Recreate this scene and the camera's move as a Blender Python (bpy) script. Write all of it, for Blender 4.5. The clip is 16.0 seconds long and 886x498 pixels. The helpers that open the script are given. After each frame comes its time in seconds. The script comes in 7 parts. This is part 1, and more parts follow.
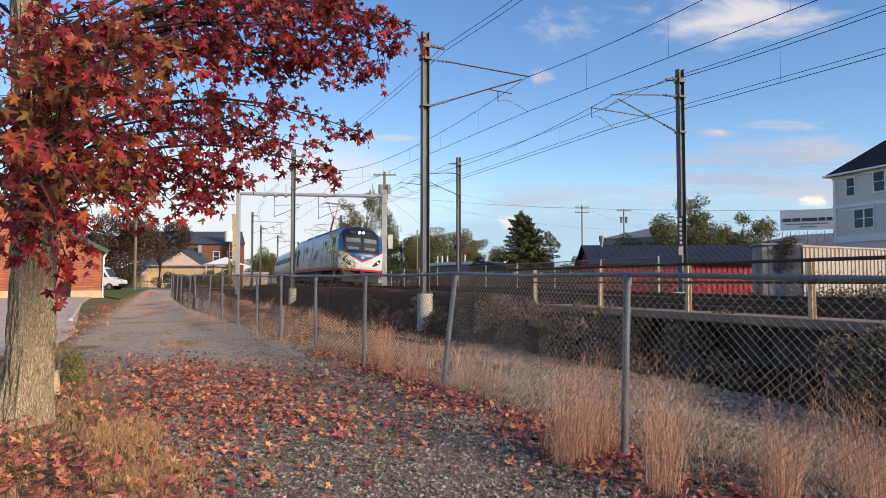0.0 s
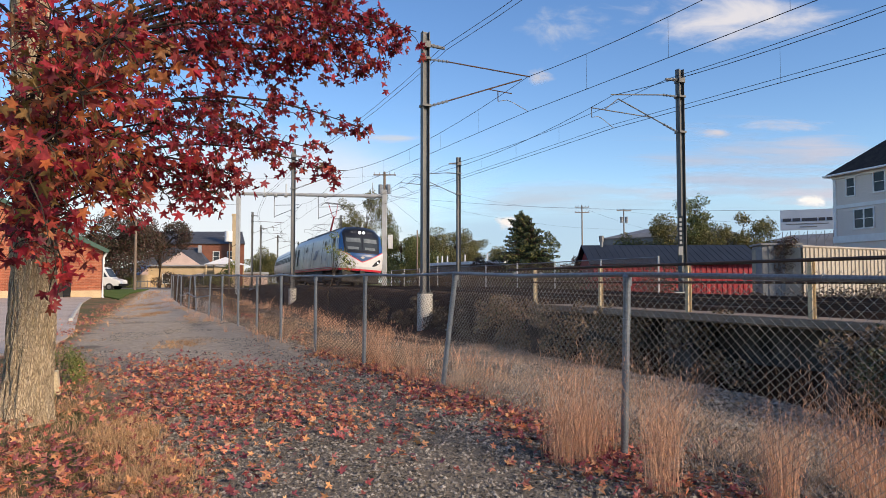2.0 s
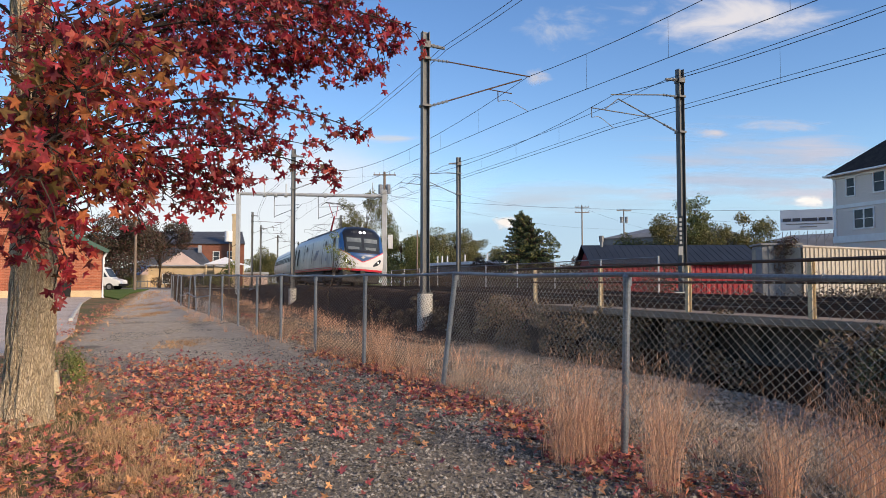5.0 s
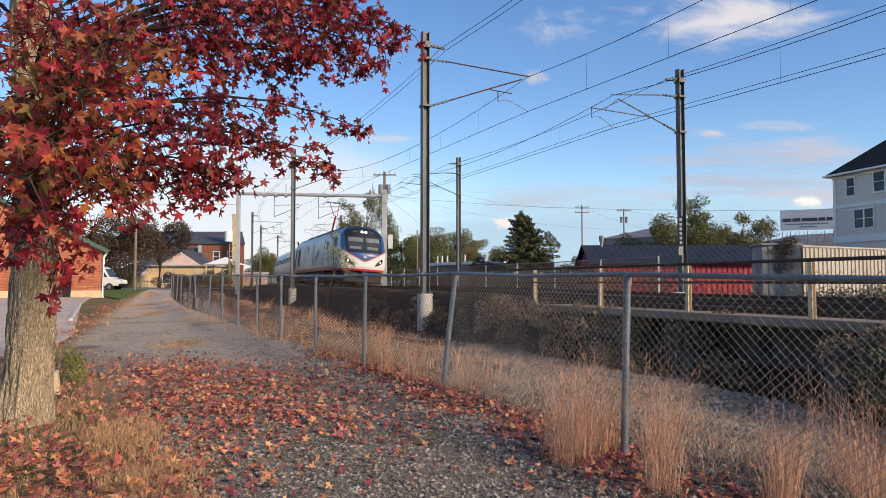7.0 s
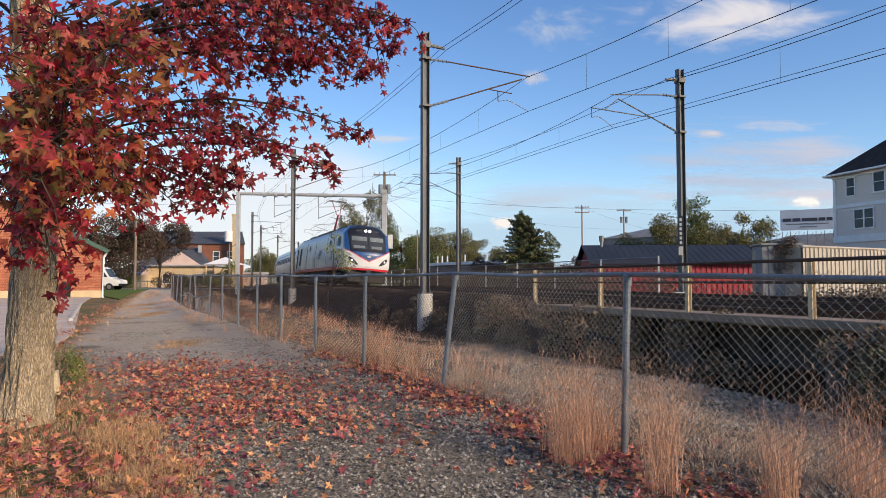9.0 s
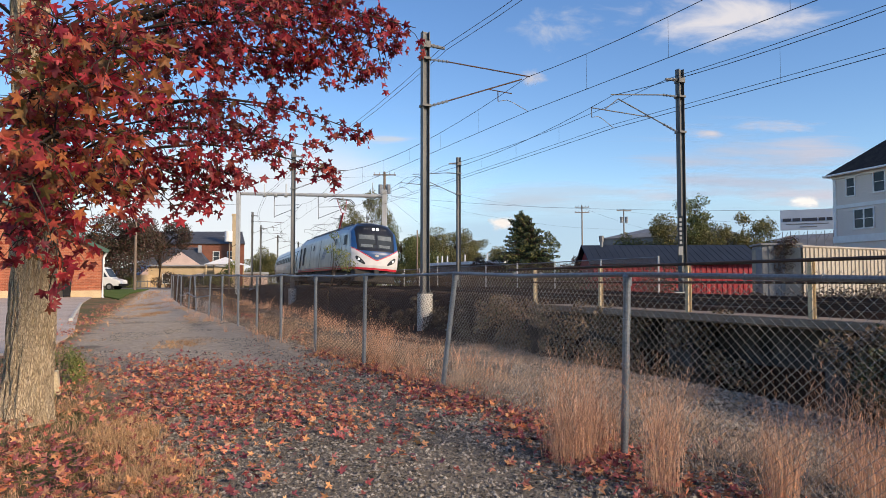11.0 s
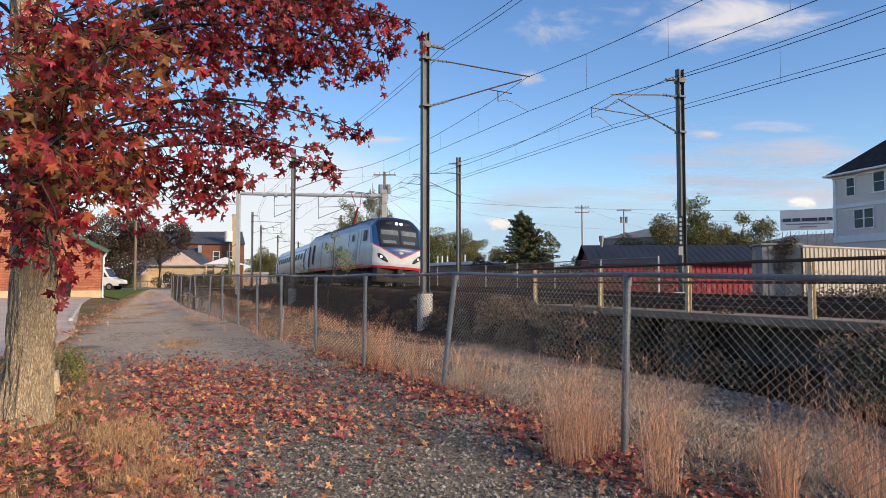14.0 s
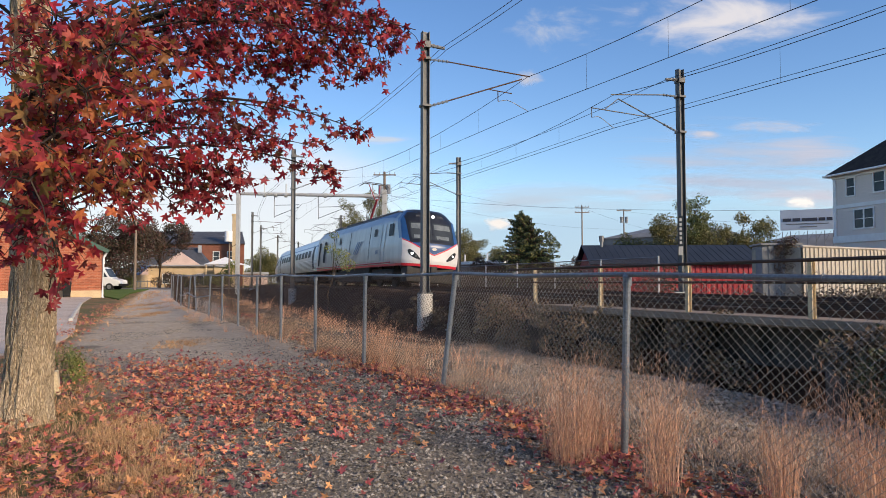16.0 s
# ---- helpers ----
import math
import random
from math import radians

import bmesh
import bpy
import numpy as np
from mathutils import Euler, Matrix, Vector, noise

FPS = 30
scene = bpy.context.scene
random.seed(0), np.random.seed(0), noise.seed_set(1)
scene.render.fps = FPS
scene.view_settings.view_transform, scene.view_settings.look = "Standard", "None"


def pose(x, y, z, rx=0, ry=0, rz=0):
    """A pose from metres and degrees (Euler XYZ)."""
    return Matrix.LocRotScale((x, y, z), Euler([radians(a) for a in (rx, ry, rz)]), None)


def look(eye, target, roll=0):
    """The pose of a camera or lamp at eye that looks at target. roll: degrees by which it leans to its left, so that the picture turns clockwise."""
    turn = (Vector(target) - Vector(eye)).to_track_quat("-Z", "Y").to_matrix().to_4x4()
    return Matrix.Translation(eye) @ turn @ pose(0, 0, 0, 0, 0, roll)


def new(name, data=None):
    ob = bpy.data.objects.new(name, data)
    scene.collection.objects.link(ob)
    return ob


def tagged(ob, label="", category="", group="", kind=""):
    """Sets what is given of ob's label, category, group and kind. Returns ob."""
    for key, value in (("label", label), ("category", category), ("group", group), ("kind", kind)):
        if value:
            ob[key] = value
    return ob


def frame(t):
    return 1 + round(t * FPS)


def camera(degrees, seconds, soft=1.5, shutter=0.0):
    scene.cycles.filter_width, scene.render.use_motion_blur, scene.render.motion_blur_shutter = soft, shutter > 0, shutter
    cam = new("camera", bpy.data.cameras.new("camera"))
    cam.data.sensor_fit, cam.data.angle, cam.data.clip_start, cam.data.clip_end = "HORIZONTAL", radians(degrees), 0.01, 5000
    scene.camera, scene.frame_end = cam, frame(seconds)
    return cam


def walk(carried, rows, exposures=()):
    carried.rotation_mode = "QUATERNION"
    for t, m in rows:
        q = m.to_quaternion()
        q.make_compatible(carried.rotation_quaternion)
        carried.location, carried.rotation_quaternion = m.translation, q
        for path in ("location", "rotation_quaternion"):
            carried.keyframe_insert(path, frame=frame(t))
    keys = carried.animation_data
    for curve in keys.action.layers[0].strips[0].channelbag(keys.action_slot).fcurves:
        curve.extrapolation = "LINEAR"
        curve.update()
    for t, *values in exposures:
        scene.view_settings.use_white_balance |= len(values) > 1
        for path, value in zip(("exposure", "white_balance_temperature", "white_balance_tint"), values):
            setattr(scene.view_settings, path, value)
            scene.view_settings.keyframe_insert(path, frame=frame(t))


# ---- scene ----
cam = camera(64, 16.0, soft=0.85)
EYE_Z = 1.5
walk(cam, [(0.0, pose(0, 0, EYE_Z, 92.69, 0, 0)), (16.0, pose(0, 0, EYE_Z, 92.69, 0, 0))])

# ---- daylight: low hazy sun, evening blue sky ----
SUN_EL, SUN_AZ = 25.0, 129.0   # degrees; azimuth clockwise from +y
world = bpy.data.worlds.new("sky")
scene.world = world
world.use_nodes = True
wn, wl = world.node_tree.nodes, world.node_tree.links
sky = wn.new("ShaderNodeTexSky")
sky.sky_type = "NISHITA"
sky.sun_disc = False
sky.sun_elevation, sky.sun_rotation = radians(SUN_EL), radians(SUN_AZ)
sky.air_density, sky.dust_density, sky.ozone_density = 1.0, 0.15, 2.5
wn["Background"].inputs[1].default_value = 0.14
sat = wn.new("ShaderNodeHueSaturation")
sat.inputs["Hue"].default_value = 0.508
sat.inputs["Saturation"].default_value = 1.17
wl.new(sky.outputs[0], sat.inputs["Color"])
wl.new(sat.outputs[0], wn["Background"].inputs[0])
sun = new("sun", bpy.data.lights.new("sun", "SUN"))
sun.data.energy, sun.data.angle, sun.data.color = 4.3, radians(12), (1.0, 0.78, 0.55)
_a, _e = radians(SUN_AZ), radians(SUN_EL)
sun.matrix_world = look((0, 0, 60), (-math.sin(_a) * math.cos(_e) * 10, -math.cos(_a) * math.cos(_e) * 10, 60 - math.sin(_e) * 10))
scene.view_settings.exposure = 0.37


# ---- materials ----
def mat(name, a, b=None, scale=4.0, rough=0.8, metal=0.0, bump=0.2, fine=60.0, spread=0.25, island=0.0, stain=None, stretch=(1, 1, 1), rand=0.0):
    """Two scales of variation: broad patches from a to b, fine grain, relief; island: hue spread per loose piece."""
    m = bpy.data.materials.new(name)
    m.use_nodes = True
    n, l = m.node_tree.nodes, m.node_tree.links
    p = n["Principled BSDF"]
    p.inputs["Roughness"].default_value, p.inputs["Metallic"].default_value = rough, metal
    if rough >= 0.85:
        p.inputs["Specular IOR Level"].default_value = 0.12   # dusty, dull surfaces
    b = b or tuple(c * 0.7 for c in a)
    tc = n.new("ShaderNodeTexCoord")
    mp = n.new("ShaderNodeMapping")
    mp.inputs["Scale"].default_value = stretch
    l.new(tc.outputs["Object"], mp.inputs[0])
    big, small = n.new("ShaderNodeTexNoise"), n.new("ShaderNodeTexNoise")
    big.inputs["Scale"].default_value, small.inputs["Scale"].default_value = scale, fine
    big.inputs["Detail"].default_value, small.inputs["Detail"].default_value = 5, 3
    l.new(mp.outputs[0], big.inputs[0])
    l.new(mp.outputs[0], small.inputs[0])
    ramp = n.new("ShaderNodeValToRGB")
    ramp.color_ramp.elements[0].position, ramp.color_ramp.elements[1].position = 0.35, 0.68
    ramp.color_ramp.elements[0].color, ramp.color_ramp.elements[1].color = (*a, 1), (*b, 1)
    l.new(big.outputs[0], ramp.inputs[0])
    hsv = n.new("ShaderNodeHueSaturation")
    l.new(ramp.outputs[0], hsv.inputs["Color"])
    mr = n.new("ShaderNodeMapRange")
    mr.inputs[1].default_value, mr.inputs[2].default_value = 0.3, 0.7
    mr.inputs[3].default_value, mr.inputs[4].default_value = 1 - spread, 1 + spread
    l.new(small.outputs[0], mr.inputs[0])
    val = mr.outputs[0]
    if island or rand:
        src = n.new("ShaderNodeNewGeometry").outputs["Random Per Island"] if island else n.new("ShaderNodeObjectInfo").outputs["Random"]
        k = island or rand
        r2 = n.new("ShaderNodeMapRange")
        r2.inputs[3].default_value, r2.inputs[4].default_value = 1 - k, 1 + k
        l.new(src, r2.inputs[0])
        mu = n.new("ShaderNodeMath")
        mu.operation = "MULTIPLY"
        l.new(val, mu.inputs[0])
        l.new(r2.outputs[0], mu.inputs[1])
        val = mu.outputs[0]
    l.new(val, hsv.inputs["Value"])
    col = hsv.outputs[0]
    if stain:
        sn = n.new("ShaderNodeTexNoise")
        sn.inputs["Scale"].default_value, sn.inputs["Detail"].default_value = stain[1], 6
        l.new(mp.outputs[0], sn.inputs[0])
        sr = n.new("ShaderNodeMapRange")
        sr.inputs[1].default_value, sr.inputs[2].default_value = stain[2], stain[2] + 0.12
        l.new(sn.outputs[0], sr.inputs[0])
        mx = n.new("ShaderNodeMix")
        mx.data_type = "RGBA"
        l.new(sr.outputs[0], mx.inputs[0])
        l.new(col, mx.inputs[6])
        mx.inputs[7].default_value = (*stain[0], 1)
        col = mx.outputs[2]
    l.new(col, p.inputs["Base Color"])
    if bump:
        bp = n.new("ShaderNodeBump")
        bp.inputs["Strength"].default_value, bp.inputs["Distance"].default_value = bump, 0.02
        l.new(small.outputs[0], bp.inputs["Height"])
        l.new(bp.outputs[0], p.inputs["Normal"])
    return m


def palette_leaf(name, stops, trans=0.35):
    """Leaves: one colour of the ramp per leaf, with light shining through."""
    m = bpy.data.materials.new(name)
    m.use_nodes = True
    n, l = m.node_tree.nodes, m.node_tree.links
    p = n["Principled BSDF"]
    p.inputs["Roughness"].default_value = 0.55
    g = n.new("ShaderNodeNewGeometry")
    r = n.new("ShaderNodeValToRGB")
    r.color_ramp.interpolation = "LINEAR"
    while len(r.color_ramp.elements) < len(stops):
        r.color_ramp.elements.new(0.5)
    for e, (pos, c) in zip(r.color_ramp.elements, stops):
        e.position, e.color = pos, (*c, 1)
    l.new(g.outputs["Random Per Island"], r.inputs[0])
    tc = n.new("ShaderNodeTexCoord")
    no = n.new("ShaderNodeTexNoise")
    no.inputs["Scale"].default_value = 28
    l.new(tc.outputs["Object"], no.inputs[0])
    h = n.new("ShaderNodeHueSaturation")
    mr = n.new("ShaderNodeMapRange")
    mr.inputs[1].default_value, mr.inputs[2].default_value, mr.inputs[3].default_value, mr.inputs[4].default_value = 0.3, 0.7, 0.65, 1.3
    l.new(no.outputs[0], mr.inputs[0])
    l.new(mr.outputs[0], h.inputs["Value"])
    l.new(r.outputs[0], h.inputs["Color"])
    l.new(h.outputs[0], p.inputs["Base Color"])
    t = n.new("ShaderNodeBsdfTranslucent")
    l.new(h.outputs[0], t.inputs[0])
    mix = n.new("ShaderNodeMixShader")
    mix.inputs[0].default_value = trans
    l.new(p.outputs[0], mix.inputs[1])
    l.new(t.outputs[0], mix.inputs[2])
    l.new(mix.outputs[0], n["Material Output"].inputs[0])
    return m


def glow(name, c, strength):
    m = bpy.data.materials.new(name)
    m.use_nodes = True
    p = m.node_tree.nodes["Principled BSDF"]
    p.inputs["Base Color"].default_value = (*c, 1)
    p.inputs["Emission Color"].default_value, p.inputs["Emission Strength"].default_value = (*c, 1), strength
    return m


STONE = mat("crushed stone", (0.105, 0.096, 0.084), (0.29, 0.26, 0.22), 9, 0.9, bump=0.3, island=0.65)
BALLAST = mat("rusty ballast", (0.042, 0.029, 0.022), (0.085, 0.062, 0.048), 2, 0.95, bump=0.9, fine=25, spread=0.5)
def bark_material():
    """Grey-brown ridges in a long interlaced net, parted by dark furrows."""
    m = bpy.data.materials.new("grey-brown ridged bark")
    m.use_nodes = True
    n, l = m.node_tree.nodes, m.node_tree.links
    p = n["Principled BSDF"]
    p.inputs["Roughness"].default_value = 0.95
    tc, mp = n.new("ShaderNodeTexCoord"), n.new("ShaderNodeMapping")
    mp.inputs["Scale"].default_value = (1, 1, 0.26)
    l.new(tc.outputs["Object"], mp.inputs[0])
    warp = n.new("ShaderNodeTexNoise")
    warp.inputs["Scale"].default_value, warp.inputs["Detail"].default_value = 14, 4
    l.new(mp.outputs[0], warp.inputs[0])
    add = n.new("ShaderNodeVectorMath")
    add.operation = "MULTIPLY_ADD"
    l.new(warp.outputs["Color"], add.inputs[0])
    add.inputs[1].default_value = (0.11, 0.11, 0.06)
    l.new(mp.outputs[0], add.inputs[2])
    vo = n.new("ShaderNodeTexVoronoi")
    vo.feature = "DISTANCE_TO_EDGE"
    vo.inputs["Scale"].default_value = 58
    l.new(add.outputs[0], vo.inputs[0])
    fur = n.new("ShaderNodeMapRange")
    fur.inputs[1].default_value, fur.inputs[2].default_value = 0.0, 0.22
    l.new(vo.outputs[0], fur.inputs[0])
    fine = n.new("ShaderNodeTexNoise")
    fine.inputs["Scale"].default_value, fine.inputs["Detail"].default_value = 85, 5
    l.new(mp.outputs[0], fine.inputs[0])
    hgt = n.new("ShaderNodeMath")
    hgt.operation = "MULTIPLY_ADD"
    l.new(fine.outputs[0], hgt.inputs[0])
    hgt.inputs[1].default_value = 1.1
    soft_fur = n.new("ShaderNodeMath")
    soft_fur.operation = "MULTIPLY"
    soft_fur.inputs[1].default_value = 0.5
    l.new(fur.outputs[0], soft_fur.inputs[0])
    l.new(soft_fur.outputs[0], hgt.inputs[2])
    ramp = n.new("ShaderNodeValToRGB")
    e = ramp.color_ramp.elements
    e[0].position, e[0].color = 0.20, (0.17, 0.125, 0.08, 1)
    e[1].position, e[1].color = 1.0, (0.66, 0.53, 0.37, 1)
    mid = e.new(0.6)
    mid.color = (0.50, 0.39, 0.26, 1)
    half = n.new("ShaderNodeMath")
    half.operation = "MULTIPLY"
    half.inputs[1].default_value = 0.72
    l.new(hgt.outputs[0], half.inputs[0])
    l.new(half.outputs[0], ramp.inputs[0])
    l.new(ramp.outputs[0], p.inputs["Base Color"])
    bp = n.new("ShaderNodeBump")
    bp.inputs["Strength"].default_value, bp.inputs["Distance"].default_value = 1.0, 0.025
    l.new(hgt.outputs[0], bp.inputs["Height"])
    l.new(bp.outputs[0], p.inputs["Normal"])
    return m


BARK = bark_material()
TWIG = mat("dark twig", (0.035, 0.026, 0.02), (0.06, 0.047, 0.036), 6, 0.9)
GALV = mat("galvanised steel", (0.21, 0.225, 0.245), (0.15, 0.165, 0.185), 5, 0.5, 0.5, 0.08, stain=((0.16, 0.12, 0.09), 9, 0.68))
WIREGREY = mat("weathered wire", (0.26, 0.245, 0.225), (0.16, 0.142, 0.125), 4, 0.6, 0.2, 0.0)
MESH_DARK = mat("dark rusted wire", (0.066, 0.048, 0.039), (0.045, 0.032, 0.026), 4, 0.7, 0.2, 0.0)
POLE_STEEL = mat("weathered grey mast steel", (0.13, 0.133, 0.135), (0.075, 0.077, 0.08), 1.2, 0.6, 0.35, 0.1, stretch=(1, 1, 0.2))
GANTRY_GREY = mat("pale grey gantry paint", (0.42, 0.43, 0.43), (0.34, 0.345, 0.34), 1.5, 0.6, 0.1, 0.1)
COPPER = mat("dark catenary wire", (0.06, 0.055, 0.05), (0.09, 0.08, 0.07), 3, 0.5, 0.6, 0.0)
INSUL = mat("grey insulator", (0.22, 0.23, 0.24), (0.16, 0.165, 0.17), 6, 0.4, 0, 0)
CONCRETE = mat("pale concrete", (0.52, 0.50, 0.46), (0.42, 0.40, 0.36), 2.5, 0.9, bump=0.4, stain=((0.24, 0.21, 0.17), 3, 0.6))
# stained concrete, its base colour lowered to carry the shade under the deck
UNDER_DECK_CONCRETE = mat("stained concrete darkened for deck shade", (0.065, 0.062, 0.058), (0.12, 0.114, 0.105), 1.2, 0.95, bump=0.5, stain=((0.035, 0.033, 0.03), 0.8, 0.5))
DECK_CONC = mat("weathered bridge deck", (0.31, 0.245, 0.185), (0.21, 0.165, 0.125), 1.5, 0.9, bump=0.5)
RUST = mat("rusty rail steel", (0.10, 0.055, 0.035), (0.06, 0.038, 0.03), 3, 0.75, 0.4, 0.3)
CREAM_PAINT = mat("peeling cream paint", (0.62, 0.50, 0.32), (0.52, 0.40, 0.24), 3, 0.7, bump=0.2, stain=((0.20, 0.09, 0.045), 6, 0.62))
TIE = mat("concrete tie", (0.09, 0.075, 0.062), (0.06, 0.05, 0.042), 2, 0.9)
SILVER = mat("silver loco paint", (0.41, 0.392, 0.375), (0.30, 0.288, 0.278), 0.9, 0.36, 0.45, 0.04, fine=3.0, spread=0.10, stretch=(1, 1, 0.22))
LOCO_WHITE = mat("white loco paint", (0.60, 0.595, 0.59), (0.53, 0.525, 0.515), 2, 0.35, 0, 0.0, spread=0.03)
LOCO_BLUE = mat("blue loco paint", (0.02, 0.075, 0.21), (0.016, 0.06, 0.17), 2, 0.35, 0, 0, spread=0.05)
LOCO_RED = mat("red stripe paint", (0.55, 0.03, 0.05), (0.47, 0.025, 0.04), 2, 0.4, 0, 0, spread=0.05)
LOCO_BLACK = mat("black cab mask", (0.012, 0.013, 0.016), (0.02, 0.021, 0.025), 2, 0.3, 0, 0, spread=0.1)
ROOF_GREY = mat("grimy roof equipment", (0.10, 0.105, 0.11), (0.06, 0.06, 0.065), 2, 0.7, 0.2, 0.1)
GLASS = mat("cab glass", (0.055, 0.065, 0.075), (0.035, 0.042, 0.05), 0.9, 0.05, 0, 0, spread=0.05)
UNDER = mat("dark running gear", (0.035, 0.033, 0.031), (0.055, 0.05, 0.046), 3, 0.8, 0.3, 0.2)
STAINLESS = mat("fluted stainless steel", (0.50, 0.51, 0.52), (0.42, 0.43, 0.44), 0.8, 0.32, 0.75, 0.0, spread=0.04)
PANTO_RED = mat("red pantograph arm", (0.30, 0.03, 0.04), (0.22, 0.02, 0.03), 3, 0.5, 0, 0)
LAMP = glow("lit headlamp", (1.0, 0.97, 0.90), 3.0)
DIM_LAMP = glow("dim headlamp", (1.0, 0.97, 0.90), 0.4)
# for the sun blinds, and for the reflection drawn low on the windshield
BLIND_REFLECTION = mat("grey blind and drawn reflection", (0.15, 0.175, 0.185), (0.08, 0.095, 0.105), 3.5, 0.5, 0, 0.0, spread=0.2)
STRAW = mat("dry broomsedge", (0.62, 0.37, 0.245), (0.40, 0.215, 0.135), 1.5, 0.85, bump=0, island=0.4)
PALE_STRAW = mat("bleached dry grass", (0.50, 0.37, 0.27), (0.32, 0.23, 0.165), 1.5, 0.9, bump=0, island=0.4)
VERGE_STRAW = mat("flattened tawny grass", (0.46, 0.29, 0.16), (0.33, 0.20, 0.11), 1.5, 0.9, bump=0, island=0.4)
GREEN_GRASS = mat("green grass", (0.07, 0.11, 0.03), (0.12, 0.15, 0.045), 1.5, 0.8, bump=0, island=0.4)
FALLEN = palette_leaf("fallen sweetgum leaves", [(0, (0.13, 0.03, 0.042)), (0.18, (0.44, 0.10, 0.088)), (0.34, (0.68, 0.27, 0.12)), (0.50, (0.32, 0.09, 0.078)), (0.66, (0.18, 0.038, 0.052)), (0.82, (0.70, 0.35, 0.14)), (1, (0.24, 0.125, 0.09))], 0.12)
CROWN_RED = palette_leaf("red autumn leaves", [(0, (0.13, 0.013, 0.024)), (0.20, (0.40, 0.024, 0.045)), (0.36, (0.065, 0.013, 0.017)), (0.54, (0.50, 0.040, 0.052)), (0.66, (0.10, 0.030, 0.020)), (0.80, (0.58, 0.085, 0.058)), (0.90, (0.12, 0.065, 0.022)), (1, (0.33, 0.018, 0.042))], 0.48)
CROWN_MIX = palette_leaf("red, orange and green autumn leaves", [(0, (0.55, 0.036, 0.06)), (0.22, (0.10, 0.016, 0.024)), (0.38, (0.62, 0.085, 0.062)), (0.52, (0.13, 0.10, 0.028)), (0.68, (0.62, 0.17, 0.06)), (0.82, (0.19, 0.14, 0.036)), (1, (0.36, 0.028, 0.045))], 0.5)


# ---- builders ----
def mesh_of(name, bm, material, smooth=False):
    me = bpy.data.meshes.new(name)
    bm.to_mesh(me)
    bm.free()
    for m in (material if isinstance(material, (list, tuple)) else [material]):
        me.materials.append(m)
    if smooth:
        for f in me.polygons:
            f.use_smooth = True
    return me


def part(name, bm, material, parent=None, label="", smooth=False):
    ob = new(name, mesh_of(name, bm, material, smooth) if isinstance(bm, bmesh.types.BMesh) else bm)
    ob.parent = parent
    if label:
        tagged(ob, label)
    return ob


def thing(name, label, category, group="", kind="", at=None):
    ob = new(name)
    if at is not None:
        ob.matrix_basis = at
    return tagged(ob, label, category, group, kind)


def box(bm, c, size, m=None, bevel=0.0):
    """A block centred on c."""
    mm = Matrix.Translation(c) @ Matrix.Diagonal((*size, 1))
    if m is not None:
        mm = m @ mm
    g = bmesh.ops.create_cube(bm, size=1, matrix=mm)
    if bevel:
        es = list({e for v in g["verts"] for e in v.link_edges})
        bmesh.ops.bevel(bm, geom=es, offset=bevel, segments=2, affect="EDGES", profile=0.6)
    return bm


def rod(bm, a, b, r, r2=None, n=8, caps=True):
    """A round bar from a to b."""
    a, b = Vector(a), Vector(b)
    d = b - a
    m = Matrix.Translation((a + b) / 2) @ d.to_track_quat("Z", "Y").to_matrix().to_4x4()
    bmesh.ops.create_cone(bm, cap_ends=caps, segments=n, radius1=r, radius2=r if r2 is None else r2, depth=d.length, matrix=m)
    return bm


def chain(bm, pts, r, n=4):
    """A bar through several points, one tube; r may vary along it."""
    pts = [Vector(p) for p in pts]
    rs = r if isinstance(r, (list, tuple)) else [r] * len(pts)
    rings = []
    for i, p in enumerate(pts):
        d = pts[min(i + 1, len(pts) - 1)] - pts[max(i - 1, 0)]
        q = d.to_track_quat("Z", "Y")
        rings.append([bm.verts.new(p + q @ Vector((rs[i] * math.cos(k * math.tau / n), rs[i] * math.sin(k * math.tau / n), 0))) for k in range(n)])
    for u, v in zip(rings, rings[1:]):
        for k in range(n):
            bm.faces.new((u[k], u[(k + 1) % n], v[(k + 1) % n], v[k]))
    bm.faces.new(rings[0][::-1])
    bm.faces.new(rings[-1])
    return bm


def raw(name, verts, faces, material):
    me = bpy.data.meshes.new(name)
    me.from_pydata(verts, [], faces)
    for m in (material if isinstance(material, (list, tuple)) else [material]):
        me.materials.append(m)
    return me


# ---- plan: the line of track one, which bends away in the distance; o is the distance across, away from the path ----
NX, NY = 0.9215, 0.3884
BANK = 4.0      # degrees of superelevation
RAIL_Z = 1.2


def line_x(y):
    if y > 160:
        return line_x(160) + 0.0265 * (y - 160)
    return -5.16 - 0.4215 * (y - 45) + 0.002 * max(0.0, y - 48) ** 2


def rail_z(y):
    """Height of the rails, which dip by the bridge."""
    return RAIL_Z - 0.13 * (1 - smooth(19, 32, y))


def off(y, o, z=0.0):
    return Vector((line_x(y) + o * NX, y + o * NY, z))


def rail_point(y, o, z=0.0):
    """On the rails, which ease outwards into the bend."""
    return off(y, o, z) + Vector((0.62 * smooth(43, 59, y), 0, 0))


def heading(y):
    """Unit vector along the track towards the camera."""
    d = off(y - 0.5, 0) - off(y + 0.5, 0)
    return d.normalized()


def across(x, y):
    """Track station and distance across of a place."""
    yy = y
    for _ in range(12):
        o = (x - line_x(yy)) * NX + (y - yy) * NY
        yy = y - o * NY
    return yy, o


def smooth(a, b, t):
    t = min(1, max(0, (t - a) / (b - a)))
    return t * t * (3 - 2 * t)


BR_A, BR_B = 9.6, 20.9      # stations between which the walkway bridge spans


def plain(y):
    return 0.01 * (min(max(y, -10), 85) - 6)


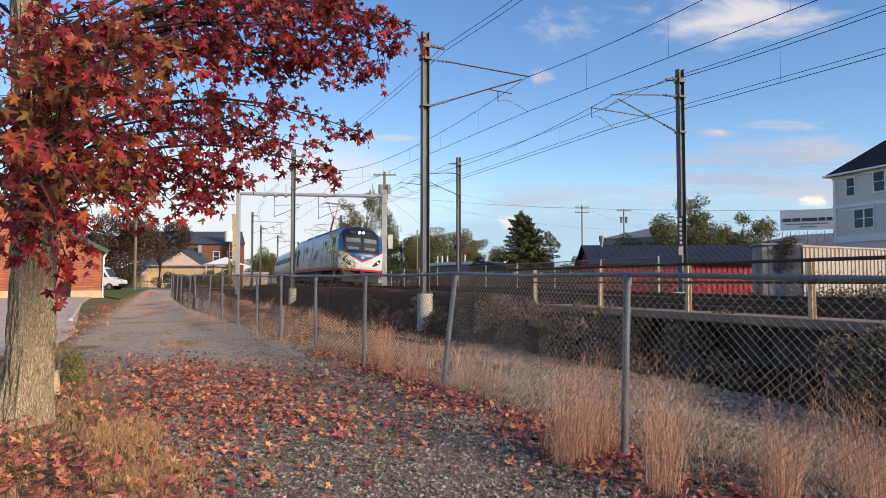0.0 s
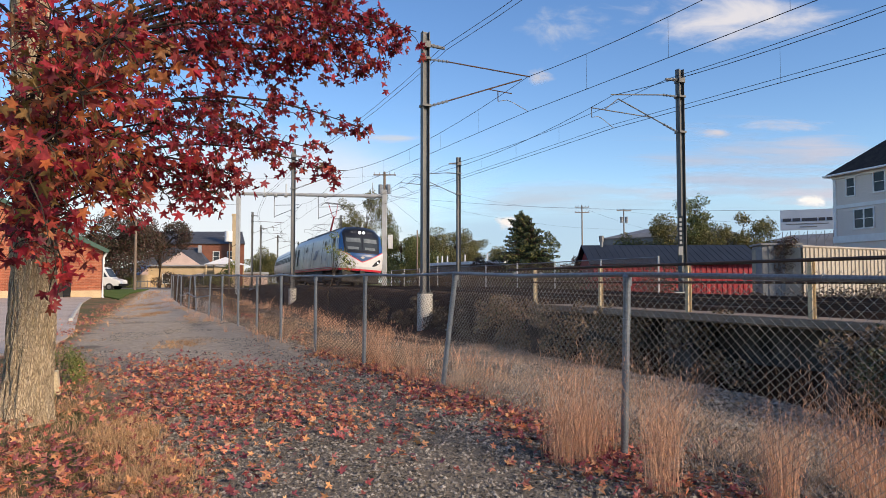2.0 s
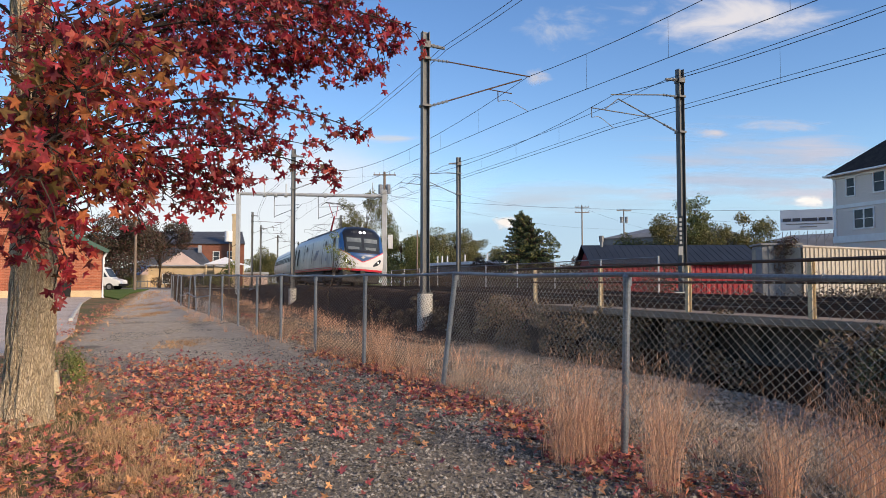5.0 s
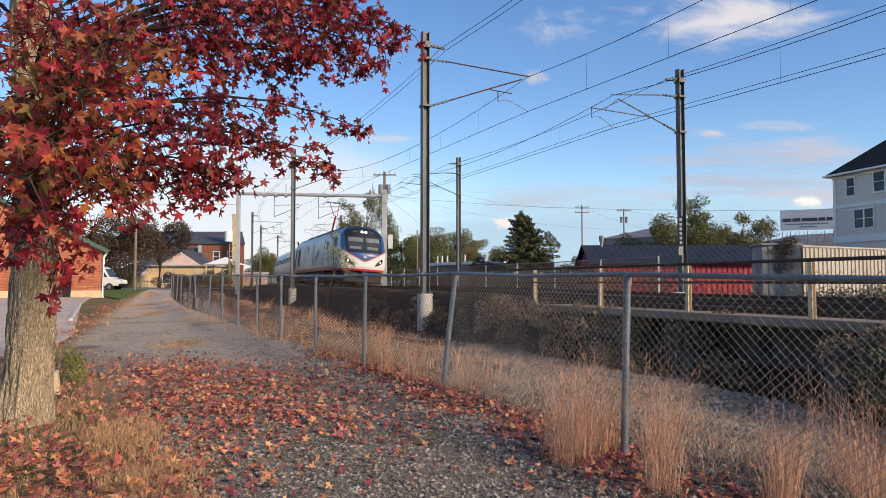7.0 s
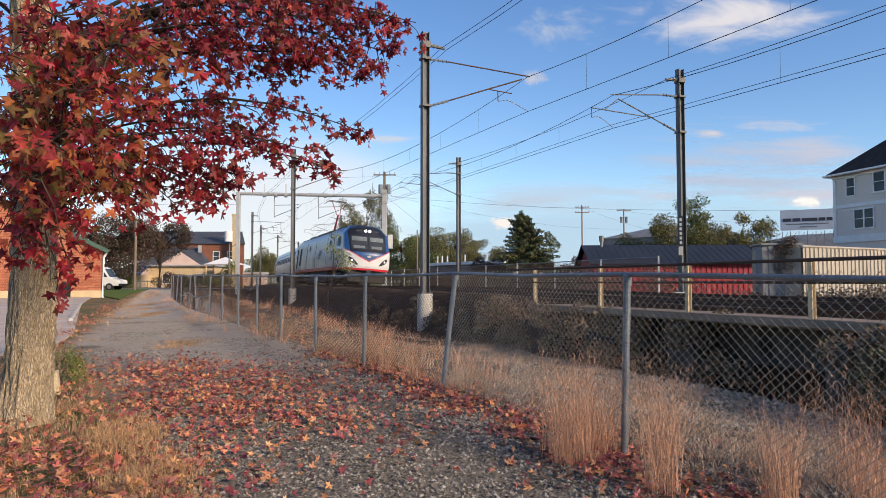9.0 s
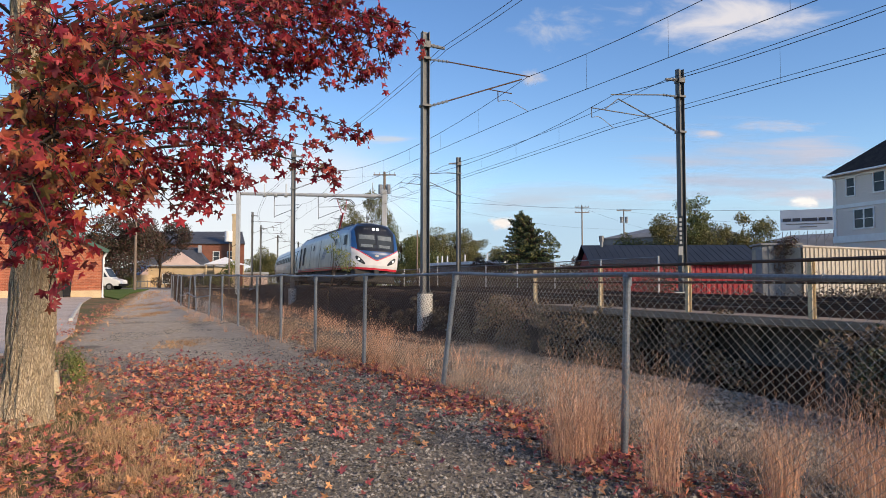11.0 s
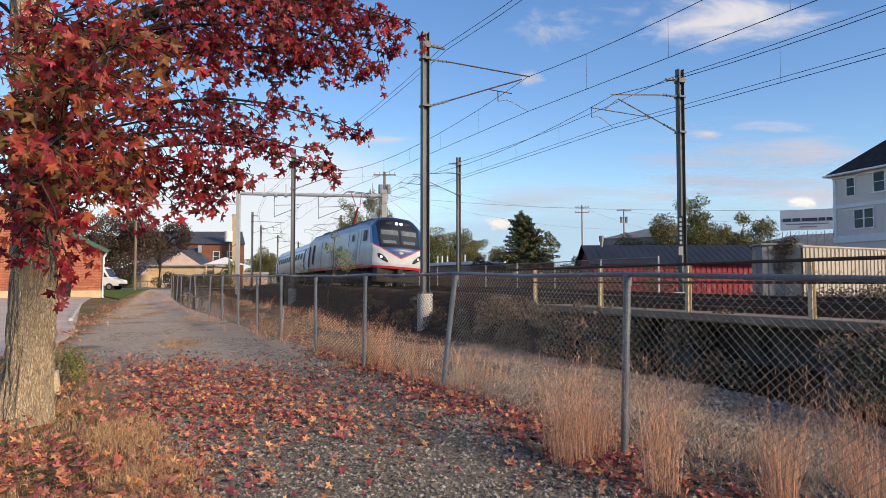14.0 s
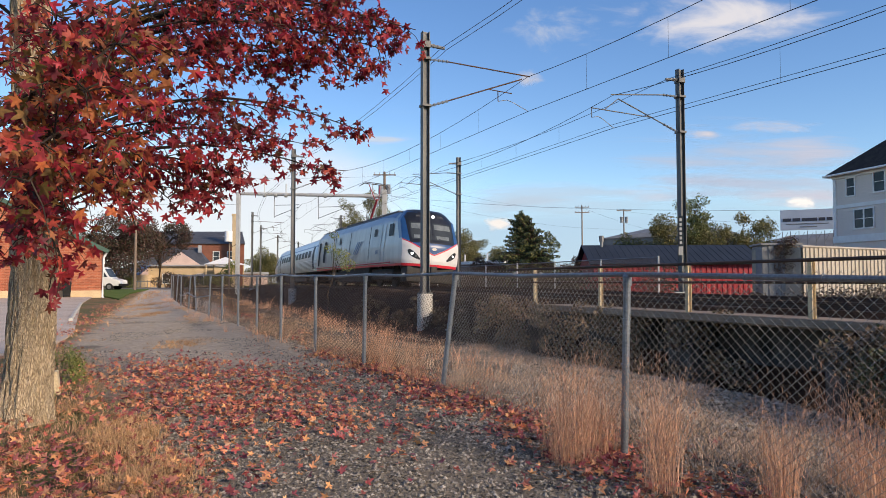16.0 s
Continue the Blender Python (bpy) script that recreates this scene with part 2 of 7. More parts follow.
def ground_at(st, o):
    y = st + o * NY
    base = plain(y)
    low = base - 0.40 - 0.20 * (1 - smooth(8.5, 14, st))
    if o < -8.4:
        z = base
    elif o < -4.2:
        z = base + (low - base) * smooth(-8.4, -4.2, o)
    else:
        z = low
    # dark ditch along the foot of the bridge wall
    ditch = smooth(BR_A - 3.0, BR_A - 1.5, st) * (1 - smooth(BR_B - 1.5, BR_B + 0.5, st))
    if ditch > 0:
        z += (min(z, -1.15) - z) * smooth(-3.75, -3.1, o) * ditch
    top = rail_z(st) - 0.17 - 0.07 * (max(-2.0, o) if o < 2.2 else min(2.0, o - 4.3))
    on_bridge = smooth(BR_A - 1.2, BR_A - 0.2, st) * (1 - smooth(BR_B + 0.2, BR_B + 1.6, st))
    a0 = -4.0 + 2.0 * on_bridge
    b0 = -2.3 + 0.5 * on_bridge
    if o > a0:
        z = z + (top - z) * smooth(a0, b0, o)
    if o > 7.2:
        z = top + (0.55 - top) * smooth(7.2, 9.6, o)
    rough = 0.025 * noise.noise((st * 1.3, o * 1.3, 0)) + 0.05 * noise.noise((st * 0.35, o * 0.35, 4))
    if o > -8.4 and o < -2:
        rough *= 2.2
    far = smooth(300, 900, math.hypot(st, o))
    return z + rough * (1 - far)


def ground_xy(x, y):
    return ground_at(*across(x, y))


# ---- ground, one sheet out to the horizon ----
def build_ground():
    ys = list(np.arange(-14, 34, 0.35)) + list(np.arange(34, 90, 1.0)) + [90 * 1.07 ** k for k in range(0, 56)]
    ys = [-2500, -900, -300, -120, -60, -30, -20] + ys
    os_ = [-2600, -900, -400, -200, -120, -80, -60, -45] + list(np.arange(-36, -17, 1.0)) + list(np.arange(-17, -2, 0.3)) + list(np.arange(-2, 10, 0.5)) + [11, 13, 16, 20, 26, 35, 50, 80, 140, 300, 700, 2600]
    verts, faces = [], []
    for st in ys:
        for o in os_:
            p = off(st, o)
            verts.append((p.x, p.y, ground_at(st, o)))
    w = len(os_)
    for i in range(len(ys) - 1):
        for j in range(w - 1):
            k = i * w + j
            faces.append((k, k + 1, k + w + 1, k + w))
    m = ground_material()
    g = new("ground", raw("ground", verts, faces, m))
    for f in g.data.polygons:
        f.use_smooth = True
    tagged(g, "gravel lane with verges, dry bank and rusty ballast bed", "ground", kind="structure")


def ground_material():
    """Pale worn gravel lane, leaf-strewn verge, bleached dry bank, brown ballast; split by distance across the plan, edges broken by noise."""
    m = bpy.data.materials.new("ground cover")
    m.use_nodes = True
    n, l = m.node_tree.nodes, m.node_tree.links
    p = n["Principled BSDF"]
    p.inputs["Roughness"].default_value, p.inputs["Specular IOR Level"].default_value = 0.95, 0.12
    tc = n.new("ShaderNodeTexCoord")
    sep = n.new("ShaderNodeSeparateXYZ")
    l.new(tc.outputs["Object"], sep.inputs[0])

    def math_(op, a, b=None):
        q = n.new("ShaderNodeMath")
        q.operation = op
        for i, v in enumerate((a, b)):
            if v is None:
                continue
            if isinstance(v, (int, float)):
                q.inputs[i].default_value = v
            else:
                l.new(v, q.inputs[i])
        return q.outputs[0]

    def nz(scale, detail=5, rough=0.55):
        q = n.new("ShaderNodeTexNoise")
        q.inputs["Scale"].default_value, q.inputs["Detail"].default_value, q.inputs["Roughness"].default_value = scale, detail, rough
        l.new(tc.outputs["Object"], q.inputs[0])
        return q.outputs[0]

    def two(fac, c1, c2):
        q = n.new("ShaderNodeMix")
        q.data_type = "RGBA"
        l.new(fac, q.inputs[0])
        for i, c in ((6, c1), (7, c2)):
            if isinstance(c, tuple):
                q.inputs[i].default_value = (*c, 1)
            else:
                l.new(c, q.inputs[i])
        return q.outputs[2]

    def step(v, a, b):
        q = n.new("ShaderNodeMapRange")
        q.inputs[1].default_value, q.inputs[2].default_value = a, b
        l.new(v, q.inputs[0])
        return q.outputs[0]

    wob = math_("MULTIPLY", math_("SUBTRACT", nz(0.9, 6, 0.65), 0.5), 3.0)
    # distance across from track one (straight part of the line)
    lin = math_("ADD", math_("MULTIPLY", sep.outputs[0], NX), math_("ADD", math_("MULTIPLY", sep.outputs[1], NY), -13.81 * NX))
    o = math_("ADD", lin, math_("MULTIPLY", wob, 0.5))
    grain = nz(26, 4, 0.7)
    patch = nz(0.55, 5, 0.6)
    stone = two(step(grain, 0.3, 0.72), (0.075, 0.064, 0.05), (0.31, 0.265, 0.205))
    worn = two(step(grain, 0.25, 0.8), (0.42, 0.35, 0.26), (0.60, 0.51, 0.40))
    # the lane: pale where tyres run, darker crushed stone close by
    near = step(math_("ADD", sep.outputs[1], math_("MULTIPLY", wob, 1.6)), 8.5, 13.5)
    mid = nz(2.2, 6, 0.65)
    coarse = nz(8, 6, 0.8)
    worn = two(step(coarse, 0.36, 0.66), (0.27, 0.22, 0.165), worn)
    worn = two(step(mid, 0.52, 0.70), worn, (0.33, 0.285, 0.235))
    lane = two(near, stone, worn)
    lane = two(step(math_("ADD", patch, math_("MULTIPLY", near, -0.1)), 0.47, 0.60), lane, two(step(mid, 0.35, 0.65), stone, (0.17, 0.145, 0.115)))
    verge = two(step(grain, 0.3, 0.7), (0.16, 0.10, 0.06), (0.30, 0.19, 0.11))
    dry = two(step(grain, 0.3, 0.7), (0.10, 0.083, 0.064), (0.27, 0.22, 0.175))
    dry = two(step(nz(7, 6, 0.8), 0.38, 0.62), (0.10, 0.082, 0.064), dry)
    dry = two(step(patch, 0.45, 0.62), dry, two(step(grain, 0.35, 0.7), (0.095, 0.078, 0.06), (0.25, 0.205, 0.165)))
    brown = two(step(grain, 0.3, 0.75), (0.020, 0.012, 0.009), (0.078, 0.049, 0.035))
    grass = two(step(grain, 0.3, 0.75), (0.05, 0.075, 0.02), (0.14, 0.15, 0.05))
    far_grass = two(step(patch, 0.4, 0.6), grass, (0.13, 0.12, 0.06))
    lane = two(step(math_("ADD", sep.outputs[1], math_("MULTIPLY", wob, 4.0)), 24, 40), lane, two(step(mid, 0.4, 0.62), (0.51, 0.455, 0.385), (0.40, 0.355, 0.30)))
    c = two(step(o, -9.5, -8.9), lane, verge)
    c = two(step(o, -8.6, -7.9), c, dry)
    bed = math_("MULTIPLY", step(o, -6.9, -6.0), math_("MAXIMUM", step(sep.outputs[1], 18, 21), step(o, -2.4, -2.0)))
    c = two(bed, c, brown)
    c = two(step(o, 8.6, 9.4), c, verge)
    # verge to the other side of the lane
    s1 = math_("ADD", math_("ADD", sep.outputs[0], math_("MULTIPLY", sep.outputs[1], 0.6)), -1.25)
    s2 = math_("ADD", math_("ADD", sep.outputs[0], math_("MULTIPLY", sep.outputs[1], 0.39)), 2.05)
    side = math_("ADD", math_("MINIMUM", s1, s2), math_("MULTIPLY", wob, 0.35))
    c = two(step(side, 0.15, -0.35), c, two(step(patch, 0.42, 0.58), verge, far_grass))
    c = two(step(sep.outputs[1], 95, 130), c, far_grass)
    l.new(c, p.inputs["Base Color"])
    bp = n.new("ShaderNodeBump")
    bp.inputs["Strength"].default_value, bp.inputs["Distance"].default_value = 0.9, 0.035
    l.new(grain, bp.inputs["Height"])
    l.new(bp.outputs[0], p.inputs["Normal"])
    return m


build_ground()


# ---- tracks ----
def bank_mat(y, o0):
    """Frame at station y on the track whose axis lies o0 across: x towards the camera end, y to the far side, tilted by the bank."""
    h = heading(y)
    side = Vector((-h.y, h.x, 0))
    m = Matrix((h, side, Vector((0, 0, 1)))).transposed().to_4x4()
    return Matrix.Translation(rail_point(y, o0, rail_z(y))) @ m @ pose(0, 0, 0, -BANK, 0, 0)


def build_track(o0):
    t = thing("railway_track", "rusty steel rails on concrete ties in brown ballast", "railway track", "railway tracks", "structure")
    sts = list(np.arange(-30, 60, 4.0)) + list(np.arange(60, 300, 5.0))
    for side in (-0.75, 0.75):
        bm = bmesh.new()
        prof = ((-0.036, 0), (0.036, 0), (0.036, -0.04), (0.01, -0.05), (0.01, -0.14), (0.07, -0.17), (-0.07, -0.17), (-0.01, -0.14), (-0.01, -0.05), (-0.036, -0.04))
        last = None
        for st in sts:
            m = bank_mat(st, o0)
            ring = [bm.verts.new(m @ Vector((0, side + a, b))) for a, b in prof]
            if last:
                for k in range(len(prof)):
                    bm.faces.new((last[k], last[(k + 1) % len(prof)], ring[(k + 1) % len(prof)], ring[k]))
            last = ring
        part("rail", bm, RUST, t)
    tie = bmesh.new()
    box(tie, (0, 0, -0.28), (0.26, 2.6, 0.2), bevel=0.03)
    me = mesh_of("tie", tie, TIE)
    st = -8.0
    while st < 90:
        ob = new("tie", me)
        ob.parent = t
        ob.matrix_basis = bank_mat(st, o0)
        st += 0.65
    return t


build_track(0.0)
TRACK_TWO = 4.3
build_track(TRACK_TWO)


# ---- walkway bridge beside the track ----
def build_bridge():
    t = thing("walkway_bridge", "narrow concrete walkway with cream posts and rusty pipe rails beside the track", "bridge", kind="structure")

    def slab(o1, o2, z1, z2, a, b, name, material, label=""):
        bm = bmesh.new()
        pts = [off(a, o1), off(b, o1), off(b, o2), off(a, o2)]
        lo = [bm.verts.new((p.x, p.y, z1)) for p in pts]
        hi = [bm.verts.new((p.x, p.y, z2)) for p in pts]
        bm.faces.new(lo)
        bm.faces.new(hi)
        for k in range(4):
            bm.faces.new((lo[k], lo[(k + 1) % 4], hi[(k + 1) % 4], hi[k]))
        bmesh.ops.recalc_face_normals(bm, faces=bm.faces)
        bmesh.ops.bevel(bm, geom=bm.edges[:], offset=0.012, segments=1, affect="EDGES")
        return part(name, bm, material, t, label)

    slab(-2.8, -1.55, 0.74, 0.88, BR_A, BR_B, "deck", DECK_CONC)
    slab(-2.84, -2.72, 0.76, 0.91, BR_A, BR_B, "edge_beam", DECK_CONC)
    # wall, abutment and piers: deck shade is put into their dark colour
    slab(-1.75, -1.5, -1.6, 0.735, BR_A - 0.3, BR_B + 0.3, "back_wall", UNDER_DECK_CONCRETE, "stained concrete wall, coloured darker for the shade under the deck")
    slab(-2.6, -1.96, -1.6, 0.735, BR_B - 0.1, BR_B + 0.5, "abutment", UNDER_DECK_CONCRETE)
    slab(-2.6, -1.96, -1.6, 0.735, 15.3, 15.9, "pier", UNDER_DECK_CONCRETE)
    slab(-2.6, -1.96, -1.6, 0.735, 12.1, 12.5, "pier", UNDER_DECK_CONCRETE)
    posts = [12.55, 15.15, 17.85, 20.65]
    for st in posts + [9.9]:
        bm = bmesh.new()
        p = off(st, -2.78)
        h = heading(st)
        m = Matrix.Translation((p.x, p.y, 0.80)) @ Matrix.Rotation(math.atan2(h.y, h.x), 4, "Z")
        box(bm, (0, -0.04, 0.53), (0.085, 0.008, 1.06), m)
        box(bm, (0, 0.04, 0.53), (0.085, 0.008, 1.06), m)
        box(bm, (0, 0, 0.53), (0.008, 0.075, 1.06), m)
        part("post", bm, CREAM_PAINT, t, "peeling cream steel post")
    for z, r in ((1.86, 0.030), (1.50, 0.024)):
        bm = bmesh.new()
        rod(bm, off(BR_A - 3.5, -2.86, z), off(BR_B + 1.0, -2.86, z), r, n=10)
        part("pipe_rail", bm, RUST, t, "rusty pipe rail")


build_bridge()


# ---- overhead line ----
STATIONS = [-17.5, 4.0, 26.4, 48.7]
FAR_ST = [91.4, 112.5, 135.5, 157.5]
CONTACT_Z, MESS_Z, MAST_TOP = 7.57, 8.9, 10.45


def lift(st, o_wire):
    """How much higher the wires hang by the bridge than farther along."""
    return 0.1 if o_wire else 0.4 - 0.12 * smooth(27, 48, st)


def contact_z(st, o_wire):
    """The contact wires run lower towards the bridge."""
    return CONTACT_Z + lift(st, o_wire) - (0.034 if o_wire else 0.043) * max(0.0, min(26.4 - st, 22.4))


def build_mast(st, o_mast, o_wire, stagger, base_z):
    """Steel mast with a hinged bracket arm over its track."""
    p = off(st, o_mast)
    h = heading(min(st, 60))
    rot = Matrix.Rotation(math.atan2(h.y, h.x), 4, "Z")
    t = thing("catenary_mast", "weathered grey steel catenary mast with bracket arm on a concrete footing", "mast", "catenary masts", at=Matrix.Translation((p.x, p.y, 0)))
    bm = bmesh.new()
    hh = MAST_TOP - 1.1
    mm = rot @ Matrix.Translation((0, 0, 1.1 + hh / 2))
    box(bm, (0, -0.12, 0), (0.25, 0.018, hh), mm)
    box(bm, (0, 0.12, 0), (0.25, 0.018, hh), mm)
    box(bm, (0, 0, 0), (0.015, 0.23, hh), mm)
    box(bm, (0, 0, 1.12), (0.42, 0.42, 0.04), rot)
    for dx in (-0.15, 0.15):
        for dy in (-0.15, 0.15):
            rod(bm, rot @ Vector((dx, dy, 1.10)), rot @ Vector((dx, dy, 1.22)), 0.018, n=6)
    part("mast", bm, POLE_STEEL, t)
    bm = bmesh.new()
    rod(bm, (0, 0, base_z - 0.4), (0, 0, 1.1), 0.27, n=20)
    bmesh.ops.bevel(bm, geom=[e for e in bm.edges if abs(e.verts[0].co.z - e.verts[1].co.z) < 0.01], offset=0.02, segments=2, affect="EDGES")
    part("footing", bm, CONCRETE, t, "pale concrete footing")
    q = off(st, o_wire + stagger) - p
    d = Vector((q.x, q.y, 0))
    u = d.normalized()
    arm = bmesh.new()
    up_z = 9.28 + (0.2 if o_wire == 0 and st < 40 else 0)
    up0, up1 = Vector((0, 0, up_z)) + u * 0.16, u * (d.length + 0.1) + Vector((0, 0, MESS_Z + 0.02 + lift(st, o_wire)))
    lo0 = Vector((0, 0, 7.78)) + u * 0.16
    joint = up1 - u * 0.35 + Vector((0, 0, -0.14))
    rod(arm, up0 + u * 0.7, up1, 0.026)
    rod(arm, lo0 + (joint - lo0).normalized() * 0.76, joint, 0.026)
    if o_wire == 0:
        k = lo0.lerp(joint, 0.62)
        rod(arm, k, k + u * (d.length * 0.24) - Vector((0, 0, 0.06)), 0.02)
        e = k + u * (d.length * 0.10) - Vector((0, 0, 0.03))
    else:
        k = lo0.lerp(joint, 0.45)
        e = k + u * (d.length * 0.86) + Vector((0, 0, 0.12))
        rod(arm, k, e, 0.022)
        rod(arm, joint, e - u * 0.6 + Vector((0, 0, -0.02)), 0.018)
    rod(arm, e, e - Vector((0, 0, 0.38)), 0.018)
    part("bracket_arm", arm, RUST if o_wire == 0 else POLE_STEEL, t)
    st_arm = bmesh.new()
    e2 = e - Vector((0, 0, 0.38))
    tip = Vector((q.x, q.y, contact_z(st, o_wire) + 0.02))
    chain(st_arm, [e2, e2.lerp(tip, 0.3) + Vector((0, 0, 0.16)), e2.lerp(tip, 0.5) + Vector((0, 0, 0.14)), tip], 0.013, 5)
    part("steady_arm", st_arm, POLE_STEEL, t)
    for a, b in ((up0, up0 + u * 0.72), (lo0, lo0 + (joint - lo0).normalized() * 0.76)):
        ins = bmesh.new()
        for i in range(9):
            c = a.lerp(b, (i + 0.5) / 9)
            rod(ins, c - (b - a).normalized() * 0.022, c + (b - a).normalized() * 0.022, 0.055 if i % 2 == 0 else 0.035, n=8)
        part("insulator", ins, INSUL, t, "ribbed grey insulator")
    for z in (up_z, 7.78):
        br = bmesh.new()
        box(br, (0, 0, z), (0.36, 0.34, 0.09), rot, 0.01)
        part("clamp", br, POLE_STEEL, t)
    fe = bmesh.new()
    a, b = Vector((0, 0, 10.0)) + u * 0.13, Vector((0, 0, 9.95)) + u * 0.75
    for i in range(8):
        c = a.lerp(b, (i + 0.5) / 8)
        rod(fe, c - u * 0.03, c + u * 0.03, 0.085 - 0.004 * i if i % 2 == 0 else 0.06, n=8)
    part("feeder_insulator", fe, INSUL, t)
    fb = bmesh.new()
    box(fb, (0, 0, 9.98), (0.32, 0.32, 0.24), rot, 0.02)
    part("feeder_bracket", fb, POLE_STEEL, t)
    return t


def mast_plates(mast):
    """Black upright number plate with pale bars and a small white notice under it, on the face towards the lane."""
    m = Matrix.Rotation(radians(-18.6), 4, "Z")
    b = bmesh.new()
    box(b, (-0.05, -0.19, 3.62), (0.2, 0.02, 1.24), m, 0.004)
    plate = part("number_plate", b, LOCO_BLACK, mast, "black upright plate with white characters as bars")
    for k in range(6):
        b = bmesh.new()
        box(b, (-0.05, -0.205, 3.14 + k * 0.19), (0.10, 0.012, 0.12), m)
        part("character_bar", b, CONCRETE, plate)
    b = bmesh.new()
    box(b, (-0.06, -0.19, 2.80), (0.17, 0.02, 0.36), m, 0.004)
    part("notice", b, CONCRETE, mast, "small white notice plate")
    b = bmesh.new()
    box(b, (0, 0, 0.94), (0.66, 0.66, 0.32), m, 0.03)
    part("footing_cap", b, CONCRETE, mast, "white-painted footing cap")


def build_overhead():
    for i, st in enumerate(STATIONS):
        build_mast(st, -3.6, 0.0, 0.58 if i % 2 == 0 else -0.1, -0.2 if st > 20 else -0.5)
        far = build_mast(st - (1.3 if st > 40 else 0), TRACK_TWO + 3.6, TRACK_TWO, 0.2, 0.5)
        if st == 26.4:
            mast_plates(far)
    for st in FAR_ST:
        build_mast(st, -3.6, 0.0, 0.2, 0.5)
    build_mast(91.4, TRACK_TWO + 3.6, TRACK_TWO, -0.1, 0.5)
    sts = STATIONS + [68.5] + FAR_ST + [182.0]
    for o0 in (0.0, TRACK_TWO):
        t = thing("overhead_wire", "dark messenger and contact wires with droppers over the track", "overhead wire", "overhead wires")
        con, mes, drp = bmesh.new(), bmesh.new(), []
        cp, mp = [], []
        for i, (a, b) in enumerate(zip(sts, sts[1:])):
            sa, sb = (0.58 if i % 2 == 0 else -0.1), (0.58 if i % 2 == 1 else -0.1)
            if o0:
                sa = sb = 0.2
            for k in range(12):
                f = k / 12
                st = a + (b - a) * f
                o = o0 + sa + (sb - sa) * f
                zc = contact_z(st, o0) - 0.03 * math.sin(math.pi * f)
                zm = MESS_Z + lift(st, o0) - 0.62 * 4 * f * (1 - f)
                cp.append(off(st, o, zc))
                mp.append(off(st, o, zm))
                if k in (2, 4, 6, 8, 10):
                    drp.append((cp[-1], mp[-1]))
        chain(con, cp, 0.011, 4)
        chain(mes, mp, 0.012, 4)
        part("contact_wire", con, COPPER, t)
        part("messenger_wire", mes, COPPER, t)
        if o0:
            aux = bmesh.new()
            chain(aux, [p + Vector((0, 0, 0.15)) for p in cp], 0.009, 4)
            part("auxiliary_wire", aux, COPPER, t)
        for a, b in drp:
            d = bmesh.new()
            rod(d, a, b, 0.005, n=3)
            part("dropper", d, COPPER, t)
    for o, zz in ((-2.95, 9.97), (-2.75, 9.93), (TRACK_TWO + 2.95, 9.97)):
        f = bmesh.new()
        pts = []
        for a, b in zip(sts, sts[1:]):
            for k in range(6):
                s = k / 6
                pts.append(off(a + (b - a) * s, o, zz - 0.35 * 4 * s * (1 - s)))
        chain(f, pts, 0.012, 4)
        tagged(part("feeder_wire", f, COPPER), "dark feeder wire strung between the masts", "wire", "feeder wires")


build_overhead()


WHITE_BOX = mat("pale equipment paint", (0.62, 0.62, 0.60), (0.54, 0.54, 0.52), 2, 0.5, bump=0.05)


def build_gantry():
    st = 68.5
    t = thing("signal_gantry", "pale grey steel portal gantry spanning both tracks", "gantry")
    a, b = Vector((-19.7, 68.0, 0)), Vector((-5.5, 66.5, 0))
    for p, w in ((a, 0.34), (b, 0.44)):
        bm = bmesh.new()
        box(bm, (p.x, p.y, 5.1), (w, 0.4, 10.2), bevel=0.02)
        part("column", bm, GANTRY_GREY, t)
    bm = bmesh.new()
    chain(bm, [Vector((a.x - 0.2, a.y, 10.05)), Vector((a.x + 3.6, a.y - 0.3, 9.95)), Vector((b.x - 4.5, b.y + 0.4, 9.72)), Vector((b.x, b.y, 9.6))], 0.165, 10)
    part("beam", bm, GANTRY_GREY, t)
    bx = bmesh.new()
    box(bx, (b.x + 0.55, b.y - 0.1, 5.3), (0.42, 0.4, 1.3), bevel=0.04)
    box(bx, (b.x + 0.3, b.y - 0.1, 5.6), (0.5, 0.12, 0.12))
    part("equipment_box", bx, WHITE_BOX, t, "pale grey equipment box")
    for f in (0.18, 0.26, 0.33, 0.60, 0.92):
        bm = bmesh.new()
        q = a.lerp(b, f)
        rod(bm, (q.x - 0.12, q.y, 9.95 - f * 0.35), (q.x + 0.12, q.y, 9.95 - f * 0.35), 0.235, n=12)
        if f in (0.18, 0.33, 0.92):
            rod(bm, (q.x, q.y, 10.0), (q.x, q.y, 10.9), 0.05, n=6)
        part("collar", bm, GANTRY_GREY, t)
    for o0 in (0.0, TRACK_TWO):
        q = off(st - 0.6, o0)
        bm = bmesh.new()
        rod(bm, (q.x - 2.2, q.y, 9.9), (q.x - 2.2, q.y, 7.7), 0.04, n=6)
        rod(bm, (q.x - 2.2, q.y, 8.9), (q.x + 0.2, q.y, 8.95), 0.03, n=6)
        rod(bm, (q.x - 2.2, q.y, 7.8), (q.x + 0.2, q.y, 8.75), 0.03, n=6)
        rod(bm, (q.x - 1.0, q.y, 7.9), (q.x + 0.1, q.y, 7.6), 0.02, n=6)
        part("drop_bracket", bm, GALV, t)


build_gantry()


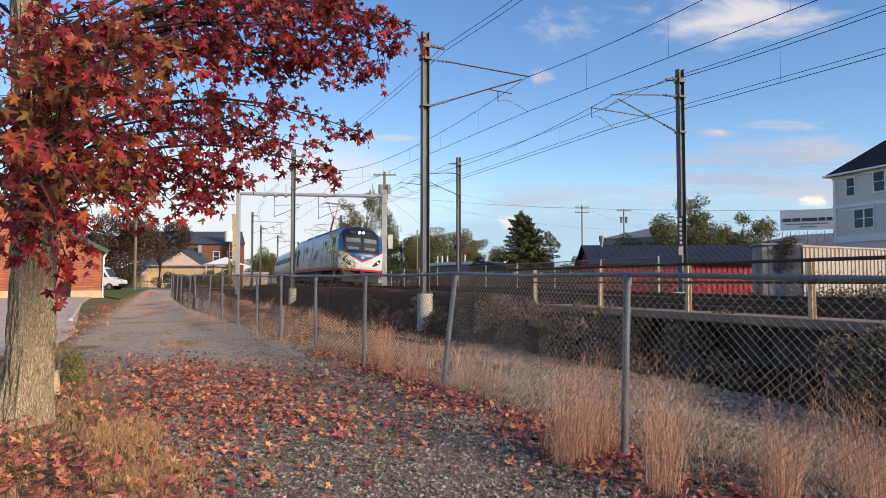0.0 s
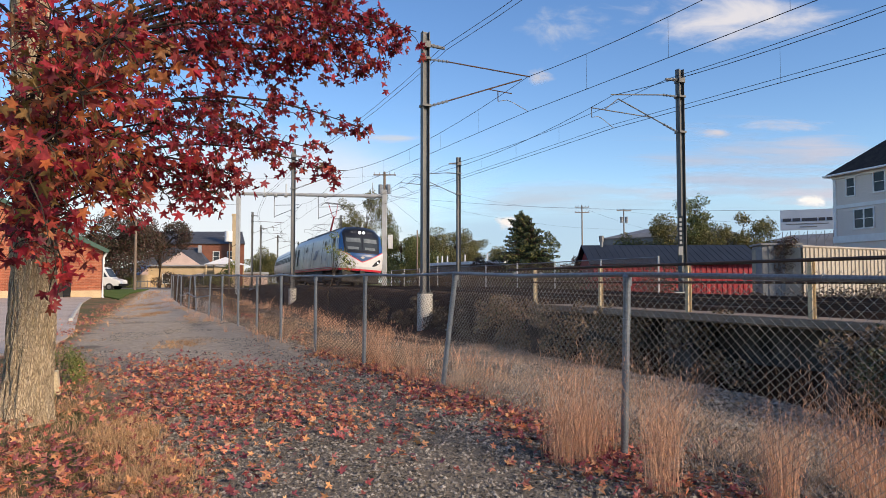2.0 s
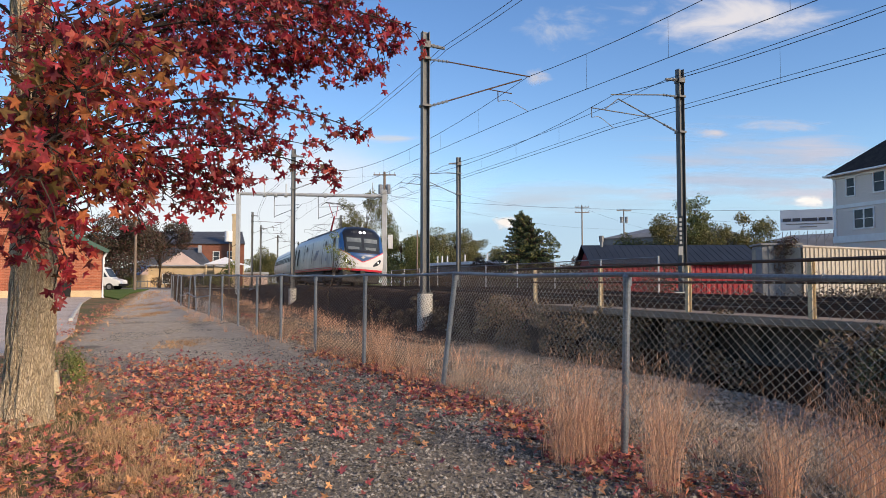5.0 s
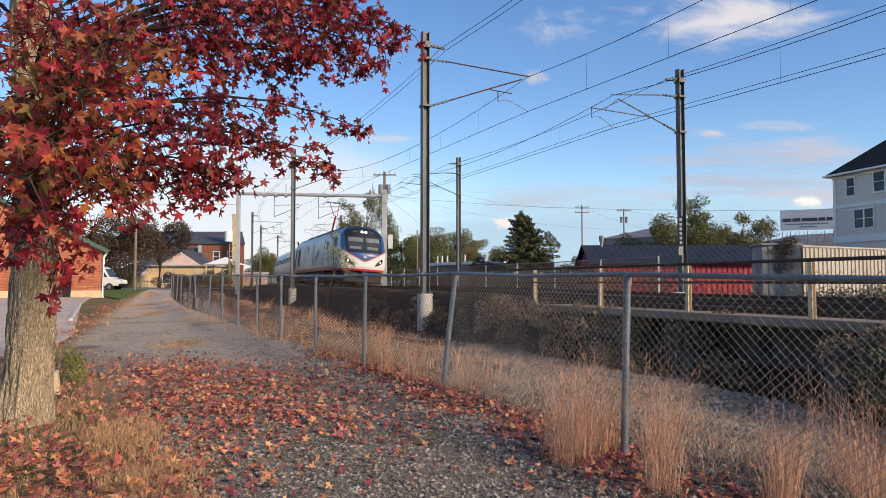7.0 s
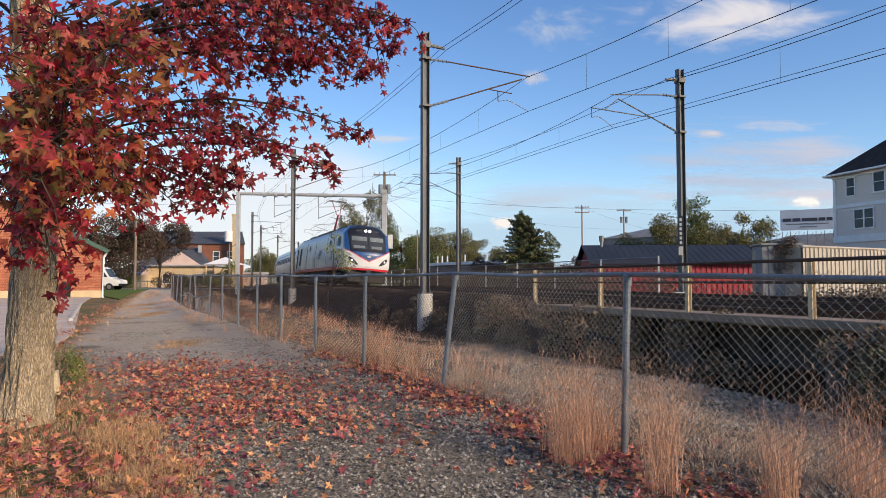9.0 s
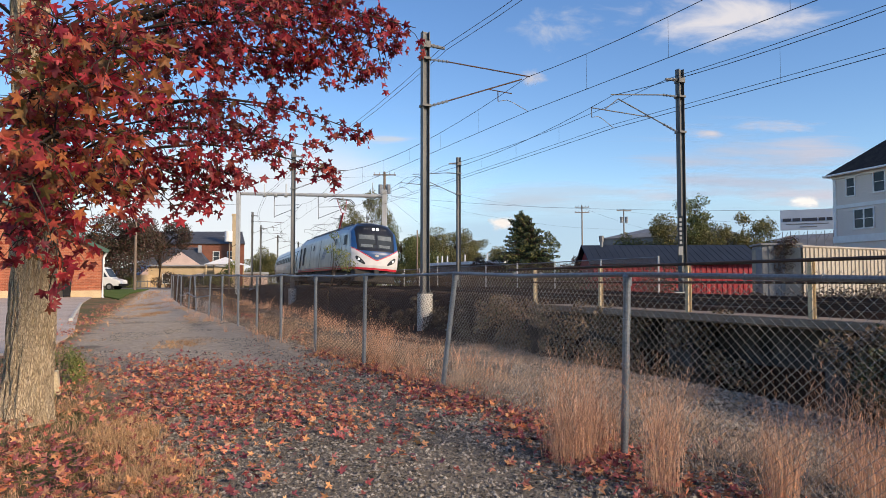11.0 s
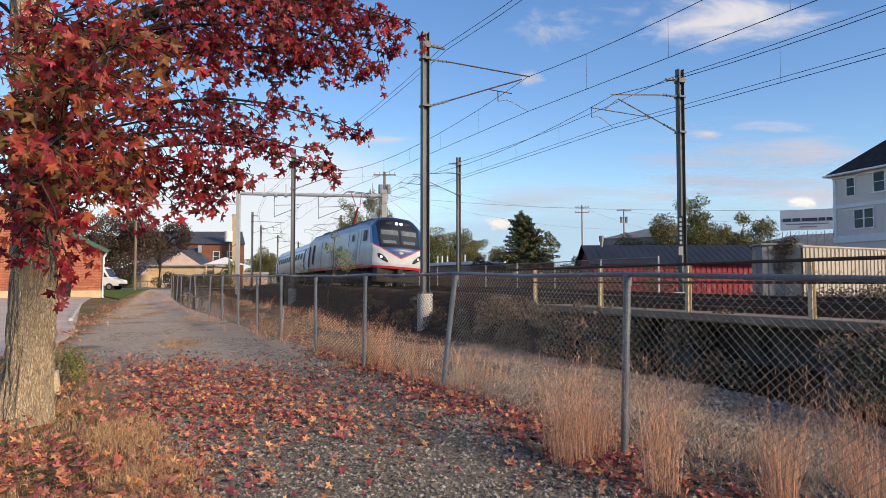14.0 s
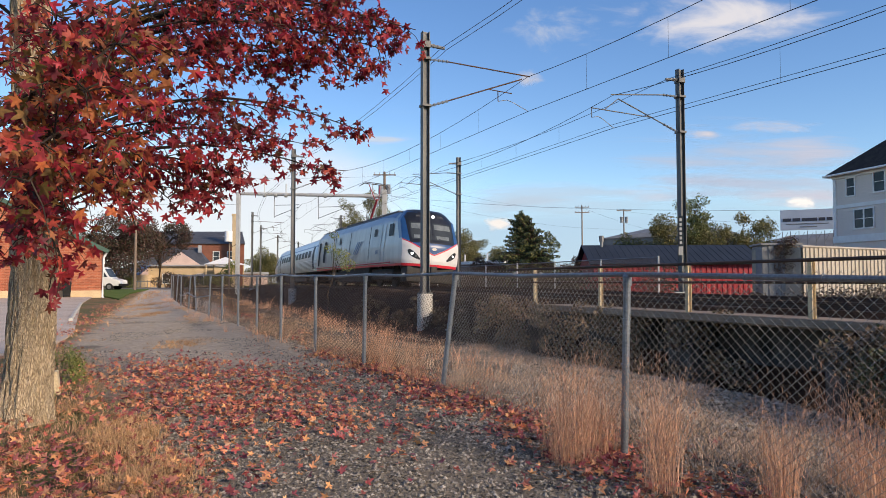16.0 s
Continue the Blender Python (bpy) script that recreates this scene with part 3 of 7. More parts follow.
# ---- chain-link fence along the lane ----
POSTS = [(4.55, 0.6), (1.56, 6.2), (-0.03, 9.75), (-1.36, 12.25), (-2.6, 14.5), (-3.85, 16.9), (-5.05, 19.3), (-6.25, 21.7), (-7.55, 24.3),
         (-8.9, 27.0), (-10.4, 30.0), (-11.9, 33.2), (-13.5, 36.6), (-15.1, 40.2), (-16.8, 44.2), (-18.6, 48.6), (-20.4, 53.4), (-22.0, 58.6)]
LEAN = {1: (0.05, 0.0), 2: (0.20, 0.05), 3: (0.02, 0.01), 9: (0.06, 0), 10: (-0.12, 0.05), 11: (0.10, 0.0), 13: (0.08, 0.03)}
FENCE_H = 1.56


def diag_mesh(bm, a, b, za, zb, ta, tb, pitch, r):
    """Two families of crossing wires between two posts; a, b on plan, za, zb foot heights, ta, tb top points."""
    L = (Vector((b.x, b.y, 0)) - Vector((a.x, a.y, 0))).length
    H = FENCE_H - 0.06

    def at(u, v):
        f = u / L
        lo = Vector((a.x, a.y, za)).lerp(Vector((b.x, b.y, zb)), f)
        hi = Vector(ta).lerp(Vector(tb), f)
        return lo.lerp(hi, v / H)

    side = Vector((-(b.y - a.y), b.x - a.x, 0)).normalized() * r * 1.1
    K = 0.86
    run = H / K
    n = int((L + run) / pitch) + 1
    vs, fs = [], []
    for fam in (0, 1):
        for i in range(n):
            s = i * pitch
            u0, u1 = s - run, s
            v0, v1 = 0.0, H
            if u0 < 0:
                v0, u0 = -u0 * K, 0.0
            if u1 > L:
                v1, u1 = H - (u1 - L) * K, L
            if v1 - v0 < 0.02:
                continue
            if fam:
                v0, v1 = H - v0, H - v1
            steps = 3
            ring0 = None
            for k in range(steps + 1):
                f = k / steps
                uu, vv = u0 + (u1 - u0) * f, v0 + (v1 - v0) * f
                sag = 0.03 * math.sin(uu * 2.1 + a.x * 3) * math.sin(vv * 2.4)
                c = at(uu, vv) + side * ((1 if fam else -1) + sag / (r * 1.1))
                base = len(vs)
                for w in range(3):
                    ang = w * math.tau / 3
                    vs.append(c + Vector((math.cos(ang) * r, math.sin(ang) * r * 0.6, math.sin(ang) * r)))
                if ring0 is not None:
                    for w in range(3):
                        fs.append((ring0 + w, ring0 + (w + 1) % 3, base + (w + 1) % 3, base + w))
                ring0 = base
    if r < 0.003:
        # the twisted knots where the wires hook round one another
        e = 0.0044
        for i in range(n):
            for j in range(n):
                v = (H + K * pitch * (j - i)) / 2
                u = i * pitch - run + v / K
                if not (0.02 < v < H - 0.02 and 0.01 < u < L - 0.01):
                    continue
                c, k = at(u, v), len(vs)
                vs += [c + Vector(q) * e for q in ((1, 0, 0), (0, 1, 0), (-1, 0, 0), (0, -1, 0), (0, 0, 1.5), (0, 0, -1.5))]
                fs += [(k, k + 1, k + 4), (k + 1, k + 2, k + 4), (k + 2, k + 3, k + 4), (k + 3, k, k + 4), (k + 1, k, k + 5), (k + 2, k + 1, k + 5), (k + 3, k + 2, k + 5), (k, k + 3, k + 5)]
    return vs, fs


def build_fence():
    t = thing("chain_link_fence", "sagging galvanised chain-link fence with leaning posts along the gravel lane", "fence")
    foot, head = [], []
    for i, (x, y) in enumerate(POSTS):
        z = ground_xy(x, y)
        dx, dy = LEAN.get(i, (0, 0))
        foot.append(Vector((x, y, z)))
        head.append(Vector((x + dx, y + dy, z + FENCE_H)))
        bm = bmesh.new()
        r = 0.033 if i != 2 else 0.036
        rod(bm, foot[-1] - Vector((0, 0, 0.25)), head[-1] - Vector((0, 0, 0.04)), r, n=12)
        rod(bm, head[-1] - Vector((0, 0, 0.10)), head[-1] - Vector((0, 0, 0.02)), r + 0.008, n=12)
        rod(bm, head[-1] - Vector((0, 0, 0.02)), head[-1] + Vector((0, 0, 0.02)), r + 0.008, 0.02, n=12)
        for f in (0.25, 0.5, 0.75):
            c = foot[-1].lerp(head[-1], f)
            rod(bm, c - Vector((0, 0, 0.006)), c + Vector((0, 0, 0.006)), r + 0.005, n=10)
        part("post", bm, GALV, t, "galvanised steel post")
    side = Vector((0.04, 0.03, 0))
    tie_bm = bmesh.new()
    rod(tie_bm, (0, 0, -0.004), (0, 0, 0.004), 0.029, n=8)
    tie_me = mesh_of("wire_tie", tie_bm, GALV)
    for i in range(len(POSTS) - 1):
        a, b = foot[i], foot[i + 1]
        r = 0.0018 if i < 1 else 0.0020 if i < 3 else 0.0030
        pitch = (0.082, 0.078, 0.074, 0.073)[min(i, 3)] if i < 8 else 0.09
        vs, fs = diag_mesh(None, a, b, a.z + 0.03, b.z + 0.03, head[i] + Vector((0, 0, 0.035)), head[i + 1] + Vector((0, 0, 0.035)), pitch, r)
        ob = new("mesh_panel", raw("mesh_panel", [v + side for v in vs], fs, WIREGREY if i < 2 else MESH_DARK))
        ob.parent = t
        tagged(ob, "rusting chain-link wire mesh")
        bm = bmesh.new()
        mid = (head[i] + head[i + 1]) / 2 - Vector((0, 0, 0.025))
        chain(bm, [head[i], mid, head[i + 1]], 0.023, 10)
        part("top_rail", bm, GALV, t)
        L = (head[i + 1] - head[i]).length
        d = (head[i + 1] - head[i]).normalized()
        for k in range(int(L / 0.6)):
            c = head[i].lerp(head[i + 1], (k + 0.5) * 0.6 / L) - Vector((0, 0, 0.012))
            w = part("wire_tie", tie_me, None, t)
            w.matrix_basis = Matrix.Translation(c) @ d.to_track_quat("Z", "Y").to_matrix().to_4x4()


build_fence()


def build_broken_rail():
    """A sagging length of pipe caught between the leaning posts."""
    pts = [(POSTS[9][0] + 0.1, POSTS[9][1] - 0.05, 1.0), (POSTS[10][0] - 0.05, POSTS[10][1], 0.86), (POSTS[11][0], POSTS[11][1] - 0.1, 1.02), (POSTS[12][0], POSTS[12][1], 0.8)]
    bm = bmesh.new()
    chain(bm, pts, 0.024, 8)
    tagged(part("broken_rail", bm, GALV), "sagging length of pipe caught between fence posts", "pipe")


build_broken_rail()


# ---- the train: electric locomotive and stainless coaches ----
# local space: x forwards, y to its left, z up from the rails; the nose is at x = 0
DARK_PANE = mat("black side glass", (0.02, 0.023, 0.027), (0.03, 0.034, 0.04), 2, 0.4, 0, 0, spread=0.05)


def half_width(z):
    """Half the body's width at height z."""
    if z < 1.25:
        return 1.44 + 0.05 * (z - 0.95) / 0.3
    if z < 2.75:
        return 1.49 - 0.05 * smooth(1.9, 2.75, z)
    if z < 3.2:
        return 1.44 - 0.08 * (z - 2.75)
    return 1.404 - 0.85 * (z - 3.2)


def nose_x(y, z):
    """How far the front stands back at this place."""
    b = 0.0
    if z > 1.9:
        b += 0.10 * smooth(1.9, 2.2, z) + 0.62 * max(0, z - 2.15)
    if z > 3.6:
        b += 1.6 * (z - 3.6)
    if z < 1.25:
        b += 0.25 * (1.25 - z)
    w = abs(y) / half_width(z)
    return -b - 0.42 * w ** 2.4 - 0.12 * w ** 8


BODY_Z0, BODY_Z1 = 0.98, 3.75
LOCO_LEN = 20.2


def front_patch(bm, ylo, yhi, zlo, zhi, lift, ny=24, nz=20, keep=None, edge=None):
    """A piece of the front's skin, lifted off it."""
    grid = {}
    for j in range(nz + 1):
        z = zlo + (zhi - zlo) * j / nz
        w = half_width(z)
        for i in range(ny + 1):
            y = ylo + (yhi - ylo) * i / ny
            if edge:
                y = edge(z) * (2 * i / ny - 1)
            y = max(-w, min(w, y))
            grid[i, j] = bm.verts.new((nose_x(y, z) + lift, y, z))
    for j in range(nz):
        for i in range(ny):
            q = (grid[i, j], grid[i + 1, j], grid[i + 1, j + 1], grid[i, j + 1])
            c = sum((v.co for v in q), Vector()) / 4
            if keep is None or keep(c.y, c.z):
                try:
                    bm.faces.new(q)
                except ValueError:
                    pass
    return bm


def vee(y):
    """Height of the chevron's line on the front."""
    return 1.56 + 0.46 * abs(y) ** 1.1


def front_band(bm, lo, hi, lift, ny=64, nz=24):
    """The front's skin between two lines that run across it."""
    grid = {}
    for i in range(ny + 1):
        y0 = 1.485 * (2 * i / ny - 1)
        for j in range(nz + 1):
            z = lo(y0) + (hi(y0) - lo(y0)) * j / nz
            w = half_width(z)
            y = max(-w, min(w, y0))
            grid[i, j] = bm.verts.new((nose_x(y, z) + lift, y, z))
    for i in range(ny):
        for j in range(nz):
            bm.faces.new((grid[i, j], grid[i + 1, j], grid[i + 1, j + 1], grid[i, j + 1]))


def build_loco():
    t = thing("electric_locomotive", "silver electric locomotive with blue cab, red chevron and lit headlights", "locomotive")
    # body sides and roof
    prof = [(half_width(z), z) for z in np.linspace(BODY_Z0, 3.7, 26)] + [(0.62, 3.80), (0.0, 3.83)]
    prof = [(-w, z) for w, z in prof] + [(w, z) for w, z in prof[::-1][1:]]
    bm = bmesh.new()
    rings = []
    xs = [None, "edge", -3.0, -5, -8, -11, -14, -17, -LOCO_LEN]
    for x in xs:
        ring = []
        for y, z in prof:
            zz = min(z, 3.72)
            xx = nose_x(y, zz) - (0.55 if z > 3.73 else 0) - (0.42 if x == "edge" else 0) if x in (None, "edge") else x
            ring.append(bm.verts.new((xx, y, z)))
        rings.append(ring)
    for r, (u, v) in enumerate(zip(rings, rings[1:])):
        for k in range(len(prof) - 1):
            f = bm.faces.new((u[k], u[k + 1], v[k + 1], v[k]))
            z = (prof[k][1] + prof[k + 1][1]) / 2
            f.material_index = 0
            if r == 0:
                f.material_index = 1 if z > 2.28 else 0
            if z > 3.62:
                f.material_index = 3 if r > 0 else 1
            if z < 1.10:
                f.material_index = 2
    bm.faces.new(rings[-1])
    bmesh.ops.recalc_face_normals(bm, faces=bm.faces)
    part("body", bm, [SILVER, LOCO_BLUE, LOCO_RED, ROOF_GREY], t, smooth=True)
    # front skins
    red_top = lambda y: 1.10
    for nm, lo, hi, lift, material, lab in (("lower_nose", lambda y: 1.10, vee, 0.0, LOCO_WHITE, "white lower nose"), ("upper_nose", vee, lambda y: 3.74, 0.0, LOCO_BLUE, "blue cab front"),
                                            ("buffer_stripe", lambda y: 0.98, red_top, 0.0, LOCO_RED, "red stripe along the nose"), ("chevron_stripe", lambda y: vee(y) - 0.06, lambda y: vee(y) - 0.004, 0.008, LOCO_RED, "red chevron stripe")):
        bm = bmesh.new()
        front_band(bm, lo, hi, lift)
        part(nm, bm, material, t, lab, smooth=True)
    bm = bmesh.new()
    front_patch(bm, 0, 0, 2.08, 3.73, 0.008, 30, 30, edge=lambda z: min(1.17 + 0.05 * (z - 2.08), half_width(z) - 0.05))
    part("windshield_mask", bm, LOCO_BLACK, t, "black windshield surround", smooth=True)
    for a, b in ((-1.08, -0.05), (0.05, 1.08)):
        bm = bmesh.new()
        front_patch(bm, a, b, 2.24, 3.08, 0.018, 8, 8)
        part("windshield", bm, GLASS, t, "grey windshield glass", smooth=True)
        bm = bmesh.new()
        front_patch(bm, a + 0.06, b - 0.06, 2.76, 3.02, 0.022, 6, 3)
        part("sun_blind", bm, BLIND_REFLECTION, t, "grey sun blind", smooth=True)
        # pale patch laid over the glass to draw a reflection
        bm = bmesh.new()
        front_patch(bm, a + 0.12, b - 0.2, 2.30, 2.46, 0.022, 6, 3)
        part("desk_edge", bm, BLIND_REFLECTION, t, "grey patch drawn on the windshield as a reflection", smooth=True)
        bm = bmesh.new()
        rod(bm, (nose_x(a, 2.3) + 0.05, a * 0.6 + 0.2 * b, 2.28), (nose_x(b, 2.5) + 0.05, b * 0.8, 2.52), 0.014, n=5)
        part("wiper", bm, LOCO_BLACK, t)
    for y in (-0.13, 0.13):
        bm = bmesh.new()
        x = nose_x(y, 3.40)
        rod(bm, (x - 0.05, y, 3.40), (x + 0.05, y, 3.40), 0.078, n=14)
        part("top_headlight", bm, LAMP, t, "lit white headlight")
    for s in (-1, 1):
        # headlight cluster, raised outwards in a slanted dark pod
        def inside(y, z, s=s):
            u = (y * s - 0.98) / 0.29
            v = (z - 1.50 - 0.62 * (y * s - 0.98)) / (0.13 + 0.14 * (y * s - 0.98))
            return abs(u) ** 2.4 + abs(v) ** 2 < 1
        bm = bmesh.new()
        front_patch(bm, s * 0.98 - 0.36, s * 0.98 + 0.36, 1.1, 1.95, 0.012, 40, 40, keep=inside)
        pod = part("headlight_pod", bm, LOCO_BLACK, t, "dark headlight pod", smooth=True)
        for dy, r, material, nm in ((1.07, 0.06, LAMP if s < 0 else DIM_LAMP, "headlight"), (0.90, 0.042, ROOF_GREY, "marker_light")):
            bm = bmesh.new()
            z = 1.50 + 0.62 * (dy - 0.98)
            x = nose_x(dy, z)
            rod(bm, (x - 0.04, s * dy, z), (x + 0.035, s * dy, z), r, n=14)
            part(nm, bm, material, pod, "lit headlight" if material is LAMP else "")
    # emblem on the nose
    bm = bmesh.new()
    front_patch(bm, -0.16, 0.16, 1.74, 1.88, 0.012, 24, 14, keep=lambda y, z: abs(y) < 0.15 - abs(z - 1.81) * 1.6)
    part("emblem", bm, SILVER, t)
    for a, b in ((-0.72, -0.34), (0.34, 0.72)):
        for k in range(4):
            bm = bmesh.new()
            y0 = a + (b - a) * k / 4
            front_patch(bm, y0 + 0.015, y0 + (b - a) / 4 - 0.02, 3.36, 3.45, 0.02, 2, 2)
            part("number_bar", bm, ROOF_GREY, t, "dim grey number board bar")
    # pilot, coupler, skirts
    bm = bmesh.new()
    box(bm, (-0.75, 0, 0.62), (0.9, 2.5, 0.72), bevel=0.08)
    box(bm, (-0.2, 0, 0.86), (0.7, 0.32, 0.3), bevel=0.05)
    part("pilot", bm, UNDER, t)
    for xb in (-4.6, -15.6):
        bm = bmesh.new()
        box(bm, (xb, 0, 0.62), (3.9, 2.3, 0.55), bevel=0.08)
        bog = part("bogie", bm, UNDER, t)
        for dx in (-1.4, 1.4):
            for s in (-1, 1):
                w = bmesh.new()
                rod(w, (xb + dx, s * 0.70, 0.55), (xb + dx, s * 0.84, 0.55), 0.55, n=24)
                part("wheel", w, UNDER, bog)
    bm = bmesh.new()
    box(bm, (-10.1, 0, 0.62), (7.0, 2.6, 0.82), bevel=0.06)
    part("underframe_box", bm, UNDER, t)
    # cab doors, windows, grilles, on both sides
    for s in (-1, 1):
        for x, z0, z1, w, nm, material in ((-2.35, 2.45, 3.05, 0.62, "side_window", DARK_PANE), (-5.1, 2.55, 2.95, 0.45, "engine_window", DARK_PANE), (-13.2, 2.5, 2.9, 0.4, "engine_window", DARK_PANE), (-17.6, 1.5, 2.9, 0.7, "door_grille", UNDER), (-19.3, 1.3, 2.9, 0.5, "end_grille", UNDER)):
            bm = bmesh.new()
            rows = [[bm.verts.new((x + dx * w / 2, s * (half_width(z) + 0.035), z)) for dx in (-1, 1)] for z in np.linspace(z0, z1, 5)]
            for u, v in zip(rows, rows[1:]):
                bm.faces.new((u[0], u[1], v[1], v[0]))
            part(nm, bm, material, t)
        for x in (-3.25, -3.95):
            bm = bmesh.new()
            chain(bm, [(x, s * (half_width(z) + 0.02), z) for z in np.linspace(1.15, 3.1, 6)], 0.018, 5)
            part("door_handrail", bm, STAINLESS, t)
        bm = bmesh.new()
        # blue sweep emblem on the side: three slanted bars
        for k in range(3):
            a = -8.6 - k * 0.42
            q = [(a, 1.75), (a + 0.9, 2.45), (a + 0.62, 2.45), (a - 0.2, 1.75)]
            bm.faces.new([bm.verts.new((x, s * (half_width(z) + 0.03), z)) for x, z in q])
        part("side_emblem", bm, LOCO_BLUE, t)
        bm = bmesh.new()
        chain(bm, [(-2.2, s * 1.50, 1.16), (-10, s * 1.50, 1.16), (-20, s * 1.50, 1.16)], 0.03, 4)
        part("side_stripe", bm, LOCO_RED, t)
        # blue sweep that runs back from the cab below the roof edge and fades to a point
        bm = bmesh.new()
        cols = []
        for k in range(9):
            f = k / 8
            x, zt, zb = -2.3 - 4.2 * f, 3.66, 3.34 + 0.30 * f ** 0.7
            cols.append([bm.verts.new((x, s * (half_width(z) + 0.012), z)) for z in (zb, zt)])
        for u, v in zip(cols, cols[1:]):
            bm.faces.new((u[0], v[0], v[1], u[1]))
        part("roof_sweep", bm, LOCO_BLUE, t, "blue sweep below the roof edge")
        # upright seams between the side panels
        for x in (-6.2, -10.6, -14.6):
            bm = bmesh.new()
            chain(bm, [(x, s * (half_width(z) + 0.004), z) for z in np.linspace(1.15, 3.15, 7)], 0.012, 4)
            part("panel_seam", bm, ROOF_GREY, t)
    # grey lettering bars by the cab door
    for k in range(3):
        bm = bmesh.new()
        x0 = -4.35 - 0.16 * k
        bm.faces.new([bm.verts.new((x, -(half_width(z) + 0.03), z)) for x, z in ((x0, 1.62), (x0 - 0.11, 1.62), (x0 - 0.11, 1.82), (x0, 1.82))])
        part("number_bar", bm, LOCO_BLUE, t)
    # roof gear
    for x, L in ((-5.5, 3.0), (-9.0, 2.4), (-13.5, 3.6), (-17.5, 2.6)):
        bm = bmesh.new()
        box(bm, (x, 0, 3.86), (L, 1.3, 0.16), bevel=0.04)
        part("roof_hatch", bm, ROOF_GREY, t)
    bm = bmesh.new()
    for s in (-0.4, 0.4):
        rod(bm, (-14.5, s, 4.0), (-5.5, s, 4.0), 0.03, n=6)
    for x in np.arange(-14, -5.5, 1.6):
        rod(bm, (x, 0.4, 3.8), (x, 0.4, 4.0), 0.06, n=6)
    part("roof_cable", bm, ROOF_GREY, t)
    # pantograph
    pan = bmesh.new()
    base, knee, top = Vector((-12.0, 0, 3.95)), Vector((-10.7, 0, 5.25)), Vector((-11.5, 0, 6.28))
    rod(pan, base, knee, 0.07, n=8)
    pg = part("pantograph", pan, PANTO_RED, t, "red pantograph with dark collector head")
    bm = bmesh.new()
    for s in (-0.12, 0.12):
        rod(bm, knee + Vector((0, s, 0)), top + Vector((0, s * 3, 0)), 0.028, n=6)
    part("upper_arm", bm, PANTO_RED, pg)
    bm = bmesh.new()
    for dx in (-0.25, 0.25):
        chain(bm, [top + Vector((dx, y, z)) for y, z in ((-0.9, -0.18), (-0.62, 0.05), (0.62, 0.05), (0.9, -0.18))], 0.025, 6)
    rod(bm, top + Vector((-0.25, 0, 0)), top + Vector((0.25, 0, 0)), 0.02, n=6)
    part("collector_head", bm, UNDER, pg)
    bm = bmesh.new()
    box(bm, (-11.6, 0, 3.95), (2.2, 1.0, 0.1), bevel=0.02)
    part("pantograph_base", bm, ROOF_GREY, pg)
    DARK_PANE.node_tree.nodes["Principled BSDF"].inputs["Specular IOR Level"].default_value = 0.06
    # the cab narrows towards the nose
    for ob in t.children_recursive:
        for v in ob.data.vertices:
            v.co.y *= 1 - 0.05 * smooth(-3.6, 0.3, v.co.x)
    t.scale = (1, 1.03, 1.04)
    return t


CAR_LEN = 25.9


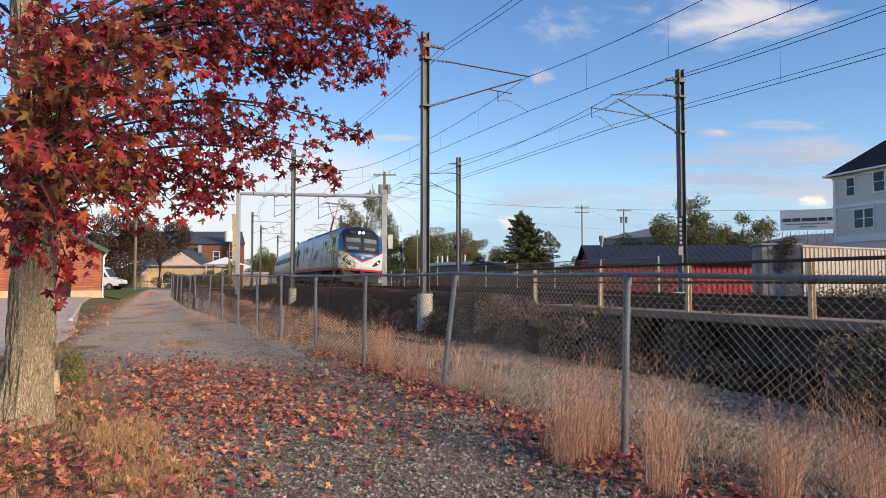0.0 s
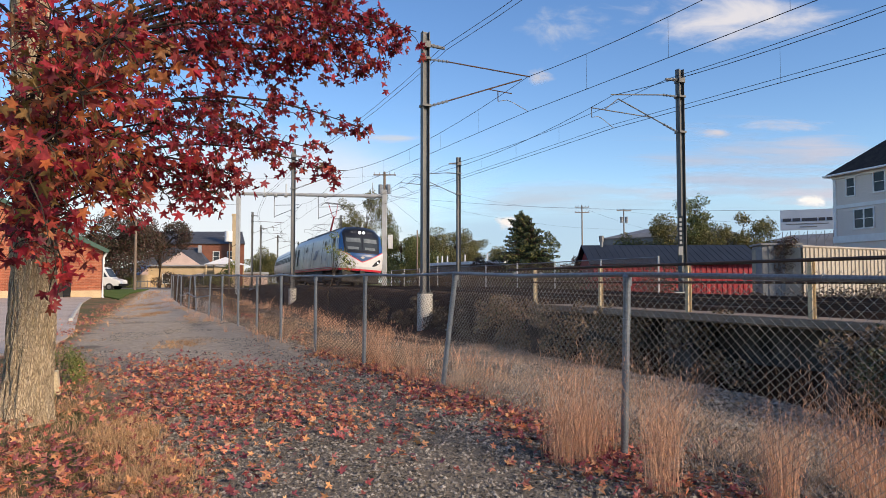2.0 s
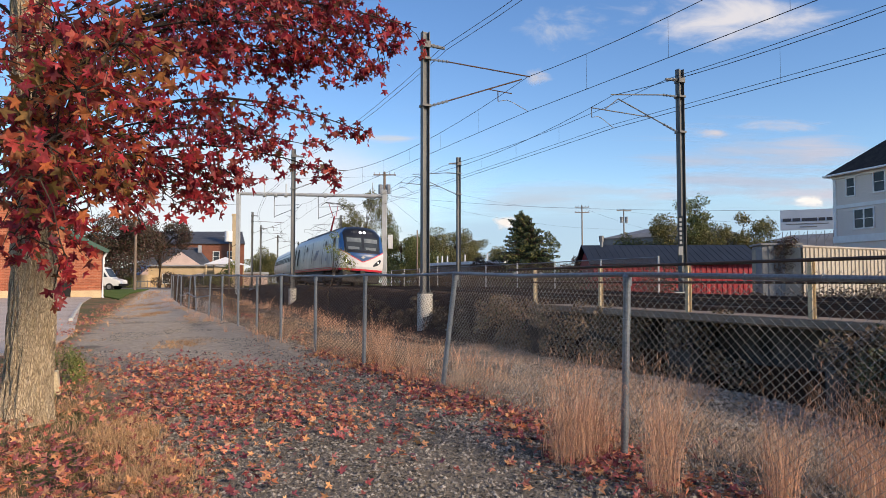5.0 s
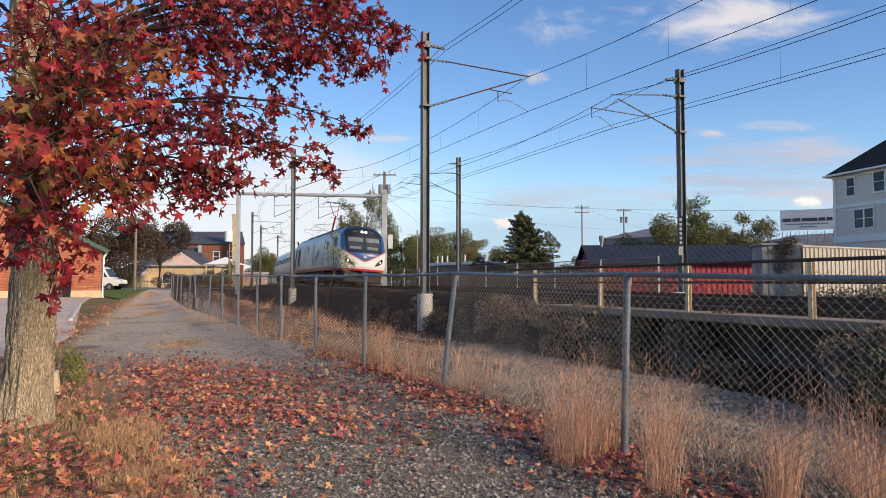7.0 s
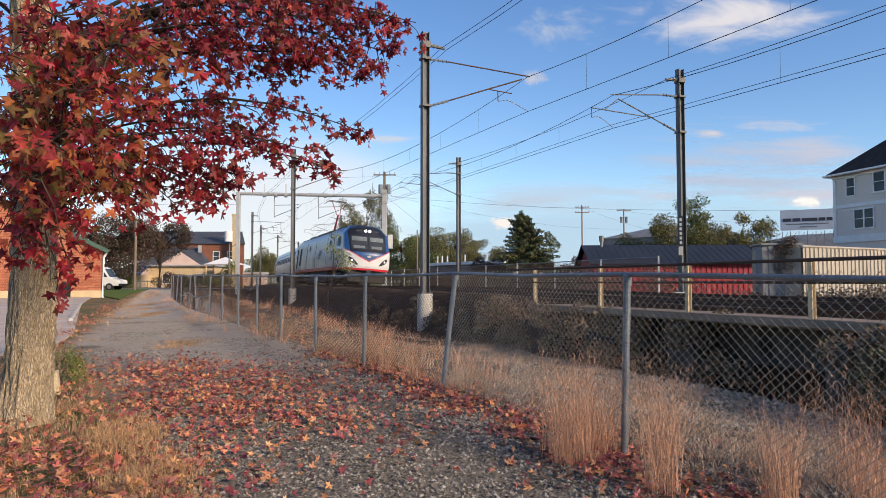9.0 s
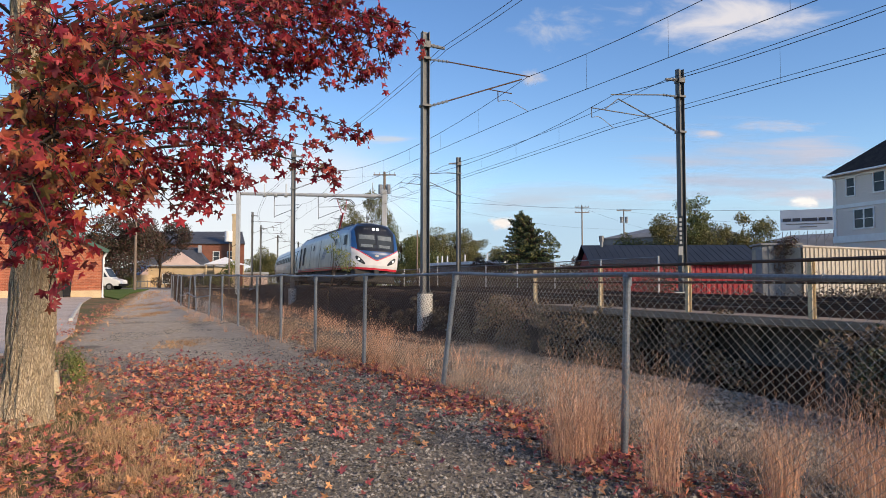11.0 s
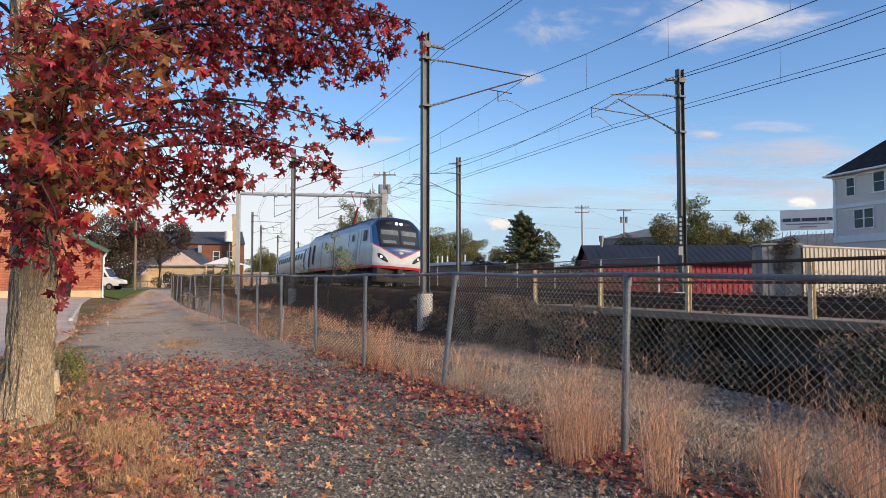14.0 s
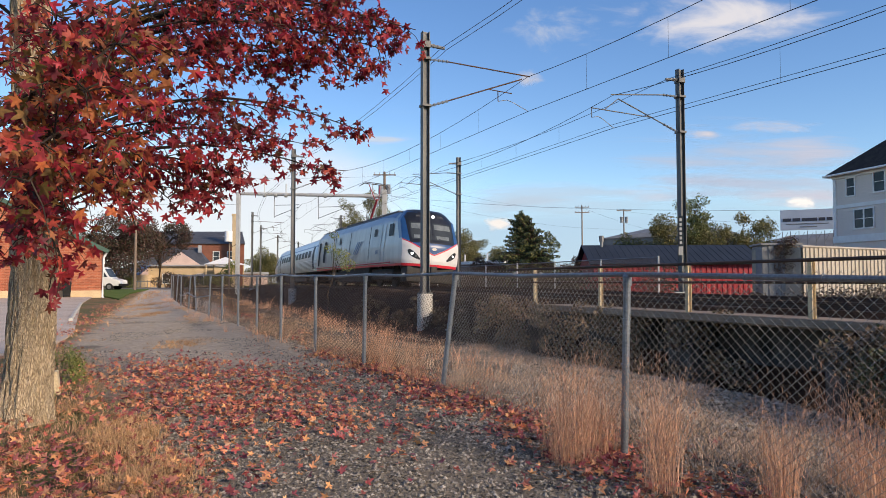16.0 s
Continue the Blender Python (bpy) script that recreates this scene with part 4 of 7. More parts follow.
def build_car():
    """Stainless coach with a curved side; x = 0 at its leading end."""
    t = thing("passenger_car", "fluted stainless steel passenger coach with dark windows and blue stripe", "railway coach", "coaches")

    def hw(z):
        return 1.54 - 0.30 * ((z - 2.0) / 1.35) ** 2 if z > 1.0 else 1.37

    zs = list(np.linspace(1.0, 3.3, 47))
    prof = [(hw(z) + (0.012 if (i % 2 and z < 1.9) else 0), z) for i, z in enumerate(zs)] + [(1.05, 3.5), (0.7, 3.68), (0.3, 3.78), (0.0, 3.8)]
    prof = [(-w, z) for w, z in prof] + [(w, z) for w, z in prof[::-1][1:]]
    bm = bmesh.new()
    rings = [[bm.verts.new((x, y * k, z)) for y, z in prof] for x, k in ((-0.05, 0.93), (-0.4, 1.0), (-13, 1.0), (-CAR_LEN + 0.4, 1), (-CAR_LEN + 0.05, 0.93))]
    for u, v in zip(rings, rings[1:]):
        for k in range(len(prof) - 1):
            f = bm.faces.new((u[k], u[k + 1], v[k + 1], v[k]))
            z = (prof[k][1] + prof[k + 1][1]) / 2
            f.material_index = 1 if z > 3.55 else 0
            if 2.9 < z < 3.0:
                f.material_index = 2
    bm.faces.new(rings[0][::-1])
    bm.faces.new(rings[-1])
    bmesh.ops.recalc_face_normals(bm, faces=bm.faces)
    part("body", bm, [STAINLESS, ROOF_GREY, LOCO_BLUE], t)
    for s in (-1, 1):
        for i in range(11):
            x = -3.4 - i * 1.9
            bm = bmesh.new()
            rows = [[bm.verts.new((x + dx * 0.72, s * (hw(z) + 0.014), z)) for dx in (-1, 1)] for z in np.linspace(2.15, 2.68, 4)]
            for u, v in zip(rows, rows[1:]):
                bm.faces.new((u[0], u[1], v[1], v[0]))
            part("window", bm, DARK_PANE, t)
        for x in (-1.4, -CAR_LEN + 1.4):
            bm = bmesh.new()
            rows = [[bm.verts.new((x + dx * 0.45, s * (hw(z) + 0.013), z)) for dx in (-1, 1)] for z in np.linspace(1.2, 2.95, 6)]
            for u, v in zip(rows, rows[1:]):
                bm.faces.new((u[0], u[1], v[1], v[0]))
            part("vestibule_door", bm, ROOF_GREY, t)
    for xb in (-4.0, -CAR_LEN + 4.0):
        bm = bmesh.new()
        box(bm, (xb, 0, 0.6), (3.4, 2.2, 0.5), bevel=0.07)
        bog = part("bogie", bm, UNDER, t)
        for dx in (-1.25, 1.25):
            for s in (-1, 1):
                w = bmesh.new()
                rod(w, (xb + dx, s * 0.7, 0.46), (xb + dx, s * 0.84, 0.46), 0.46, n=20)
                part("wheel", w, UNDER, bog)
    bm = bmesh.new()
    box(bm, (-CAR_LEN / 2, 0, 0.62), (14, 2.5, 0.8), bevel=0.06)
    part("underframe", bm, UNDER, t)
    bm = bmesh.new()
    box(bm, (-CAR_LEN - 0.1, 0, 2.2), (0.5, 1.1, 2.3), bevel=0.08)
    part("gangway", bm, UNDER, t)
    return t


LOCO = build_loco()
CARS = [build_car() for _ in range(3)]


# ---- far surroundings ----
def brick_material():
    m = mat("orange brick courses", (0.37, 0.125, 0.068), (0.29, 0.092, 0.052), 1.2, 0.85, bump=0.2)
    n, l = m.node_tree.nodes, m.node_tree.links
    p = n["Principled BSDF"]
    src = p.inputs["Base Color"].links[0].from_socket
    tc = n.new("ShaderNodeTexCoord")
    mp = n.new("ShaderNodeMapping")
    mp.inputs["Rotation"].default_value = (radians(90), 0, 0)
    l.new(tc.outputs["Object"], mp.inputs[0])
    b = n.new("ShaderNodeTexBrick")
    b.inputs["Scale"].default_value = 1.0
    b.inputs["Brick Width"].default_value, b.inputs["Row Height"].default_value, b.inputs["Mortar Size"].default_value = 0.32, 0.11, 0.009
    b.inputs["Color1"].default_value, b.inputs["Color2"].default_value, b.inputs["Mortar"].default_value = (1.15, 1.1, 1.05, 1), (0.72, 0.72, 0.75, 1), (1.2, 1.9, 2.3, 1)
    l.new(mp.outputs[0], b.inputs[0])
    x = n.new("ShaderNodeMix")
    x.data_type, x.blend_type = "RGBA", "MULTIPLY"
    x.inputs[0].default_value = 1
    l.new(src, x.inputs[6])
    l.new(b.outputs[0], x.inputs[7])
    l.new(x.outputs[2], p.inputs["Base Color"])
    return m


BRICK_COURSES = brick_material()
FAR_BRICK = mat("distant red brick", (0.25, 0.105, 0.07), (0.20, 0.085, 0.058), 1.0, 0.9, fine=9, spread=0.2)
GREEN_TRIM = mat("dark green fascia", (0.035, 0.085, 0.06), (0.028, 0.07, 0.05), 3, 0.6, bump=0.05)
WHITE_TRIM = mat("white painted trim", (0.78, 0.78, 0.77), (0.70, 0.70, 0.69), 2, 0.5, bump=0.05, spread=0.06)
SLATE = mat("dark slate roof", (0.045, 0.05, 0.062), (0.07, 0.075, 0.088), 1.0, 0.75, fine=6, bump=0.3)
NAVY_METAL = mat("navy standing-seam metal", (0.022, 0.028, 0.04), (0.03, 0.037, 0.051), 0.8, 0.6, 0.0, 0.05, spread=0.1)
NAVY_METAL.node_tree.nodes["Principled BSDF"].inputs["Specular IOR Level"].default_value = 0.12
RED_METAL = mat("faded red ribbed metal", (0.33, 0.026, 0.033), (0.26, 0.022, 0.027), 0.9, 0.6, 0.0, 0.1, stain=((0.15, 0.04, 0.03), 1.6, 0.62))
CREAM_METAL = mat("cream corrugated steel", (0.39, 0.35, 0.29), (0.33, 0.295, 0.24), 0.8, 0.65, 0, 0.1, stain=((0.25, 0.15, 0.08), 1.4, 0.66))
GREY_METAL = mat("grey sheet metal", (0.20, 0.21, 0.22), (0.14, 0.145, 0.15), 0.8, 0.6, 0.2, 0.1)
PALE_ROOF = mat("pale grey flat roof", (0.34, 0.35, 0.36), (0.27, 0.28, 0.29), 0.5, 0.8)
SIDING = mat("taupe clapboard", (0.74, 0.665, 0.61), (0.66, 0.595, 0.545), 0.6, 0.7, bump=0.05, spread=0.08)
PALE_GALV = mat("bright galvanised pipe", (0.52, 0.53, 0.54), (0.40, 0.41, 0.42), 2.5, 0.5, 0.2, 0.05)
SHINGLE = mat("dark brown shingles", (0.035, 0.028, 0.026), (0.055, 0.045, 0.04), 2.0, 0.9, fine=14, spread=0.35)
TAN_WALL = mat("tan stucco", (0.56, 0.43, 0.27), (0.47, 0.36, 0.22), 1.0, 0.85)
PINK_WALL = mat("pale pink gable", (0.62, 0.47, 0.40), (0.55, 0.41, 0.35), 1.0, 0.85)
BLUE_ROOF = mat("blue canopy", (0.12, 0.20, 0.36), (0.10, 0.165, 0.30), 1.0, 0.6)
SIGN_WHITE = mat("white sign board", (0.46, 0.53, 0.63), (0.41, 0.475, 0.57), 0.5, 0.5, bump=0, spread=0.04)
INK = mat("dark sign lettering", (0.03, 0.035, 0.055), (0.04, 0.045, 0.065), 2, 0.6, bump=0)
WOOD_POLE = mat("weathered wooden pole", (0.23, 0.18, 0.14), (0.15, 0.12, 0.10), 1.5, 0.9, stretch=(1, 1, 0.15))
DARK_GLASS = mat("dark window glass", (0.035, 0.045, 0.055), (0.06, 0.075, 0.09), 0.7, 0.06, 0, 0, spread=0.05)
VAN_WHITE = mat("white van paint", (0.76, 0.76, 0.75), (0.70, 0.70, 0.69), 1.5, 0.3, 0, 0, spread=0.03)
TYRE = mat("black rubber", (0.018, 0.018, 0.018), (0.03, 0.03, 0.03), 3, 0.9)
PAVE = mat("pale driveway concrete", (0.50, 0.42, 0.355), (0.41, 0.345, 0.29), 0.9, 0.9, bump=0.3)
LEAF_GREEN = palette_leaf("mid green foliage", [(0, (0.053, 0.083, 0.024)), (0.5, (0.112, 0.135, 0.042)), (1, (0.195, 0.180, 0.060))], 0.25)
LEAF_OLIVE = palette_leaf("olive and rust foliage", [(0, (0.090, 0.105, 0.038)), (0.5, (0.165, 0.150, 0.060)), (0.8, (0.21, 0.185, 0.062)), (1, (0.075, 0.075, 0.030))], 0.25)
LEAF_DARK = palette_leaf("dark maroon and green foliage", [(0, (0.039, 0.046, 0.021)), (0.5, (0.085, 0.052, 0.033)), (0.8, (0.111, 0.039, 0.034)), (1, (0.052, 0.062, 0.023))], 0.2)
# the ramp's yellow end stands in for sun on the conifer's tips
LEAF_EVER = palette_leaf("evergreen foliage", [(0, (0.019, 0.043, 0.022)), (0.6, (0.041, 0.074, 0.032)), (0.72, (0.121, 0.142, 0.041)), (1, (0.297, 0.257, 0.068))], 0.15)
LEAF_LIME = palette_leaf("yellow-green shrub", [(0, (0.13, 0.16, 0.035)), (1, (0.26, 0.25, 0.07))], 0.25)
LEAF_BUSH = palette_leaf("green and brown bush", [(0, (0.045, 0.06, 0.022)), (0.5, (0.095, 0.10, 0.04)), (0.8, (0.16, 0.115, 0.06)), (1, (0.06, 0.085, 0.03))], 0.15)
LEAF_SCRUB = palette_leaf("brown scrub", [(0, (0.045, 0.033, 0.024)), (0.6, (0.08, 0.058, 0.04)), (1, (0.10, 0.085, 0.05))], 0.12)
LEAF_VINE = palette_leaf("dry dark vine", [(0, (0.11, 0.074, 0.048)), (0.5, (0.17, 0.12, 0.07)), (0.85, (0.29, 0.18, 0.11)), (1, (0.085, 0.095, 0.036))], 0.2)


for _m in (DARK_GLASS, GLASS):
    _m.node_tree.nodes["Principled BSDF"].inputs["Specular IOR Level"].default_value = 0.12


def ribbed(bm, a, b, z0, z1, pitch=0.28, depth=0.035):
    """A corrugated wall from plan point a to b."""
    a, b = Vector((*a, 0)), Vector((*b, 0))
    d = (b - a)
    L = d.length
    u, nrm = d.normalized(), Vector((d.y, -d.x, 0)).normalized()
    n = int(L / pitch)
    cols = []
    for i in range(n):
        for f, k in ((0, 0), (0.42, 0), (0.5, 1), (0.92, 1)):
            p = a + u * (i + f) * L / n + nrm * depth * k
            cols.append((bm.verts.new((p.x, p.y, z0)), bm.verts.new((p.x, p.y, z1))))
    p = b
    cols.append((bm.verts.new((p.x, p.y, z0)), bm.verts.new((p.x, p.y, z1))))
    for c, e in zip(cols, cols[1:]):
        bm.faces.new((c[0], e[0], e[1], c[1]))


def prism(bm, ring, z0, z1):
    lo = [bm.verts.new((x, y, z0)) for x, y in ring]
    hi = [bm.verts.new((x, y, z1)) for x, y in ring]
    bm.faces.new(lo)
    bm.faces.new(hi)
    for k in range(len(ring)):
        bm.faces.new((lo[k], lo[(k + 1) % len(ring)], hi[(k + 1) % len(ring)], hi[k]))
    bmesh.ops.recalc_face_normals(bm, faces=bm.faces)


def frame_on(origin, u):
    """Space with x along a wall, y out of it (to the right of u), z up."""
    u = Vector((u[0], u[1], 0)).normalized()
    v = Vector((u.y, -u.x, 0))
    return Matrix.Translation(origin) @ Matrix((u, v, Vector((0, 0, 1)))).transposed().to_4x4()


def add_window(parent, m, x, z, w, h, lights=1, cross=True, trim=0.11):
    """A sash window: white frame with dark panes; m as frame_on gives it."""
    fr = bmesh.new()
    for dx in [-w / 2 - trim / 2, w / 2 + trim / 2]:
        box(fr, (x + dx, 0.065, z), (trim, 0.09, h + 2 * trim), m)
    for dz in (-h / 2 - trim / 2, h / 2 + trim / 2):
        box(fr, (x, 0.07, z + dz), (w, 0.09, trim), m)
    for k in range(1, lights):
        box(fr, (x - w / 2 + w * k / lights, 0.065, z), (trim, 0.08, h), m)
    if cross:
        box(fr, (x, 0.063, z), (w, 0.06, 0.05), m)
    win = part("window", fr, WHITE_TRIM, parent, "white sash window frame")
    for k in range(lights):
        g = bmesh.new()
        box(g, (x - w / 2 + w * (k + 0.5) / lights, 0.047, z), (w / lights - 0.02, 0.014, h), m)
        part("pane", g, DARK_GLASS, win, "dark glass")
    return win


# foliage: many small leaf-sprays on limbs
def crown_mesh(name, blobs, count, size, material, seed, flat=0.75):
    rng = np.random.default_rng(seed)
    vs, fs = [], []
    tot = sum(b[3] ** 2 for b in blobs)
    for bx, by, bz, br in blobs:
        n = int(count * br ** 2 / tot)
        d = rng.normal(size=(n, 3))
        d /= np.linalg.norm(d, axis=1)[:, None]
        rad = br * (0.45 + 0.55 * rng.random(n) ** 0.5)
        for i in range(n):
            p = Vector(d[i]) * float(rad[i])
            q = noise.noise(Vector(d[i]) * 2.3 + Vector((bx, by, bz))) * 0.45 + 1
            hole = noise.noise(Vector((bx, by, bz)) * 0.7 + p * (1.9 / max(br, 0.3)))
            if hole < -0.33:
                continue
            p = Vector((bx, by, bz)) + Vector((p.x * q, p.y * q, p.z * q * flat))
            s = size * (0.55 + 0.9 * rng.random())
            a = Vector(rng.normal(size=3)).normalized()
            b = a.cross(Vector(rng.normal(size=3))).normalized()
            k = len(vs)
            vs += [p - a * s, p + b * s * 0.55, p + a * s, p - b * s * 0.55]
            fs.append((k, k + 1, k + 2, k + 3))
    return raw(name, vs, fs, material)


def build_tree(name, x, y, height, blobs, count, size, material, label, seed, trunk_r=0.2, bark=None, category="tree"):
    """blobs: place relative to the foot and radius of each mass of leaves; limbs run to each."""
    z0 = ground_xy(x, y) - 0.1
    t = thing(name, label, category, at=Matrix.Translation((x, y, z0)))
    bm = bmesh.new()
    rng = random.Random(seed)
    top = Vector((rng.uniform(-0.3, 0.3), 0, height * 0.7))
    mid = Vector((rng.uniform(-0.2, 0.2), 0, height * 0.35))
    chain(bm, [(0, 0, -0.3), (0, 0, 0.3), mid, top], [trunk_r * 1.3, trunk_r, trunk_r * 0.75, trunk_r * 0.35], 8)
    for b in blobs:
        s = Vector((0, 0, 0)).lerp(mid, 1) if b[2] < height * 0.55 else mid.lerp(top, 0.5)
        e = Vector(b[:3])
        chain(bm, [s, s.lerp(e, 0.5) + Vector((0, 0, 0.08 * height)), e], [trunk_r * 0.4, trunk_r * 0.25, trunk_r * 0.1], 5)
        for _ in range(4):
            d = Vector((rng.gauss(0, 1), rng.gauss(0, 1), rng.gauss(0, 0.6))).normalized() * b[3] * 0.9
            chain(bm, [e - (e - s) * 0.15, e + d * 0.6, e + d], [trunk_r * 0.12, trunk_r * 0.07, trunk_r * 0.03], 4)
    part("trunk", bm, bark or TWIG, t)
    split = []
    for a, b, c, r in blobs:
        if r < 0.7:
            split.append((a, b, c, r * 1.18))
            continue
        for _ in range(6):
            d = Vector((rng.gauss(0, 1), rng.gauss(0, 1), rng.gauss(0, 0.8))).normalized() * r * rng.uniform(0.45, 1.0)
            split.append((a + d.x, b + d.y, c + d.z, r * rng.uniform(0.48, 0.78)))
    blobs = split
    part("crown", crown_mesh("crown", blobs, int(count * 6.2), size * 0.47, material, seed), None, t)
    return t


def rand_blobs(n, w, h, d, base, r, seed, taper=0.5):
    rng = random.Random(seed)
    out = []
    for i in range(n):
        f = (i + 0.5) / n
        ww = w * (1 - taper * f)
        out.append((rng.uniform(-ww, ww), rng.uniform(-d, d), base + (h - base) * f + rng.uniform(-0.4, 0.4), r * rng.uniform(0.75, 1.2) * (1 - 0.35 * f)))
    return out


def surroundings_trees():
    # broad maroon tree and others behind the lane's far end
    build_tree("maple_tree", -38.5, 82, 8.6, rand_blobs(11, 6.0, 7.8, 2, 3.6, 2.6, 3, 0.4), 5200, 0.22, LEAF_DARK, "dark maroon and green spreading tree by the parked van", 11, 0.35)
    build_tree("maple_tree", -47, 84, 8.8, rand_blobs(9, 4.5, 8.2, 2, 3.8, 2.5, 5, 0.4), 4000, 0.22, LEAF_DARK, "dark green and maroon tree behind the brick building", 12, 0.35)
    build_tree("maple_tree", -37.2, 93, 8.8, rand_blobs(12, 5.2, 8.2, 2, 4.9, 1.9, 8, 0.35), 4600, 0.2, LEAF_DARK, "dark maroon spreading tree by the tan building", 14, 0.3)
    build_tree("shrub", -25.2, 82, 3.2, rand_blobs(6, 2.2, 2.9, 0.8, 1.0, 1.0, 7, 0.5), 1300, 0.13, LEAF_LIME, "yellow-green shrub beside the fence", 13, 0.08, category="shrub")
    for x, y, s in ((-36.5, 83, 21), (-33.6, 86, 22), (-31, 88, 23), (-28.5, 90, 24)):
        build_tree("shrub", x, y, 1.8, rand_blobs(5, 1.6, 1.5, 0.7, 0.5, 0.75, s, 0.4), 800, 0.12, LEAF_GREEN if s % 2 else LEAF_DARK, "low green garden shrub by the roadside", s, 0.05, category="shrub")
    # tall airy tree and the wood behind the train
    build_tree("locust_tree", -12.2, 112, 15.6, rand_blobs(15, 4.6, 15.0, 2.5, 7.2, 1.75, 31, 0.45), 5200, 0.16, LEAF_OLIVE, "tall airy olive-green tree behind the tracks", 31, 0.17)
    wood = [(-7.0, 118, 10.2, 3.2), (-2.5, 122, 10.0, 3.4), (2.0, 124, 9.8, 3.3), (-10.5, 126, 9.6, 3.0), (6.5, 140, 8.6, 3.0), (10.5, 150, 8.2, 2.8), (-3.5, 108, 7.0, 2.4), (-0.4, 112, 7.6, 2.6), (14.0, 150, 7.2, 2.6), (17.5, 150, 6.8, 2.4)]
    for i, (x, y, h, r) in enumerate(wood):
        build_tree("roadside_tree", x, y, h * 1.08, rand_blobs(11, 3.6, h - 0.4, 2, 1.8, r * 0.78, 40 + i, 0.45), 3400, 0.24, LEAF_OLIVE if i % 3 else LEAF_GREEN, "dense olive-green tree in a row behind the railway", 40 + i, 0.25)
    for i, (x, y, h) in enumerate(((-46, 190, 9.5), (-41, 200, 9.0), (-52, 205, 9.2))):
        build_tree("far_tree", x, y, h, rand_blobs(8, 4.2, h - 1, 2, 2.6, 2.6, 60 + i, 0.4), 1900, 0.34, LEAF_OLIVE, "brown-green tree far along the line", 60 + i, 0.25)
    # conifer
    rng = random.Random(5)
    bl = []
    for i in range(80):
        f = (i / 79) ** 1.1
        w = (3.5 * (1 - f) ** 0.65 + 0.2) * rng.uniform(0.7, 1.12)
        a = i * 2.4
        z = 0.9 + 5.7 * f
        for q, r in ((0.3, 0.40), (0.55, 0.34), (0.78, 0.26), (1.0, 0.17)):
            bl.append((math.cos(a) * w * q - 1.0 * f, math.sin(a) * w * q, z + 0.28 * q - 0.35 * q * (1 - f), r * (1.15 - 0.5 * f)))
    bl += [(-1.15, 0, 6.6, 0.30), (-0.95, 0, 7.0, 0.2), (1.5, 0, 4.7, 0.45), (1.8, 0, 4.2, 0.5), (1.3, 0, 5.1, 0.3)]
    build_tree("conifer_tree", 7.6, 60, 7.2, bl, 7600, 0.15, LEAF_EVER, "dark evergreen tree with yellow leaves coloured as sunlit tips", 71, 0.22)
    # scrub trees over the red building
    build_tree("scrub_tree", 10.9, 63, 3.4, rand_blobs(9, 1.5, 2.9, 0.8, 0.7, 0.8, 90, 0.2), 1500, 0.13, LEAF_DARK, "low dark scrub tree by the red building's gable", 90, 0.08)
    build_tree("scrub_tree", 3.6, 62, 3.2, rand_blobs(9, 1.7, 2.8, 0.8, 0.7, 0.8, 91, 0.2), 1500, 0.13, LEAF_DARK, "low dark scrub tree beside the evergreen", 91, 0.08)
    build_tree("scrub_tree", 17.8, 54, 5.2, rand_blobs(12, 4.0, 5.2, 1.2, 2.0, 1.35, 81, 0.3), 3200, 0.15, LEAF_OLIVE, "olive scrub tree behind the red building", 81, 0.14)
    build_tree("scrub_tree", 19.9, 54, 6.9, rand_blobs(9, 1.8, 6.6, 1.0, 2.2, 1.2, 82, 0.5), 2400, 0.15, LEAF_GREEN, "green scrub tree behind the red building", 82, 0.14)
    build_tree("scrub_tree", 22.6, 54, 6.4, rand_blobs(11, 2.6, 6.0, 1.0, 2.0, 1.1, 83, 0.25), 2000, 0.14, LEAF_OLIVE, "sparse rust-tinged scrub tree behind the red building", 83, 0.12)
    build_tree("scrub_tree", 25.2, 55, 5.4, rand_blobs(7, 1.6, 4.2, 1.0, 1.6, 0.8, 84, 0.1), 900, 0.13, LEAF_OLIVE, "thin half-bare scrub tree with trailing twigs", 84, 0.1)
    build_tree("scrub_tree", 21.3, 52.5, 5.0, rand_blobs(9, 2.2, 4.6, 1.0, 1.8, 1.15, 88, 0.3), 2400, 0.14, LEAF_OLIVE, "olive scrub tree behind the red building", 88, 0.12)
    build_tree("scrub_tree", 15.4, 56, 4.6, rand_blobs(8, 2.4, 4.3, 1.0, 2.0, 1.05, 89, 0.3), 2200, 0.14, LEAF_OLIVE, "low olive scrub tree behind the red building", 89, 0.12)
    build_tree("climbing_vine", 15.4, 31.4, 3.0, rand_blobs(5, 0.5, 2.9, 0.2, 1.9, 0.42, 85, -0.3), 900, 0.07, LEAF_DARK, "reddish vine clump on top of the grey shed", 85, 0.05, category="vine")
    # slender sapling on the bank before the train
    build_tree("sapling", -3.72, 24.0, 3.4, [(0.25, 0, 2.55, 0.26), (0.5, 0, 2.2, 0.26), (-0.1, 0, 2.75, 0.18), (0.05, 0, 3.2, 0.16)], 150, 0.06, LEAF_LIME, "slender half-bare sapling on the railway bank", 86, 0.03, category="tree")


surroundings_trees()


